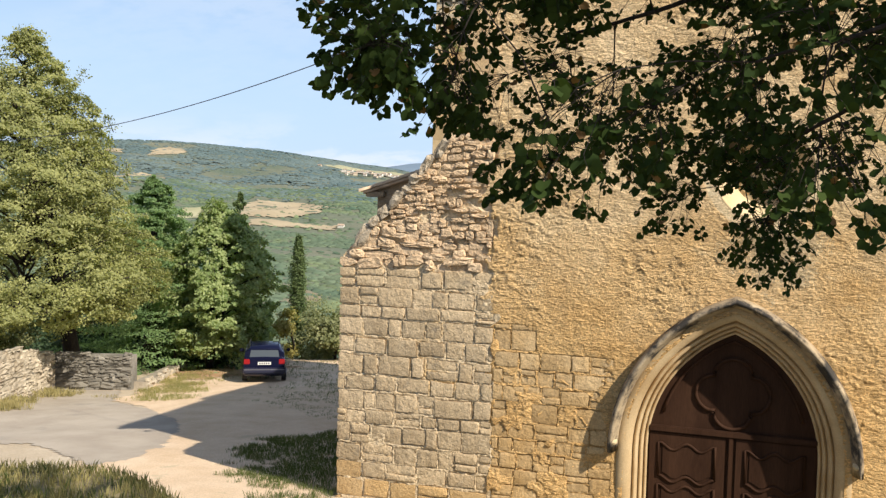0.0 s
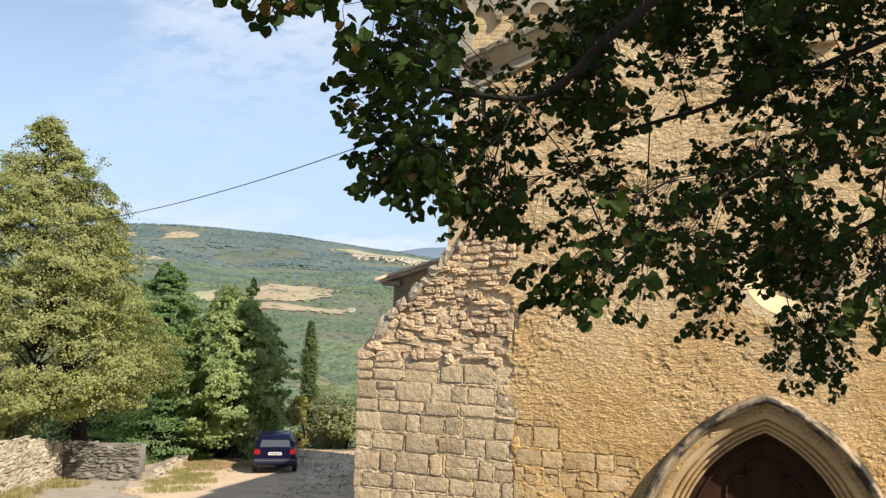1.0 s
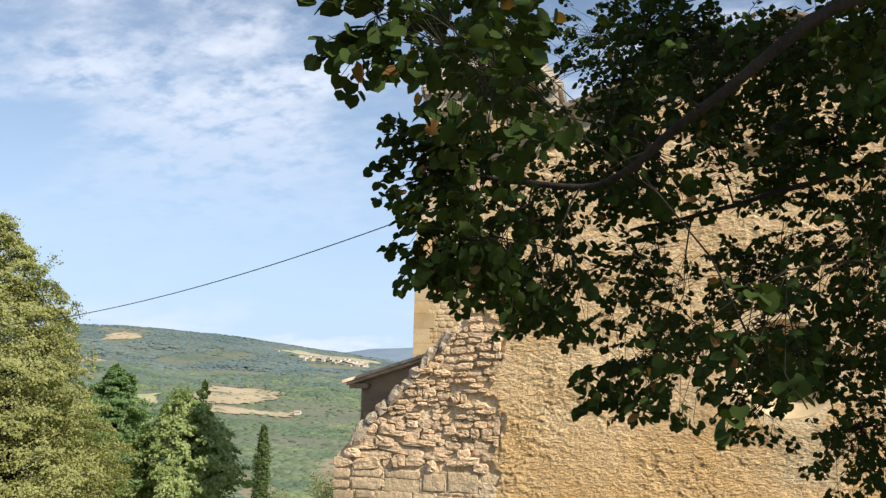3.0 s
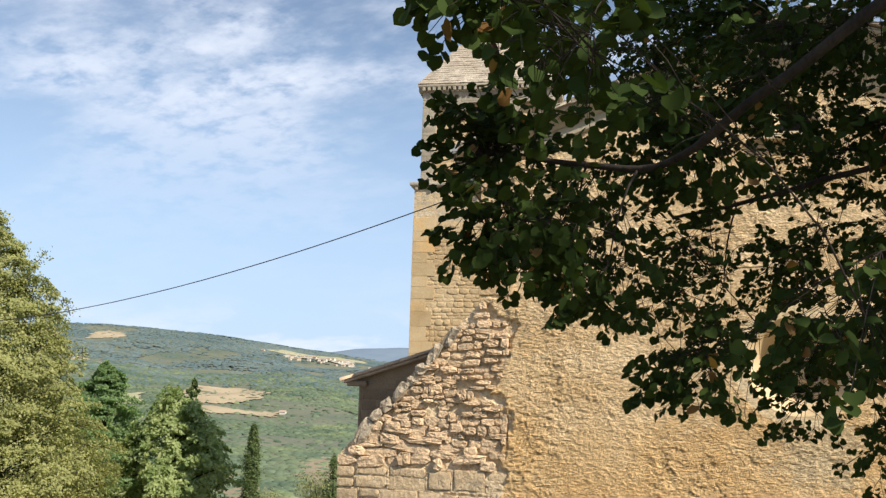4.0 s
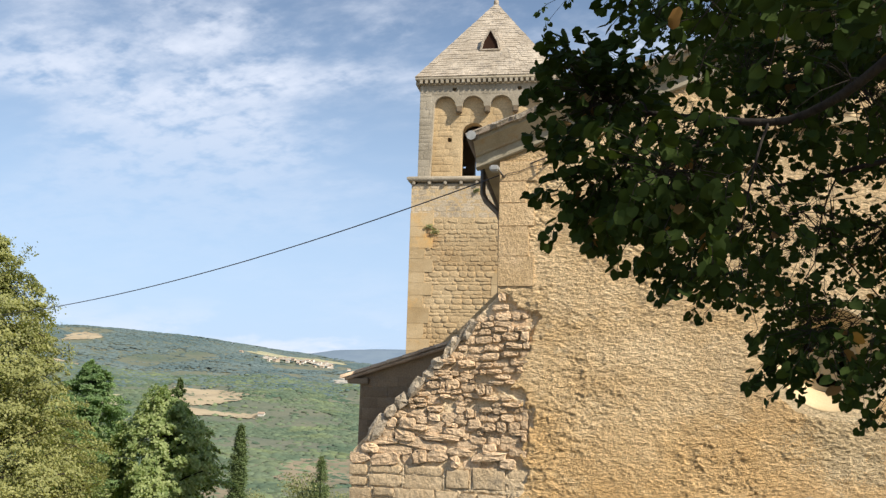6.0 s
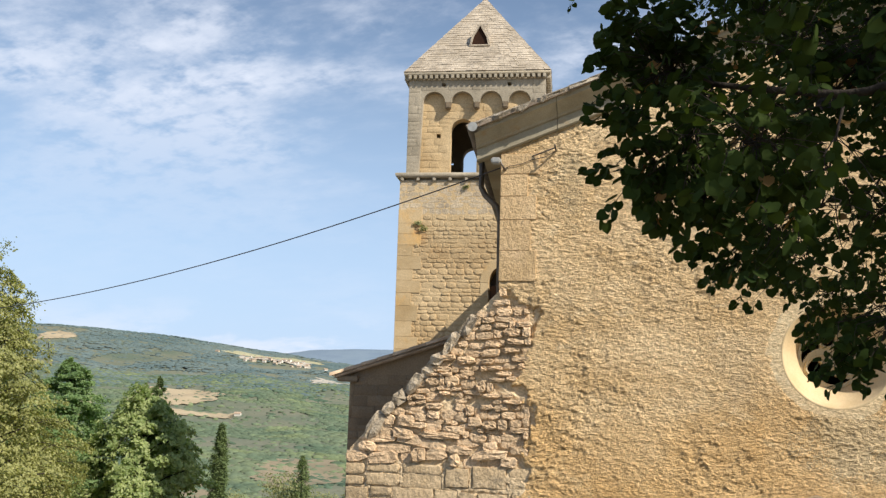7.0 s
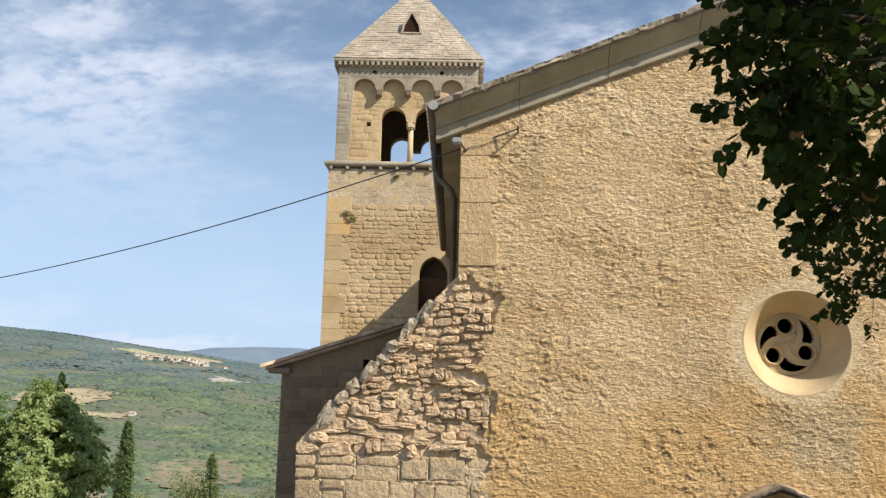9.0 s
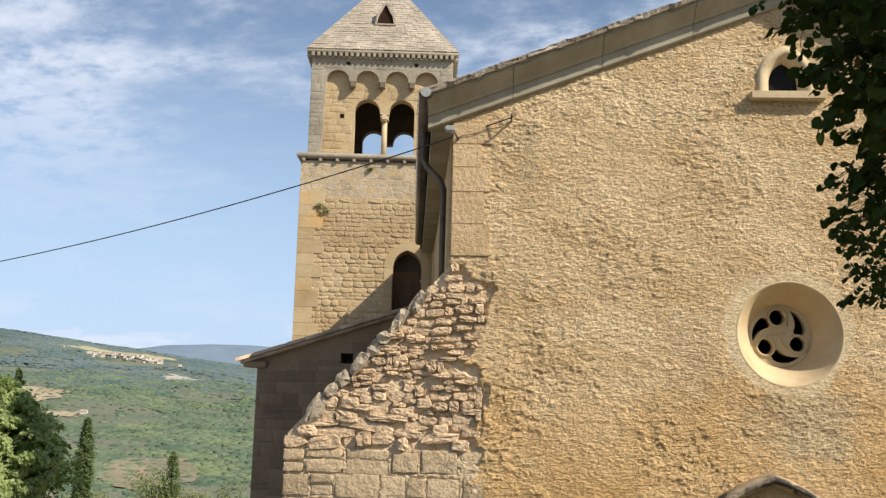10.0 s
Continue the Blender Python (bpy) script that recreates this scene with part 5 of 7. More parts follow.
while z < 9.5:
    h = rng.uniform(0.32, 0.46)
    part("quoin", on_tower(boxed(-0.176, (0.30, 0.52)[flip] + rng.uniform(-0.05, 0.05), -0.150, 0.2, z + 0.001, z + h - 0.001, bevel=0.006)), TOWER_QUOIN, tower)
    z, flip = z + h, 1 - flip
# plants that root in the joints
rngp = random.Random(8)
for x, z in ((0.42, 9.10), (0.60, 8.96), (1.84, 10.22)):
    verts, faces = [], []
    for k in range(60):
        c = TOWER @ Vector((x + rngp.gauss(0, 0.05), -0.16 - rngp.random() * 0.06, z + rngp.gauss(0, 0.03)))
        s = rngp.uniform(0.02, 0.05)
        q = Matrix.LocRotScale(c, Euler((rngp.uniform(0, 6), rngp.uniform(0, 6), 0)), (s, s, s))
        o = len(verts)
        verts += [q @ Vector(p) for p in ((-1, 0, 0), (0, -0.5, 0), (1, 0, 0), (0, 0.5, 0))]
        faces.append((o, o + 1, o + 2, o + 3))
    tagged(part("wall_plant", mesh_from("wall_plant", verts, faces), SHRUB_LEAF), "small green plant rooted in the tower wall", "plant", group="plants in the tower wall")

# ---- the lean-to between tower and nave ----
annex = thing("annex", "low stone lean-to with a tiled roof", "annex", (-6.3, 21.1, -1.8))
AY = 21.1
END = CORNER + SKEW * (21.1 - FACE)


def lean(x):
    return 4.52 + 0.325 * (x + 8.57)


# The wall's stone colour is dark to carry the nave's shade on it.
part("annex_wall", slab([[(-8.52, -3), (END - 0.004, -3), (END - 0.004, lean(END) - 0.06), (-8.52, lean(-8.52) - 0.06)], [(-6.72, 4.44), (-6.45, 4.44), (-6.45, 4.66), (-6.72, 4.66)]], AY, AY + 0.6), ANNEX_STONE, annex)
# The hole is backed by a dark sheet in place of inner shade.
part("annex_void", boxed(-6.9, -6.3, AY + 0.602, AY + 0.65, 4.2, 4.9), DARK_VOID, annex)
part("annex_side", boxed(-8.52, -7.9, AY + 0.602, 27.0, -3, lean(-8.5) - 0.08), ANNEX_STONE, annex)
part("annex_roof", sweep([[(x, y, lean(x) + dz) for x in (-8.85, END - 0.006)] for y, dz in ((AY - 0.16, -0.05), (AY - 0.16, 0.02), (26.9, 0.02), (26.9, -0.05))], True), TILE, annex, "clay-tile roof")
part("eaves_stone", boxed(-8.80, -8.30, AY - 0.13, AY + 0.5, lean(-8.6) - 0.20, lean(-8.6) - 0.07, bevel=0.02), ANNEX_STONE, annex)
for k in range(11):
    x = -8.95 + 0.37 * k
    part("tile", SUNNY_TILE, None, annex, at=pose(x, AY - 0.12, lean(x) + 0.03, 0, -18, rng.uniform(-4, 4)))
    part("tile", SUNNY_TILE, None, annex, at=pose(x, AY + 0.10, lean(x) + 0.03, 0, -18, rng.uniform(-4, 4)))
for k in range(22):
    part("tile", SUNNY_TILE, None, annex, at=pose(-8.98, AY + 0.3 + 0.22 * k, lean(-8.98) + 0.035, 0, -18, rng.uniform(-4, 4)))
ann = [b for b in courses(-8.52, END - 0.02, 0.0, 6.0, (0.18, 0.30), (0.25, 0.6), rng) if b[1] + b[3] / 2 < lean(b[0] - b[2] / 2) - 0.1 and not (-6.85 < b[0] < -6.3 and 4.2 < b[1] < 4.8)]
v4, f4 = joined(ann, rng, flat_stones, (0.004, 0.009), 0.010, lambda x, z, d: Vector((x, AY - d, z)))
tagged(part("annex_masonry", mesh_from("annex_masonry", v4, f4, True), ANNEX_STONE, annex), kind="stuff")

# ---- parked car ----
def car():
    paint, glass = plain("dark_blue_paint", (0.007, 0.009, 0.034), 0.22, 0.3), plain("car_glass", (0.06, 0.07, 0.075), 0.06, 0.0, 0.9)
    rubber, red, chrome, white = plain("rubber", (0.02, 0.02, 0.02), 0.8), plain("red_lens", (0.28, 0.012, 0.015), 0.2), plain("bright_bumper", (0.24, 0.24, 0.27), 0.3, 0.5), plain("plate_white", (0.75, 0.75, 0.72), 0.5)
    at = Matrix.Translation((-16.42, 29.8, height(-16.6, 30.1) + 0.05)) @ pose(0, 0, 0, 0, 0, 28) @ pose(0, 0, 0, -4) @ Matrix.Diagonal((0.92, 0.95, 0.96, 1))
    ob = thing("car", "dark blue parked estate car with red tail lights", "car", at.translation)

    def add(name, bm, m, parent=None, label=""):
        bmesh.ops.transform(bm, matrix=at, verts=bm.verts[:])
        return part(name, bm, m, parent or ob, label)

    def shell(rows):
        """Cross sections along the car: y, half width low, half width high, z low, z high."""
        loops = []
        for y, w0, w1, z0, z1 in rows:
            loops.append([(x, y, z) for x, z in ((-w0 * 0.92, z0), (-w0, z0 + 0.12), (-w0, z0 + 0.35), (-w1, z1 - 0.07), (-w1 * 0.9, z1), (0, z1 + 0.015), (w1 * 0.9, z1), (w1, z1 - 0.07), (w0, z0 + 0.35), (w0, z0 + 0.12), (w0 * 0.92, z0), (-w0 * 0.92, z0))])
        bm = bmesh.new()
        rings = [[bm.verts.new(p) for p in l[:-1]] for l in loops]
        for a, b in zip(rings, rings[1:]):
            for k in range(len(a)):
                f = bm.faces.new((a[k], a[(k + 1) % len(a)], b[(k + 1) % len(a)], b[k]))
                f.smooth = True
        bm.faces.new(rings[0])
        bm.faces.new(rings[-1][::-1])
        bmesh.ops.recalc_face_normals(bm, faces=bm.faces[:])
        return bm

    add("body", shell([(0.0, 0.80, 0.76, 0.34, 0.95), (0.10, 0.85, 0.81, 0.26, 0.99), (0.9, 0.87, 0.83, 0.22, 0.98), (2.6, 0.87, 0.82, 0.22, 0.96), (3.3, 0.86, 0.80, 0.22, 0.90), (4.1, 0.82, 0.74, 0.25, 0.78), (4.35, 0.70, 0.64, 0.32, 0.66)]), paint)
    add("cabin", shell([(0.16, 0.78, 0.62, 0.80, 1.30), (0.42, 0.80, 0.62, 0.80, 1.44), (1.5, 0.81, 0.64, 0.80, 1.48), (2.3, 0.81, 0.62, 0.80, 1.42), (3.1, 0.78, 0.70, 0.78, 0.93)]), paint)
    bm = bmesh.new()
    for v in ((-0.60, 0.125, 0.97), (0.60, 0.125, 0.97), (0.53, 0.20, 1.30), (-0.53, 0.20, 1.30)):
        bm.verts.new(v)
    f = bm.faces.new(bm.verts[:])
    r = bmesh.ops.extrude_face_region(bm, geom=[f])
    for v in r["geom"]:
        if isinstance(v, bmesh.types.BMVert):
            v.co.y -= 0.03
    bmesh.ops.recalc_face_normals(bm, faces=bm.faces[:])
    add("rear_window", bm, glass)
    for sx in (-1, 1):
        add("side_window", boxed(min(sx * 0.70, sx * 0.775), max(sx * 0.70, sx * 0.775), 0.5, 2.6, 0.99, 1.32, bevel=0.03), glass)
        add("tail_light", boxed(sx * 0.70 - 0.12, sx * 0.70 + 0.12, -0.025, 0.12, 0.72, 0.92, bevel=0.02), red)
        add("roof_rail", tube([(sx * 0.60, 0.5, 1.47), (sx * 0.61, 0.55, 1.53), (sx * 0.61, 2.0, 1.54), (sx * 0.60, 2.1, 1.47)], 0.018, 6), rubber)
        add("wing_mirror", boxed(sx * 0.98 - 0.09, sx * 0.98 + 0.09, 2.45, 2.57, 0.98, 1.12, bevel=0.03), paint)
        for y in (0.78, 3.45):
            tyre = bmesh.new()
            bmesh.ops.create_cone(tyre, cap_ends=True, segments=24, radius1=0.30, radius2=0.30, depth=0.19, matrix=pose(sx * 0.79, y, 0.30, 0, 90))
            wheel = add("wheel", tyre, rubber)
            rim = bmesh.new()
            bmesh.ops.create_cone(rim, cap_ends=True, segments=20, radius1=0.19, radius2=0.17, depth=0.03, matrix=pose(sx * 0.885, y, 0.30, 0, sx * 90))
            add("rim", rim, chrome, wheel)
    add("bumper", boxed(-0.83, 0.83, -0.09, 0.14, 0.36, 0.58, bevel=0.05), plain("bumper_paint", (0.03, 0.032, 0.06), 0.35, 0.2), None, "dark blue rear bumper")
    add("bumper_strip", boxed(-0.80, 0.80, -0.10, -0.085, 0.50, 0.535, bevel=0.006), chrome)
    plate = add("number_plate", boxed(-0.26, 0.26, -0.03, 0.0, 0.70, 0.81, bevel=0.006), white)
    for k in range(5):
        add("plate_bar", boxed(-0.20 + 0.088 * k, -0.15 + 0.088 * k, -0.034, -0.029, 0.725, 0.785), rubber, plate)


car()


# ---- dry stone walls and the kerb ----
def dry_wall(name, a, b, high, label, count_high=0.17, seed=1, material=DRY_WALL):
    rg = random.Random(seed)
    a, b = Vector((*a, 0)), Vector((*b, 0))
    d = (b - a).normalized()
    side = Vector((d.y, -d.x, 0))
    if side.dot(Vector((0, 0, 0)) - a) < 0:
        side = -side
    ob = thing(name, label, "stone wall", (*(a + (b - a) / 2)[:2], height(*((a + b) / 2)[:2])))
    length = (b - a).length
    n = 8
    bm = bmesh.new()
    rows = []
    for k in range(n + 1):
        p = a + d * length * k / n
        g = height(p.x, p.y)
        h = high[0] + (high[1] - high[0]) * k / n
        rows.append([bm.verts.new((p + side * s) + Vector((0, 0, g + z))) for s, z in ((-0.25, -0.4), (0.20, -0.4), (0.20, h), (-0.25, h))])
    for r0, r1 in zip(rows, rows[1:]):
        for i in range(4):
            bm.faces.new((r0[i], r0[(i + 1) % 4], r1[(i + 1) % 4], r1[i]))
    bm.faces.new(rows[0][::-1])
    bm.faces.new(rows[-1])
    bmesh.ops.recalc_face_normals(bm, faces=bm.faces[:])
    part("wall_core", bm, material, ob)
    shapes = [stone_mesh("stone", rg, 0.20, 0.08, 3, 3, False) for _ in range(9)]
    hmax = max(high) + 0.1
    for x, z, w, h in courses(0, length, -0.1, hmax, (count_high * 0.7, count_high * 1.3), (0.2, 0.55), rg):
        top = high[0] + (high[1] - high[0]) * x / length + rg.uniform(-0.06, 0.12)
        if z > top:
            continue
        p = a + d * x
        m = Matrix.Translation((p.x, p.y, height(p.x, p.y) + z)) @ Matrix((( d.x, -side.x, 0, 0), (d.y, -side.y, 0, 0), (0, 0, 1, 0), (0, 0, 0, 1))) @ pose(0, -0.17, 0, rg.uniform(-4, 4), rg.uniform(-5, 5), rg.uniform(-4, 4)) @ Matrix.Diagonal((w - 0.015, rg.uniform(0.07, 0.13), h - 0.012, 1))
        part("stone", rg.choice(shapes), material, ob, at=m)


dry_wall("sunlit_wall", (-20.4, 19.6), (-22.5, 25.5), (1.75, 1.35), "sunlit dry-stone wall beside the lane", 0.2, 3)
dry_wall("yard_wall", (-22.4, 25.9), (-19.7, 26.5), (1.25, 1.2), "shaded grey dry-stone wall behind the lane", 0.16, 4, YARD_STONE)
dry_wall("kerb_wall", (-19.5, 26.6), (-23.6, 35.6), (0.26, 0.24), "low pale stone kerb along the yard", 0.3, 5, DRY_WALL)
for p, h in (((-22.2, 32.6), 1.1), ((-22.9, 34.0), 0.9)):
    g = height(*p)
    post = thing("fence_post", "slim weathered wooden post by the kerb", "post", (*p, g), "posts by the kerb")
    part("post", tube([(*p, g - 0.3), (p[0] + 0.02, p[1], g + h)], [0.05, 0.04], 8), BARK, post)


# ---- trees and plants ----
def leaf_cards(rng, centres, outs, size, aspect=0.7):
    """Small four-cornered leaves or sprigs at the centres, turned roughly outwards."""
    n = len(centres)
    g = np.random.default_rng(rng.randrange(1 << 30))
    out = outs + g.normal(0, 0.55, (n, 3))
    out /= np.linalg.norm(out, axis=1, keepdims=True) + 1e-6
    ref = g.normal(0, 1, (n, 3))
    u = np.cross(out, ref)
    u /= np.linalg.norm(u, axis=1, keepdims=True) + 1e-6
    v = np.cross(out, u)
    s = (size * g.uniform(0.55, 1.35, (n, 1)))
    verts = np.stack([centres - u * s, centres - v * s * aspect + out * s * 0.15, centres + u * s, centres + v * s * aspect + out * s * 0.15], 1).reshape(-1, 3)
    faces = np.arange(4 * n).reshape(-1, 4)
    return verts, faces


def crown_points(rng, lobes, count, hollow=0.55, clump=0.35):
    """Points in lobes (x, y, z, rx, ry, rz), gathered into clumps, thicker towards the outside."""
    g = np.random.default_rng(rng.randrange(1 << 30))
    pts, outs = [], []
    weight = np.array([l[3] * l[4] + l[4] * l[5] + l[3] * l[5] for l in lobes])
    weight = weight / weight.sum()
    for l, w in zip(lobes, weight):
        m = max(4, int(count * w / 40))
        d = g.normal(0, 1, (m, 3))
        d /= np.linalg.norm(d, axis=1, keepdims=True)
        rr = g.uniform(hollow, 1.0, (m, 1)) ** 0.6 * (1 + 0.16 * np.sin(d[:, :1] * 7 + l[0]) * np.cos(d[:, 2:] * 6))
        c = np.array(l[:3]) + d * rr * np.array(l[3:])
        k = np.repeat(c, 40, 0) + g.normal(0, clump, (m * 40, 3)) * np.array((1, 1, 0.6))
        pts.append(k)
        o = np.repeat(d, 40, 0) + np.array((0, 0, 0.35))
        outs.append(o)
    return np.concatenate(pts), np.concatenate(outs)


def tree(name, label, foot, lobes, count, size, material, seed, trunk=0.16, clump=0.35, limbs=True, category="tree"):
    rg = random.Random(seed)
    g = height(foot[0], foot[1])
    ob = thing(name, label, category, (foot[0], foot[1], g))
    top = max(lobes, key=lambda l: l[2])
    bm = tube([(foot[0], foot[1], g - 0.3), (foot[0] + 0.1, foot[1], g + 0.35 * (top[2] - g)), (top[0], top[1], top[2])], [trunk * 1.25, trunk, trunk * 0.25], 10)
    if limbs:
        for l in lobes:
            s = (foot[0], foot[1], g + 0.35 * (l[2] - g))
            mid = [(s[0] + l[0]) / 2, (s[1] + l[1]) / 2, s[2] + 0.6 * (l[2] - s[2])]
            tube([s, mid, l[:3]], [trunk * 0.35, trunk * 0.2, trunk * 0.08], 6, bm)
    part("trunk", bm, BARK, ob)
    pts, outs = crown_points(rg, lobes, count, clump=clump)
    v, f = leaf_cards(rg, pts, outs, size)
    part("crown", mesh_from("crown", v.tolist(), f.tolist()), material, ob)
    return ob


def lobes_in(seed, n, box_, rad):
    rg = random.Random(seed)
    x0, x1, y0, y1, z0, z1 = box_
    out = []
    while len(out) < n:
        x, y, z = rg.uniform(-1, 1), rg.uniform(-1, 1), rg.uniform(-1, 1)
        if x * x + y * y + z * z < 1:
            r = rg.uniform(*rad)
            out.append(((x0 + x1) / 2 + x * (x1 - x0) / 2, (y0 + y1) / 2 + y * (y1 - y0) / 2, (z0 + z1) / 2 + z * (z1 - z0) / 2, r, r, r * 0.8))
    return out


def spray_tree(name, label, foot, axis, levels, reach, sprays, leaves, size, material, seed, trunk=0.2, length=(0.7, 1.5), gaps=-0.12, droop=0.35, category="tree"):
    """A broadleaf tree: trunk and limbs, and leafy sprays that reach out from them, with hollows between."""
    rg = random.Random(seed)
    gen = np.random.default_rng(seed)
    g = height(*foot)
    ob = thing(name, label, category, (*foot, g))
    top = levels[-1]
    bm = tube([(*foot, g - 0.3), (foot[0] * 0.5 + axis[0] * 0.5, foot[1] * 0.5 + axis[1] * 0.5, g + 0.4 * (top - g)), (*axis, g + 0.7 * (top - g)), (*axis, top - 0.5)], [trunk * 1.25, trunk, trunk * 0.6, trunk * 0.12], 10)
    pts, outs = [], []
    made = 0
    while made < sprays:
        z = rg.uniform(levels[0], top)
        a = rg.uniform(0, 2 * math.pi)
        wide = float(np.interp(z, levels, reach))
        if rg.random() > (wide + 0.4) / (max(reach) + 0.4):
            continue
        d = Vector((math.cos(a), math.sin(a), 0))
        bulge = 1 + 0.30 * noise.noise((d.x * 1.6 + seed, d.y * 1.6, z * 0.55)) + 0.14 * noise.noise((d.x * 4 + seed, d.y * 4, z * 1.6))
        q = rg.choice((rg.uniform(0.88, 1.08), rg.uniform(0.55, 1.0)))
        tip = Vector((*axis, z)) + d * wide * bulge * q
        if noise.noise(tip * 0.75 + Vector((seed, 0, 0))) < gaps and rg.random() < 0.8:
            continue
        long = min(rg.uniform(*length), 0.35 + wide)
        way = (d + Vector((rg.gauss(0, 0.45), rg.gauss(0, 0.45), rg.gauss(0.35, 0.35)))).normalized()
        root = tip - way * long
        side = way.cross(Vector((0, 0, 1))).normalized()
        fall = droop * long * rg.uniform(0.4, 1.3)
        line = [root + way * long * u - Vector((0, 0, fall * u * u)) for u in (0, 0.35, 0.7, 1.0)]
        tube(line, [0.018, 0.013, 0.008, 0.003], 3, bm)
        if rg.random() < 0.12:
            low = Vector((*axis, max(levels[0] + 0.3, root.z - 0.5 * (root - Vector((*axis, root.z))).length)))
            tube([low, low.lerp(root, 0.5) + Vector((0, 0, 0.15)), root], [trunk * 0.22, trunk * 0.13, 0.02], 5, bm)
        m = int(leaves * rg.uniform(0.6, 1.3))
        u = gen.uniform(0.0, 1.0, (m, 1)) ** 0.8
        spread = (0.05 + 0.20 * np.sin(np.pi * np.minimum(u * 0.9 + 0.12, 1.0))) * long
        c = np.array(root) + np.array(way) * long * u - np.array((0, 0, 1.0)) * fall * u * u
        c = c + np.array(side) * gen.normal(0, 1, (m, 1)) * spread * 0.75 + gen.normal(0, 1, (m, 3)) * np.array((0.25, 0.25, 0.42)) * spread
        pts.append(c)
        outs.append(np.repeat(np.array(d * 0.8 + Vector((0, 0, 0.7)))[None], m, 0))
        made += 1
    part("trunk", bm, BARK, ob)
    v, f = leaf_cards(rg, np.concatenate(pts), np.concatenate(outs), size)
    part("crown", mesh_from("crown", v.tolist(), f.tolist()), material, ob)
    return ob


OAK_LEVELS, OAK_REACH = (0.0, 0.7, 1.5, 2.2, 2.9, 5.3, 7.6, 8.8, 10.0), (2.8, 4.7, 5.2, 4.6, 3.7, 3.4, 2.4, 1.3, 0.4)
spray_tree("oak_tree", "large pale green oak with a ragged crown", (-24.3, 29.2), (-23.6, 25.6), OAK_LEVELS, OAK_REACH, 1250, 165, 0.044, OAK_LEAF, 31, 0.26)
spray_tree("lime_tree", "bright green broadleaf tree behind the yard", (-21.6, 34.2), (-20.9, 34.1), (-2.2, -1.5, -0.4, 1.2, 2.4, 3.4, 4.3), (1.5, 2.4, 2.6, 2.35, 1.9, 1.2, 0.3), 430, 130, 0.075, BRIGHT_LEAF, 32, 0.18, (0.6, 1.2), -0.10, 0.45)
tree("shrub", "yellow-green bush behind the sunlit wall", (-25.6, 25.8), lobes_in(12, 9, (-27.2, -24.2, 24.6, 27.4, -2.2, -0.1), (0.45, 0.8)), 9000, 0.055, SHRUB_LEAF, 38, 0.06, 0.2, category="shrub")
tree("shrub", "undergrowth behind the oak, coloured dark for its shade", (-29.5, 36.0), lobes_in(13, 16, (-35.0, -25.5, 34, 39, -4.2, -0.6), (0.8, 1.4)), 16000, 0.09, UNDER_LEAF, 39, 0.06, 0.3, category="shrub")
tree("young_tree", "fresh light green tree among conifers", (-28.0, 35.5), lobes_in(5, 14, (-29.6, -25.8, 34, 38, -2, 3.7), (0.7, 1.2)), 22000, 0.08, BRIGHT_LEAF, 33, 0.14, 0.3)
tree("shrub", "grey-green shrubs along the yard's edge", (-18.9, 41.5), lobes_in(6, 10, (-21.5, -16.5, 40, 43.5, -4.2, -1.4), (0.6, 1.1)), 14000, 0.075, SHRUB_LEAF, 34, 0.07, 0.22, category="shrub")
tree("shrub", "yellowing shrub at the yard's edge", (-20.6, 40.2), lobes_in(7, 4, (-21.3, -20.6, 39.8, 41, -3.4, -1.6), (0.3, 0.45)), 2500, 0.07, YELLOW_LEAF, 35, 0.05, 0.18, category="shrub")
tree("shrub", "shrubs under the trees, shade put into their colour", (-24.8, 34.5), lobes_in(8, 10, (-27.5, -20.5, 33.5, 38, -4.2, -2.0), (0.6, 1.1)), 9000, 0.09, UNDER_LEAF, 36, 0.06, 0.25, category="shrub")
tree("shrub", "pale scrub below the yard", (-21.5, 52.0), lobes_in(9, 18, (-26.0, -15.0, 49, 54, -5.5, -0.6), (0.8, 1.4)), 20000, 0.060, SHRUB_LEAF, 37, 0.07, 0.3, category="shrub")


def conifer(name, label, foot, tip_z, radius, material, seed, count, slim=False):
    rg = random.Random(seed)
    gen = np.random.default_rng(seed)
    g = height(*foot)
    ob = thing(name, label, "conifer", (*foot, g))
    part("trunk", tube([(*foot, g - 0.3), (*foot, tip_z - 0.2)], [radius * 0.10 + 0.05, 0.02], 8), BARK, ob)
    tall = tip_z - g
    pts, outs = [], []
    m = 40 if slim else 170
    for k in range(count // m):
        q = gen.uniform(0.04, 1.0) ** (0.85 if slim else 1.0)
        a = gen.uniform(0, 2 * math.pi)
        prof = (min(1.0, (1 - q) * 3.2) ** 0.8 * min(1.0, 0.5 + q * 2)) if slim else (1 - q) ** 0.65
        reach = radius * prof * gen.uniform(0.62, 1.15)
        d = np.array((math.cos(a), math.sin(a), 0))
        across = np.array((-d[1], d[0], 0))
        s = gen.uniform(0.15, 1.0, m) ** 0.6
        p = np.array((*foot, g + q * tall)) + d * (reach * s)[:, None]
        if slim:
            p[:, 2] += 0.55 * reach * s
            p += gen.normal(0, 0.06 + 0.04 * reach, (m, 3))
        else:  # a flat fan that sags and lifts its tip
            p += across * (gen.uniform(-1, 1, m) * reach * (0.10 + 0.34 * s * (1.15 - s)))[:, None]
            p[:, 2] += reach * (0.10 * s - 0.45 * s * s + 0.30 * s ** 4) + gen.normal(0, 0.045, m)
        pts.append(p)
        outs.append(np.repeat((d * 0.5 + np.array((0, 0, 0.9)))[None], m, 0))
    v, f = leaf_cards(rg, np.concatenate(pts), np.concatenate(outs), 0.075 if not slim else 0.06, 0.4)
    part("crown", mesh_from("crown", v.tolist(), f.tolist()), material, ob)


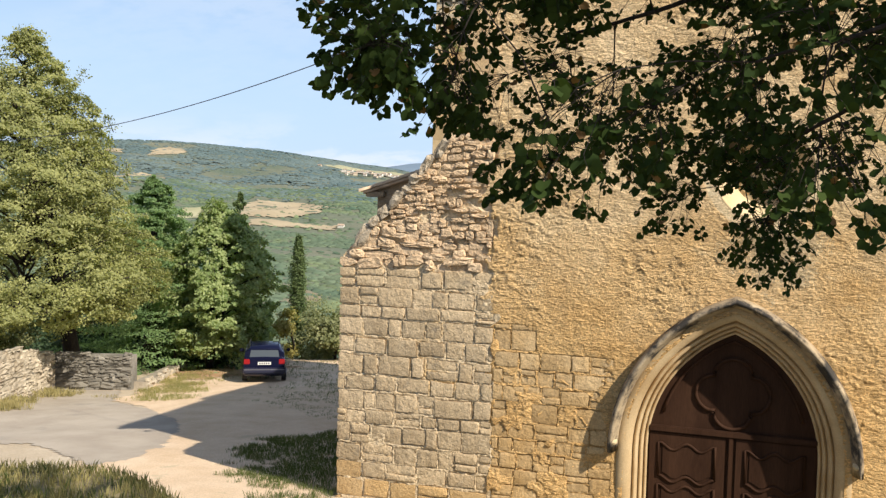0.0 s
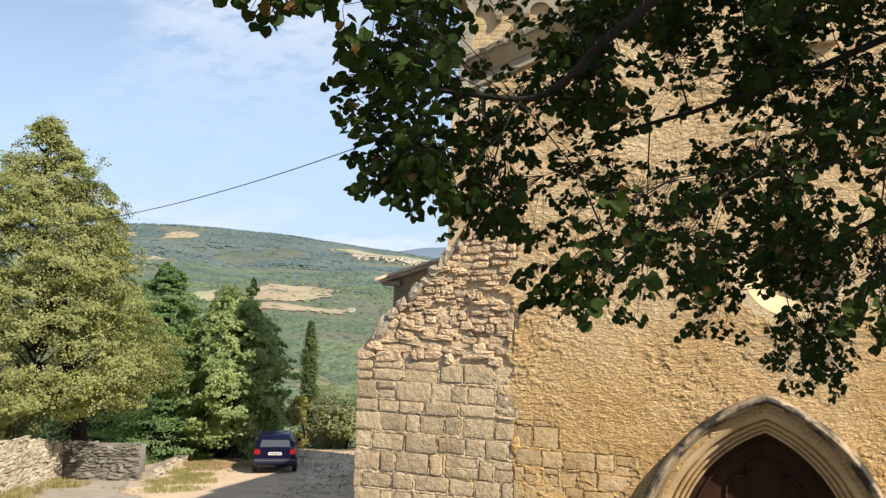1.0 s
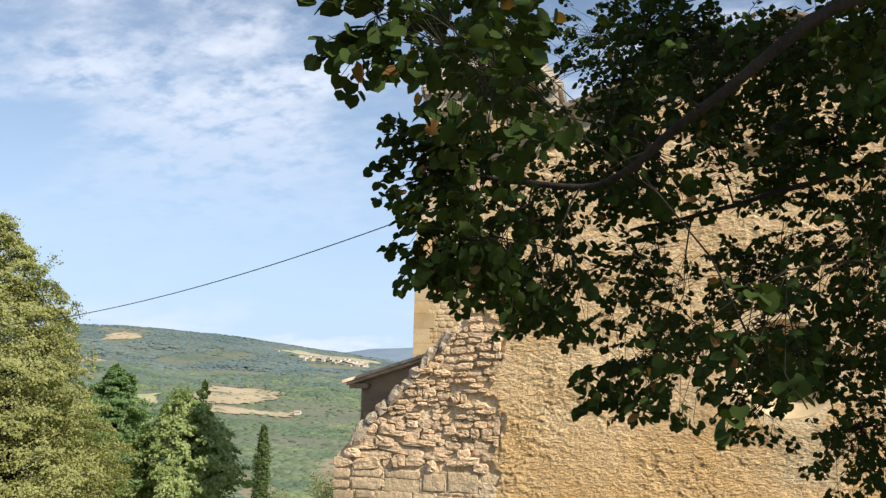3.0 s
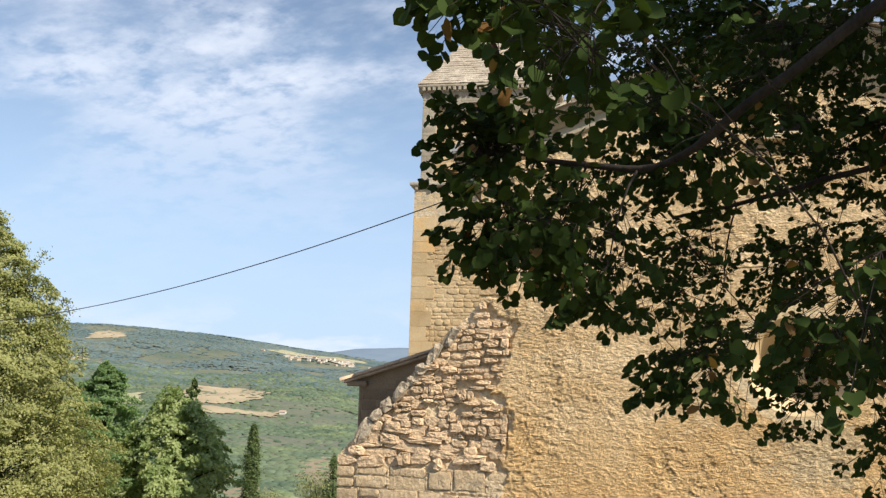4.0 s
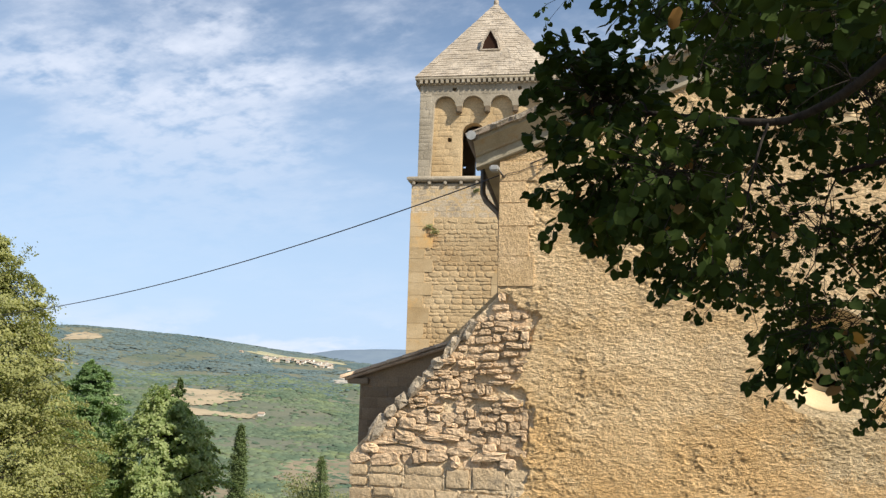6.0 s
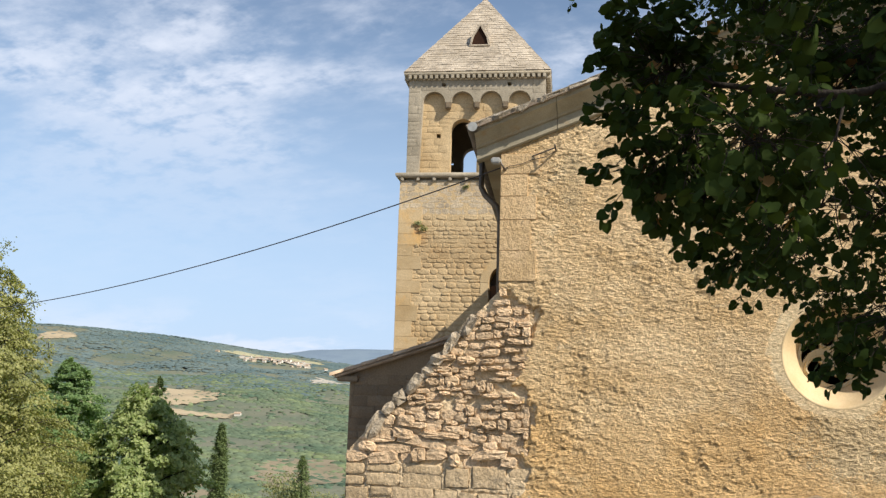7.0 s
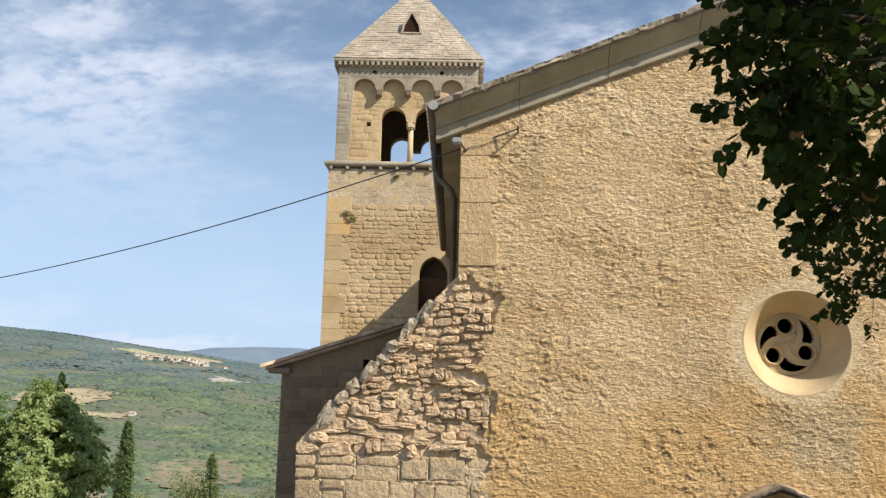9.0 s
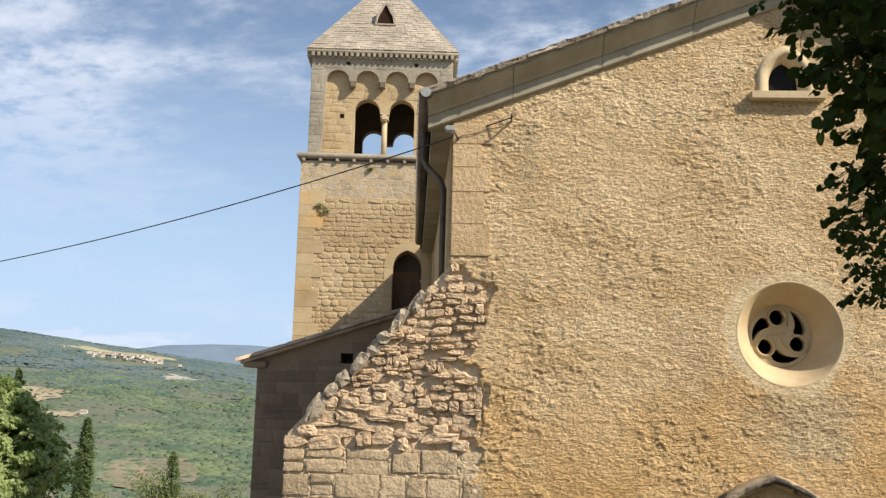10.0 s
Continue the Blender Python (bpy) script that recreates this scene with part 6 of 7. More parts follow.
conifer("cedar_tree", "dense dark green conifer", (-24.2, 33.9), 5.0, 4.5, CEDAR_LEAF, 41, 68000)
conifer("cedar_tree", "dense dark green conifer", (-25.6, 36.2), 2.6, 2.6, CEDAR_LEAF, 42, 20000)
conifer("cypress_tree", "slim upright dark green cypress", (-22.17, 43.8), 2.2, 0.46, CYPRESS_LEAF, 43, 22000, True)
conifer("conifer_tree", "tapering dark green conifer behind the broadleaf tree", (-25.2, 42.8), 4.45, 2.0, CYPRESS_LEAF, 44, 26000)
conifer("cypress_tree", "slim upright dark green cypress", (-20.4, 50.8), 0.3, 0.6, CYPRESS_LEAF, 45, 8000, True)


def blades(name, label, material, count, where, tall, seed):
    rg = random.Random(seed)
    verts, faces = [], []
    while len(faces) < count:
        p = where(rg)
        if p is None:
            continue
        x, y = p
        z = height(x, y)
        for _ in range(rg.randint(3, 7)):
            h, a = rg.uniform(*tall), rg.uniform(0, 6.28)
            bx, by = x + rg.gauss(0, 0.04), y + rg.gauss(0, 0.04)
            w = 0.0015 + 0.012 * h
            dx, dy = math.cos(a), math.sin(a)
            lean_ = rg.uniform(0.05, 0.5) * h
            o = len(verts)
            verts += [(bx - dy * w, by + dx * w, z - 0.02), (bx + dy * w, by - dx * w, z - 0.02), (bx + dx * lean_ * 0.4 + dy * w * 0.7, by + dy * lean_ * 0.4 - dx * w * 0.7, z + h * 0.6), (bx + dx * lean_, by + dy * lean_, z + h), (bx + dx * lean_ * 0.4 - dy * w * 0.7, by + dy * lean_ * 0.4 + dx * w * 0.7, z + h * 0.6)]
            faces.append((o, o + 1, o + 2, o + 3, o + 4))
    tagged(part(name, mesh_from(name, verts, faces), material), label, "grass", kind="stuff")


blades("bank_grass", "long dry grass on the bank", GRASS, 44000, lambda r: (r.uniform(-10, -1.2), r.uniform(3.6, 8.0)), (0.03, 0.10), 51)
blades("bank_grass", "greener grass on the bank", GRASS_GREEN, 15000, lambda r: (r.uniform(-10, -1.2), r.uniform(3.6, 8.2)), (0.03, 0.09), 52)


def in_poly(poly):
    xs, ys = [p[0] for p in poly], [p[1] for p in poly]

    def pick(r):
        x, y = r.uniform(min(xs), max(xs)), r.uniform(min(ys), max(ys))
        w = 0.9 * noise.noise((x * 0.9, y * 0.9, 6.0)) + 0.5 * noise.noise((x * 2.7, y * 2.7, 8.0)) + r.gauss(0, 0.12)
        return (x, y) if inside(x + w, y + w, poly) and noise.noise((x * 0.8, y * 0.8, 2.0)) > -0.35 else None
    return pick


blades("yard_grass", "green grass and weeds at the wall's foot", GRASS_GREEN, 30000, in_poly([(-6.3, 13.2), (-6.3, 21), (-8.5, 21), (-9.6, 19.5), (-10.6, 18.0), (-9.6, 16.9), (-8.8, 15.4), (-8.0, 14.2), (-7.0, 13.2)]), (0.03, 0.12), 53)
blades("verge_grass", "grass strip along the kerb", GRASS, 7000, in_poly([(-18.4, 23.6), (-19.4, 26.6), (-22.6, 33.5), (-20.6, 33.0), (-17.2, 26.0)]), (0.03, 0.12), 54)
blades("verge_grass", "dry yellow grass at the wall's foot", GRASS, 3500, in_poly([(-20.0, 19.4), (-22.2, 25.3), (-21.2, 25.0), (-19.0, 19.2)]), (0.06, 0.28), 55)
VERGE_LEAF = leafy("fresh_verge_grass", (0.20, 0.21, 0.075), (0.38, 0.36, 0.15), 0.3)
blades("verge_grass", "fresh green grass beside the kerb", VERGE_LEAF, 6000, in_poly([(-17.4, 23.6), (-18.9, 26.4), (-21.4, 31.5), (-19.9, 31.0), (-17.3, 26.8), (-16.2, 24.4)]), (0.04, 0.14), 58)
blades("yard_weeds", "weeds and dry grass in the yard", GRASS_GREEN, 5000, in_poly([(-16, 31.5), (-19.5, 30), (-22.8, 36), (-17, 40.5), (-11, 34), (-12.5, 26)]), (0.04, 0.14), 56)
blades("yard_weeds", "low weeds and leaf litter in the church's shade", GRASS_GREEN, 6000, in_poly([(-13.4, 24.5), (-15.6, 29.0), (-12.0, 31.5), (-8.8, 27.0), (-9.2, 22.0)]), (0.02, 0.08), 57)

# ---- the lime tree over the walk ----
lime = thing("lime_tree", "leafy lime tree with low spreading boughs", "tree", (3.6, 5.8, 2.5))
LR = random.Random(77)
wood = tube([(3.6, 5.8, 2.2), (3.5, 5.8, 4.2), (3.45, 5.7, 6.2), (3.5, 5.7, 8.5), (3.4, 5.6, 11)], [0.30, 0.24, 0.21, 0.16, 0.05], 14)
leaf_v, leaf_f, brown_v, brown_f = [], [], [], []
SHAPE = ((0, 0.0, 0), (0.40, -0.12, 0.06), (0.57, 0.25, 0.08), (0.44, 0.66, 0.05), (0, 0.98, -0.05), (-0.44, 0.66, 0.05), (-0.57, 0.25, 0.08), (-0.40, -0.12, 0.06), (0, 0.38, -0.05))
FANS = [(8, k, (k + 1) % 8) for k in range(8)]


def leaf(p, direction, size):
    """A heart-shaped lime leaf, hanging from p."""
    d = (direction + Vector((LR.gauss(0, 0.45), LR.gauss(0, 0.45), LR.uniform(-0.75, 0.05)))).normalized()
    n = (Vector((LR.gauss(0, 0.75), LR.gauss(0, 0.75), 0.8)) - d * 0.2).normalized()
    side = d.cross(n).normalized()
    n = side.cross(d)
    brown = LR.random() < 0.018
    vs, fs = (brown_v, brown_f) if brown else (leaf_v, leaf_f)
    o = len(vs)
    vs.extend(p + size * (side * a + d * b + n * c) for a, b, c in SHAPE)
    fs.extend((o + i, o + j, o + k) for i, j, k in FANS)


def twig(p, d, length, thick, depth=0):
    pts = [p.copy()]
    steps = max(3, int(length / 0.08))
    for k in range(steps):
        d = (d + Vector((LR.gauss(0, 0.10), LR.gauss(0, 0.10), LR.gauss(-0.035, 0.05)))).normalized()
        p = p + d * (length / steps)
        pts.append(p.copy())
        flip = 1 if k % 2 else -1
        side = d.cross(Vector((0, 0, 1))).normalized()
        for _ in range(4 if depth else 3):
            leaf(p + Vector((LR.gauss(0, 0.015), LR.gauss(0, 0.015), LR.gauss(0, 0.015))), d * 0.5 + side * flip * 0.9, LR.uniform(0.045, 0.082))
        if depth == 0 and k > 0 and LR.random() < 0.78:
            twig(p, (d * 0.7 + side * flip * 0.8 + Vector((0, 0, LR.uniform(-0.35, 0.15)))).normalized(), length * LR.uniform(0.28, 0.50), thick * 0.5, 1)
    leaf(p, d, 0.08)
    tube(pts, [thick * (1 - 0.75 * k / len(pts)) for k in range(len(pts))], 4, wood)


def bough(points, thick, spacing, reach, drop=-0.12, start=0.15, fan=1.0):
    """A bough along a smooth line through points, with leafy twigs to both sides."""
    pts = [Vector(p) for p in points]
    fine = []
    for i in range(len(pts) - 1):
        p0, p1, p2, p3 = pts[max(0, i - 1)], pts[i], pts[i + 1], pts[min(len(pts) - 1, i + 2)]
        n = max(2, int((p2 - p1).length / 0.10))
        for k in range(n):
            t = k / n
            fine.append(0.5 * (2 * p1 + (p2 - p0) * t + (2 * p0 - 5 * p1 + 4 * p2 - p3) * t * t + (3 * p1 - p0 - 3 * p2 + p3) * t * t * t))
    fine.append(pts[-1])
    fine = [p + Vector((0, 0, 0.03 * noise.noise(p * 2.0))) for p in fine]
    m = len(fine)
    tube(fine, [thick * (1 - 0.85 * k / m) for k in range(m)], 8, wood)
    walked, nxt, flip = 0.0, 0.0, 1
    total = sum((b - a).length for a, b in zip(fine, fine[1:]))
    for a, b in zip(fine, fine[1:]):
        walked += (b - a).length
        if walked / total < start or walked < nxt:
            continue
        nxt = walked + spacing * LR.uniform(0.7, 1.3)
        d = (b - a).normalized()
        side = d.cross(Vector((0, 0, 1))).normalized()
        flip = -flip
        q = 1 - 0.55 * (walked / total)
        out = (d * LR.uniform(0.5, 1.0) + side * flip * LR.uniform(0.6, 1.1) * fan + Vector((0, 0, LR.gauss(drop, 0.22)))).normalized()
        twig(a, out, reach * q * LR.uniform(0.75, 1.2), thick * 0.22, 0)
    twig(fine[-1], (fine[-1] - fine[-3]).normalized(), reach * 0.5, thick * 0.2, 0)


NODES = []  # wood to which new shoots join: place and thickness


def limb(points, thick):
    """A bare bough through points."""
    pts = [Vector(p) for p in points]
    fine = []
    for i in range(len(pts) - 1):
        p0, p1, p2, p3 = pts[max(0, i - 1)], pts[i], pts[i + 1], pts[min(len(pts) - 1, i + 2)]
        for k in range(8):
            t = k / 8
            fine.append(0.5 * (2 * p1 + (p2 - p0) * t + (2 * p0 - 5 * p1 + 4 * p2 - p3) * t * t + (3 * p1 - p0 - 3 * p2 + p3) * t * t * t))
    fine.append(pts[-1])
    fine = [p + Vector((0, 0, 0.04 * noise.noise(p * 2.5))) for p in fine]
    radii = [thick * (1 - 0.75 * k / len(fine)) for k in range(len(fine))]
    tube(fine, radii, 8, wood)
    NODES.extend(zip(fine, radii))


def clump(x, y, z, r, leaves):
    """A clump of leafy sprays on a shoot from the nearest wood."""
    c = Vector((x, y, z))
    root, thick = min(NODES, key=lambda n: (n[0] - c).length + 0.6 * max(0.0, c.x - n[0].x) + 0.25 * max(0.0, c.z - n[0].z))
    thick = max(0.004, min(0.007, thick * 0.5))
    arm = c - root
    mid = root + arm * 0.5 + Vector((LR.gauss(0, 0.16) * arm.length, LR.gauss(0, 0.16) * arm.length, 0.14 * arm.length))
    steps = [root.lerp(mid, q).lerp(mid.lerp(c, q), q) for q in (0, 0.25, 0.5, 0.75, 1.0)]
    radii = [thick * (1 - 0.13 * k) for k in range(5)]
    tube(steps, radii, 5, wood)
    NODES.extend(list(zip(steps, radii))[2:])
    way_out = arm.normalized() if arm.length > 0.05 else Vector((-1, 0, 0))
    made = 0
    small = 0.80 if y > 5.5 else 1.0  # the outer boughs carry smaller leaves, and more of them
    leaves = leaves / small
    while made < leaves:
        g = Vector((LR.uniform(-1, 1), LR.uniform(-1, 1), LR.uniform(-1, 1))) * 1.35 * r
        length = LR.uniform(0.08, 0.16)
        d = (way_out * 0.7 + g * (0.5 / r) + Vector((LR.gauss(0, 0.35), LR.gauss(0, 0.35), LR.gauss(-0.25, 0.25)))).normalized()
        p = c + g - d * length * 0.5
        near = LR.choice(steps[2:])
        pts = [near, near.lerp(p, 0.55) + Vector((0, 0, 0.02)), p]
        n = max(4, int(length / 0.020))
        for k in range(n):
            d = (d + Vector((LR.gauss(0, 0.09), LR.gauss(0, 0.09), LR.gauss(-0.04, 0.05)))).normalized()
            p = p + d * (length / n)
            pts.append(p.copy())
            side = d.cross(Vector((0, 0, 1))).normalized() * (1 if k % 2 else -1)
            leaf(p + side * 0.02, d * 0.6 + side * 0.9, small * LR.uniform(0.040, 0.066))
            made += 1
        leaf(p, d, 0.05)
        made += 1
        tube(pts, [0.0022 - 0.001 * k / len(pts) for k in range(len(pts))], 3, wood)


# the boughs seen from below
limb([(3.4, 5.6, 7.2), (1.7, 4.9, 6.9), (0.6, 4.4, 6.3), (-0.23, 4.26, 5.95), (-0.76, 4.44, 5.62), (-1.28, 4.82, 5.37), (-1.87, 4.93, 5.47)], 0.048)
limb([(3.4, 5.7, 6.4), (1.8, 5.9, 6.3), (0.6, 6.0, 5.9), (-0.3, 6.2, 5.6), (-1.2, 6.3, 5.4)], 0.038)
limb([(3.4, 5.8, 5.4), (1.8, 6.4, 5.4), (0.7, 7.0, 4.9), (0.0, 7.3, 4.4)], 0.032)
limb([(3.4, 5.7, 8.0), (1.4, 6.8, 7.9), (0.0, 7.4, 7.2), (-1.3, 7.2, 6.9)], 0.036)
limb([(3.4, 5.6, 5.8), (1.8, 5.0, 5.6), (0.9, 4.7, 5.2), (0.1, 4.4, 4.9)], 0.024)
clump(1.10, 6.44, 5.35, 0.19, 494)
clump(1.03, 6.92, 4.94, 0.19, 29)
clump(0.96, 5.70, 5.18, 0.19, 254)
clump(0.96, 7.14, 5.39, 0.20, 22)
clump(0.99, 5.86, 5.84, 0.19, 643)
clump(0.92, 6.96, 4.59, 0.20, 33)
clump(0.89, 5.99, 6.42, 0.19, 643)
clump(0.77, 7.96, 4.73, 0.20, 314)
clump(0.69, 5.50, 5.14, 0.16, 186)
clump(0.65, 7.92, 6.06, 0.20, 21)
clump(0.70, 7.14, 6.61, 0.19, 315)
clump(0.53, 5.01, 4.80, 0.19, 19)
clump(0.52, 6.26, 6.02, 0.18, 100)
clump(0.54, 6.85, 6.65, 0.20, 180)
clump(0.49, 8.06, 7.17, 0.20, 19)
clump(0.42, 4.46, 4.37, 0.20, 149)
clump(0.40, 4.14, 4.94, 0.20, 160)
clump(0.40, 6.80, 5.61, 0.19, 99)
clump(0.32, 7.40, 3.93, 0.19, 157)
clump(0.31, 8.12, 3.93, 0.19, 60)
clump(0.31, 6.26, 4.10, 0.20, 19)
clump(0.26, 6.22, 5.36, 0.15, 107)
clump(0.29, 4.80, 5.41, 0.20, 35)
clump(0.35, 5.64, 5.52, 0.17, 241)
clump(0.34, 7.55, 5.59, 0.20, 220)
clump(0.26, 5.35, 6.12, 0.17, 154)
clump(0.34, 5.81, 6.48, 0.16, 329)
clump(0.25, 6.90, 4.13, 0.20, 251)
clump(0.23, 7.40, 4.61, 0.20, 136)
clump(0.15, 6.31, 6.55, 0.17, 58)
clump(0.20, 7.46, 7.06, 0.20, 136)
clump(0.11, 5.82, 4.82, 0.18, 248)
clump(-0.02, 6.53, 5.08, 0.17, 114)
clump(-0.03, 4.05, 5.64, 0.20, 28)
clump(0.04, 6.05, 5.89, 0.16, 284)
clump(0.04, 4.66, 5.98, 0.20, 249)
clump(-0.06, 8.11, 4.71, 0.20, 272)
clump(-0.06, 5.09, 5.02, 0.19, 69)
clump(-0.11, 8.08, 5.54, 0.19, 175)
clump(-0.07, 7.23, 5.90, 0.16, 156)
clump(-0.08, 6.68, 5.92, 0.16, 177)
clump(-0.12, 8.10, 6.10, 0.17, 350)
clump(-0.08, 7.50, 6.39, 0.19, 36)
clump(-0.07, 8.14, 6.65, 0.17, 283)
clump(-0.19, 7.02, 5.32, 0.20, 21)
clump(-0.17, 5.34, 5.71, 0.17, 66)
clump(-0.19, 6.68, 6.50, 0.17, 176)
clump(-0.15, 6.99, 6.83, 0.18, 272)
clump(-0.28, 5.48, 6.32, 0.16, 36)
clump(-0.33, 6.05, 6.46, 0.15, 234)
clump(-0.41, 6.86, 4.26, 0.18, 189)
clump(-0.41, 7.53, 5.25, 0.19, 334)
clump(-0.45, 8.06, 7.36, 0.20, 170)
clump(-0.51, 4.74, 4.62, 0.20, 191)
clump(-0.47, 5.50, 4.83, 0.19, 39)
clump(-0.52, 7.60, 5.98, 0.18, 23)
clump(-0.65, 3.29, 4.53, 0.20, 21)
clump(-0.64, 6.54, 6.82, 0.15, 23)
clump(-0.63, 7.41, 7.05, 0.19, 219)
clump(-0.72, 8.21, 4.81, 0.17, 146)
clump(-0.72, 6.96, 5.88, 0.17, 60)
clump(-0.66, 6.14, 5.97, 0.17, 200)
clump(-0.71, 5.49, 6.07, 0.16, 102)
clump(-0.67, 4.91, 6.10, 0.19, 84)
clump(-0.73, 6.51, 6.33, 0.15, 264)
clump(-0.69, 8.00, 6.61, 0.20, 41)
clump(-0.81, 4.13, 4.63, 0.20, 13)
clump(-0.82, 4.26, 5.63, 0.20, 23)
clump(-0.75, 7.11, 6.47, 0.18, 227)
clump(-0.87, 6.79, 5.03, 0.18, 41)
clump(-0.87, 5.91, 6.55, 0.16, 357)
clump(-1.00, 5.71, 4.43, 0.20, 99)
clump(-1.01, 7.35, 4.70, 0.19, 102)
clump(-1.05, 7.64, 5.19, 0.18, 118)
clump(-0.99, 6.36, 5.54, 0.16, 12)
clump(-0.97, 5.04, 5.58, 0.20, 130)
clump(-1.12, 5.55, 5.11, 0.16, 199)
clump(-1.10, 6.80, 7.03, 0.19, 513)
clump(-1.09, 8.14, 7.27, 0.18, 386)
clump(-1.16, 5.17, 4.48, 0.18, 186)
clump(-1.22, 5.67, 5.66, 0.17, 390)
clump(-1.20, 6.26, 6.76, 0.17, 20)
clump(-1.31, 6.97, 5.04, 0.16, 108)
clump(-1.31, 6.74, 5.75, 0.17, 128)
clump(-1.32, 6.09, 6.06, 0.17, 190)
clump(-1.32, 6.75, 6.28, 0.18, 150)
clump(-1.31, 7.39, 6.75, 0.19, 343)
clump(-1.33, 7.64, 7.26, 0.19, 54)
clump(-1.35, 6.39, 4.76, 0.20, 23)
clump(-1.40, 2.94, 5.25, 0.16, 104)
clump(-1.49, 4.73, 4.88, 0.20, 106)
clump(-1.57, 3.57, 5.47, 0.19, 146)
clump(-1.63, 8.09, 7.48, 0.20, 293)
clump(-1.66, 5.65, 4.91, 0.17, 264)
clump(-1.67, 5.17, 5.19, 0.17, 120)
clump(-1.68, 6.02, 5.61, 0.18, 190)
clump(-1.74, 4.21, 5.90, 0.20, 159)
clump(-1.83, 4.29, 5.02, 0.20, 243)
clump(-1.75, 2.82, 5.48, 0.11, 219)
clump(-1.82, 4.88, 6.27, 0.20, 220)
clump(-1.82, 3.24, 5.82, 0.17, 71)
clump(-1.86, 6.30, 6.27, 0.17, 15)
clump(-1.92, 6.94, 6.77, 0.20, 73)
clump(-2.03, 4.86, 5.07, 0.14, 330)
clump(-2.02, 5.31, 5.62, 0.19, 190)
clump(-2.11, 4.74, 5.45, 0.17, 400)
clump(-2.43, 7.43, 7.37, 0.20, 152)
clump(-1.64, 3.60, 5.94, 0.14, 120)
clump(-0.05, 6.50, 4.58, 0.13, 114)
clump(-0.42, 6.50, 4.60, 0.12, 96)
clump(0.20, 6.50, 4.58, 0.13, 114)
# sprays at the free edge
for x, y, z, r, leaves in ((-2.17, 4.95, 5.00, 0.12, 50), (-1.91, 4.86, 4.90, 0.13, 55), (-2.25, 4.86, 5.20, 0.10, 36), (-2.14, 4.75, 5.68, 0.12, 40), (-2.20, 4.82, 5.45, 0.10, 36),
                           (-1.82, 4.58, 5.78, 0.13, 45), (-1.70, 4.03, 5.62, 0.12, 40), (-1.66, 4.53, 4.98, 0.12, 50), (-1.62, 5.20, 4.82, 0.12, 50), (-1.08, 5.63, 4.58, 0.13, 60)):
    clump(x, y, z, r, leaves)

# the crown above, which keeps the low boughs in shade
for k in range(34):
    a = 2 * math.pi * k / 34 + LR.uniform(-0.1, 0.1)
    far_ = LR.uniform(3.0, 5.4)
    if math.sin(a) * far_ > 1.2:
        far_ = 1.2 / math.sin(a)
    z0 = LR.uniform(7.2, 8.9)
    c, s_ = math.cos(a), math.sin(a)
    bough([(3.45, 5.7, z0), (3.45 + c * far_ * 0.4, 5.7 + s_ * far_ * 0.4, z0 + 0.7), (3.45 + c * far_ * 0.75, 5.7 + s_ * far_ * 0.75, z0 + 0.6), (3.45 + c * far_, 5.7 + s_ * far_, z0 + 0.1)], 0.05, 0.12, 1.1, -0.02)

for k in range(16):  # and the lower crown on the sunny side
    a = radians(-115 + 165 * k / 15) + LR.uniform(-0.1, 0.1)
    far_, z0 = LR.uniform(2.4, 4.2), LR.uniform(5.3, 7.0)
    c, s_ = math.cos(a), math.sin(a)
    bough([(3.45, 5.7, z0), (3.45 + c * far_ * 0.5, 5.7 + s_ * far_ * 0.5, z0 + 0.4), (3.45 + c * far_, 5.7 + s_ * far_, z0 - 0.1)], 0.05, 0.12, 1.0, -0.05)

part("trunk", wood, BARK, lime, "grey-brown trunk and boughs")
part("leaves", mesh_from("leaves", leaf_v, leaf_f, True), LIME_LEAF, lime, "dark green heart-shaped leaves")
part("withered_leaves", mesh_from("withered_leaves", brown_v, brown_f, True), LIME_BROWN, lime)

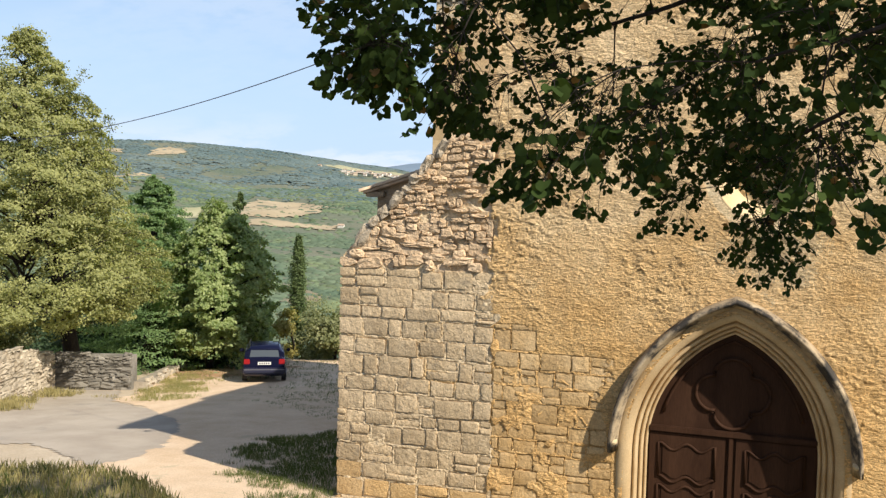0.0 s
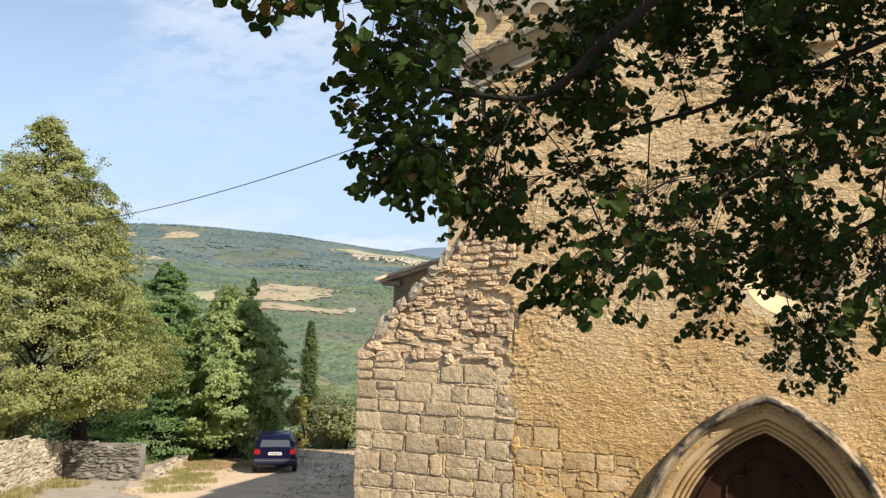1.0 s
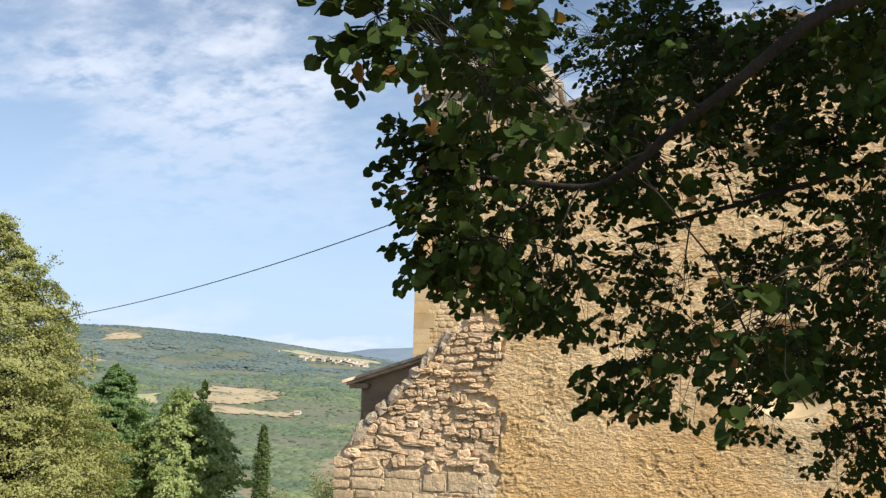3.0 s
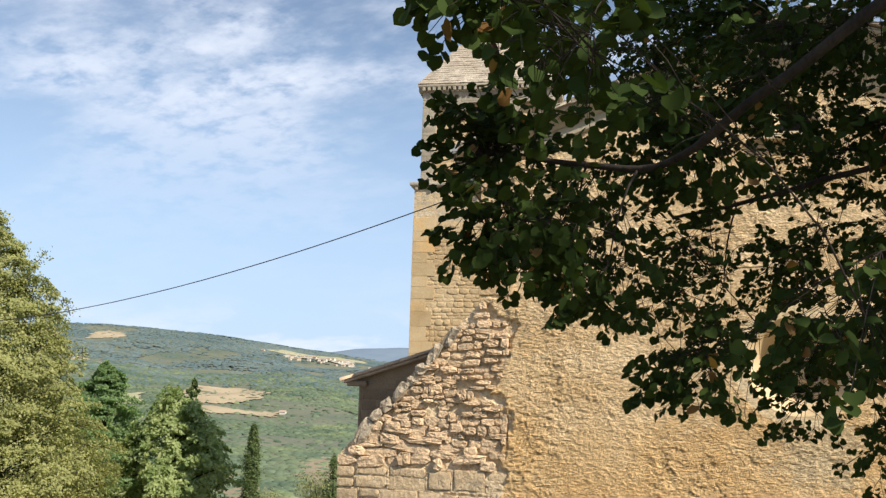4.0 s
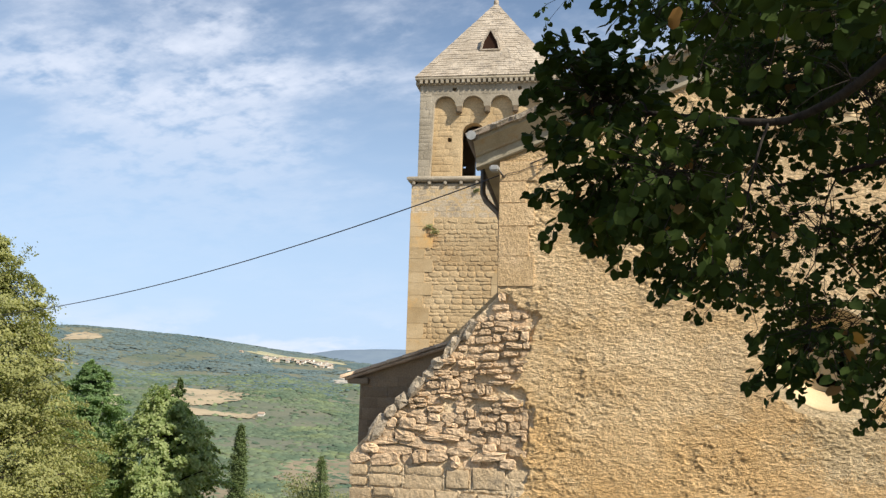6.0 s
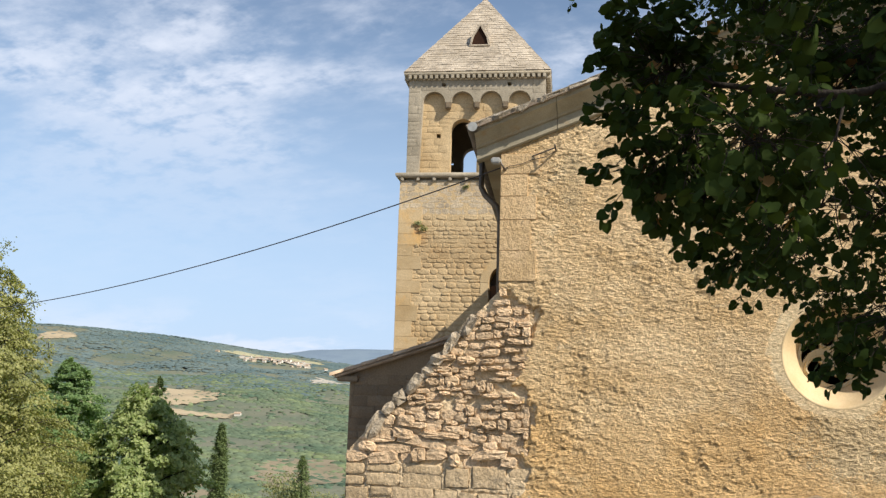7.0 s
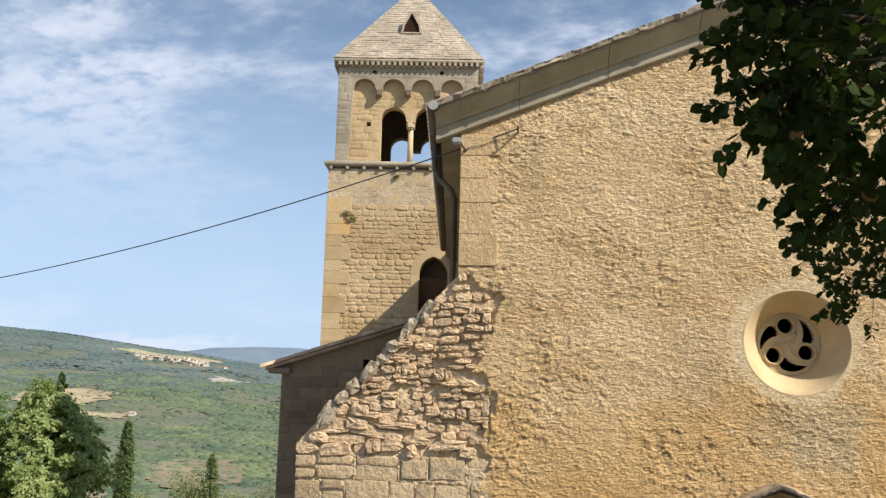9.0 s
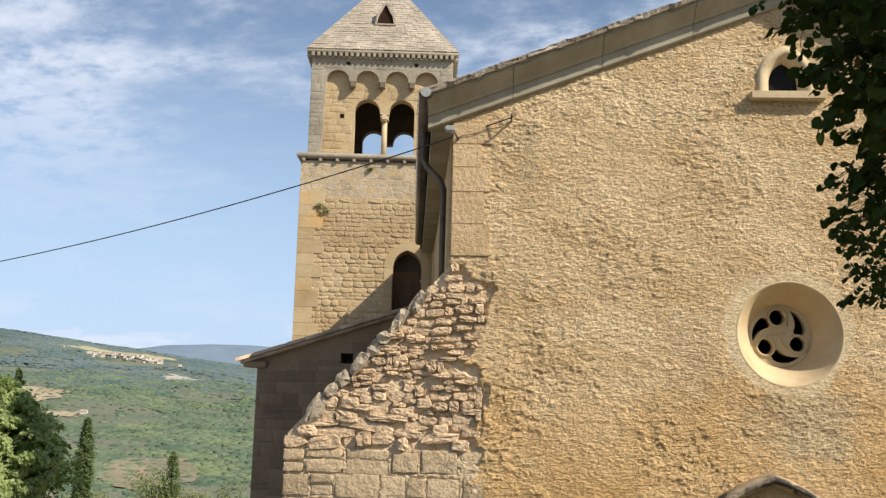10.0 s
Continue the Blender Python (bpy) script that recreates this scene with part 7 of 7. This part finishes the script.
# ---- stones of the front, laid last ----
rng = random.Random(3)
ASHLAR = [stone_mesh("ashlar", rng, 0.055, 0.035, 5, 4) for _ in range(22)]
WARM_ASHLAR = [stone_mesh("warm_ashlar", rng, 0.05, 0.03, 5, 4) for _ in range(12)]
cap_rng = random.Random(23)
CAPS = [rubble_mesh("cap", cap_rng, 9, 0.10) for _ in range(16)]
RUBBLE = [rubble_mesh("rubble", rng) for _ in range(30)]
LOWEST = [b for b in LOW if b[1] < -0.45 + 0.5 * noise.noise((b[0] * 0.9, 0.0, 4.0))]
lay([b for b in LOWEST if b[0] < CORNER], WARM_ASHLAR, OCHRE_STONE, core, "block", rng, FACE, (-0.006, 0.018), 0.026, 1.6)
lay([b for b in LOWEST if b[0] >= CORNER], WARM_ASHLAR, OCHRE_STONE, facade, "block", rng, FACE, (-0.006, 0.018), 0.026, 1.6)
LOW = [b for b in LOW if b not in LOWEST]
lay([b for b in LOW if b[0] < CORNER], ASHLAR, GREY_STONE, core, "block", rng, FACE, (-0.006, 0.018), 0.026, 1.6)
lay([b for b in LOW if b[0] >= CORNER], ASHLAR, GREY_STONE, facade, "block", rng, FACE, (-0.006, 0.018), 0.026, 1.6)
lay(MID, WARM_ASHLAR, OCHRE_STONE, facade, "block", rng, FACE, (-0.010, 0.012), 0.020, 1.4)
lay([b for b in HIGH if b[0] < CORNER], RUBBLE, RUBBLE_STONE, core, "rubble_stone", rng, FACE, (-0.022, 0.060), 0.004, 7)
lay([b for b in HIGH if b[0] >= CORNER and bare(b[0], b[1]) > 0.4], RUBBLE, RUBBLE_STONE, facade, "rubble_stone", rng, FACE, (-0.022, 0.060), 0.004, 7)
# ragged capping stones up the rake
s = -5.98
while s < CORNER - 0.36:
    w = cap_rng.uniform(0.13, 0.27)
    for yy in (FACE - 0.03, FACE + 0.22):
        m = pose(s + w / 2, yy + cap_rng.uniform(-0.03, 0.03), crest(s + w / 2) - 0.12 + cap_rng.uniform(-0.03, 0.03), cap_rng.uniform(-6, 6), -44 + cap_rng.uniform(-16, 16), cap_rng.uniform(-8, 8))
        m = m @ Matrix.Diagonal((w * cap_rng.uniform(1.40, 1.75), 0.24, cap_rng.uniform(0.15, 0.24), 1)) @ Matrix.Translation((0, 0.92, 0))
        part("capping_stone", cap_rng.choice(CAPS), LICHEN_STONE, core, at=m)
    s += w
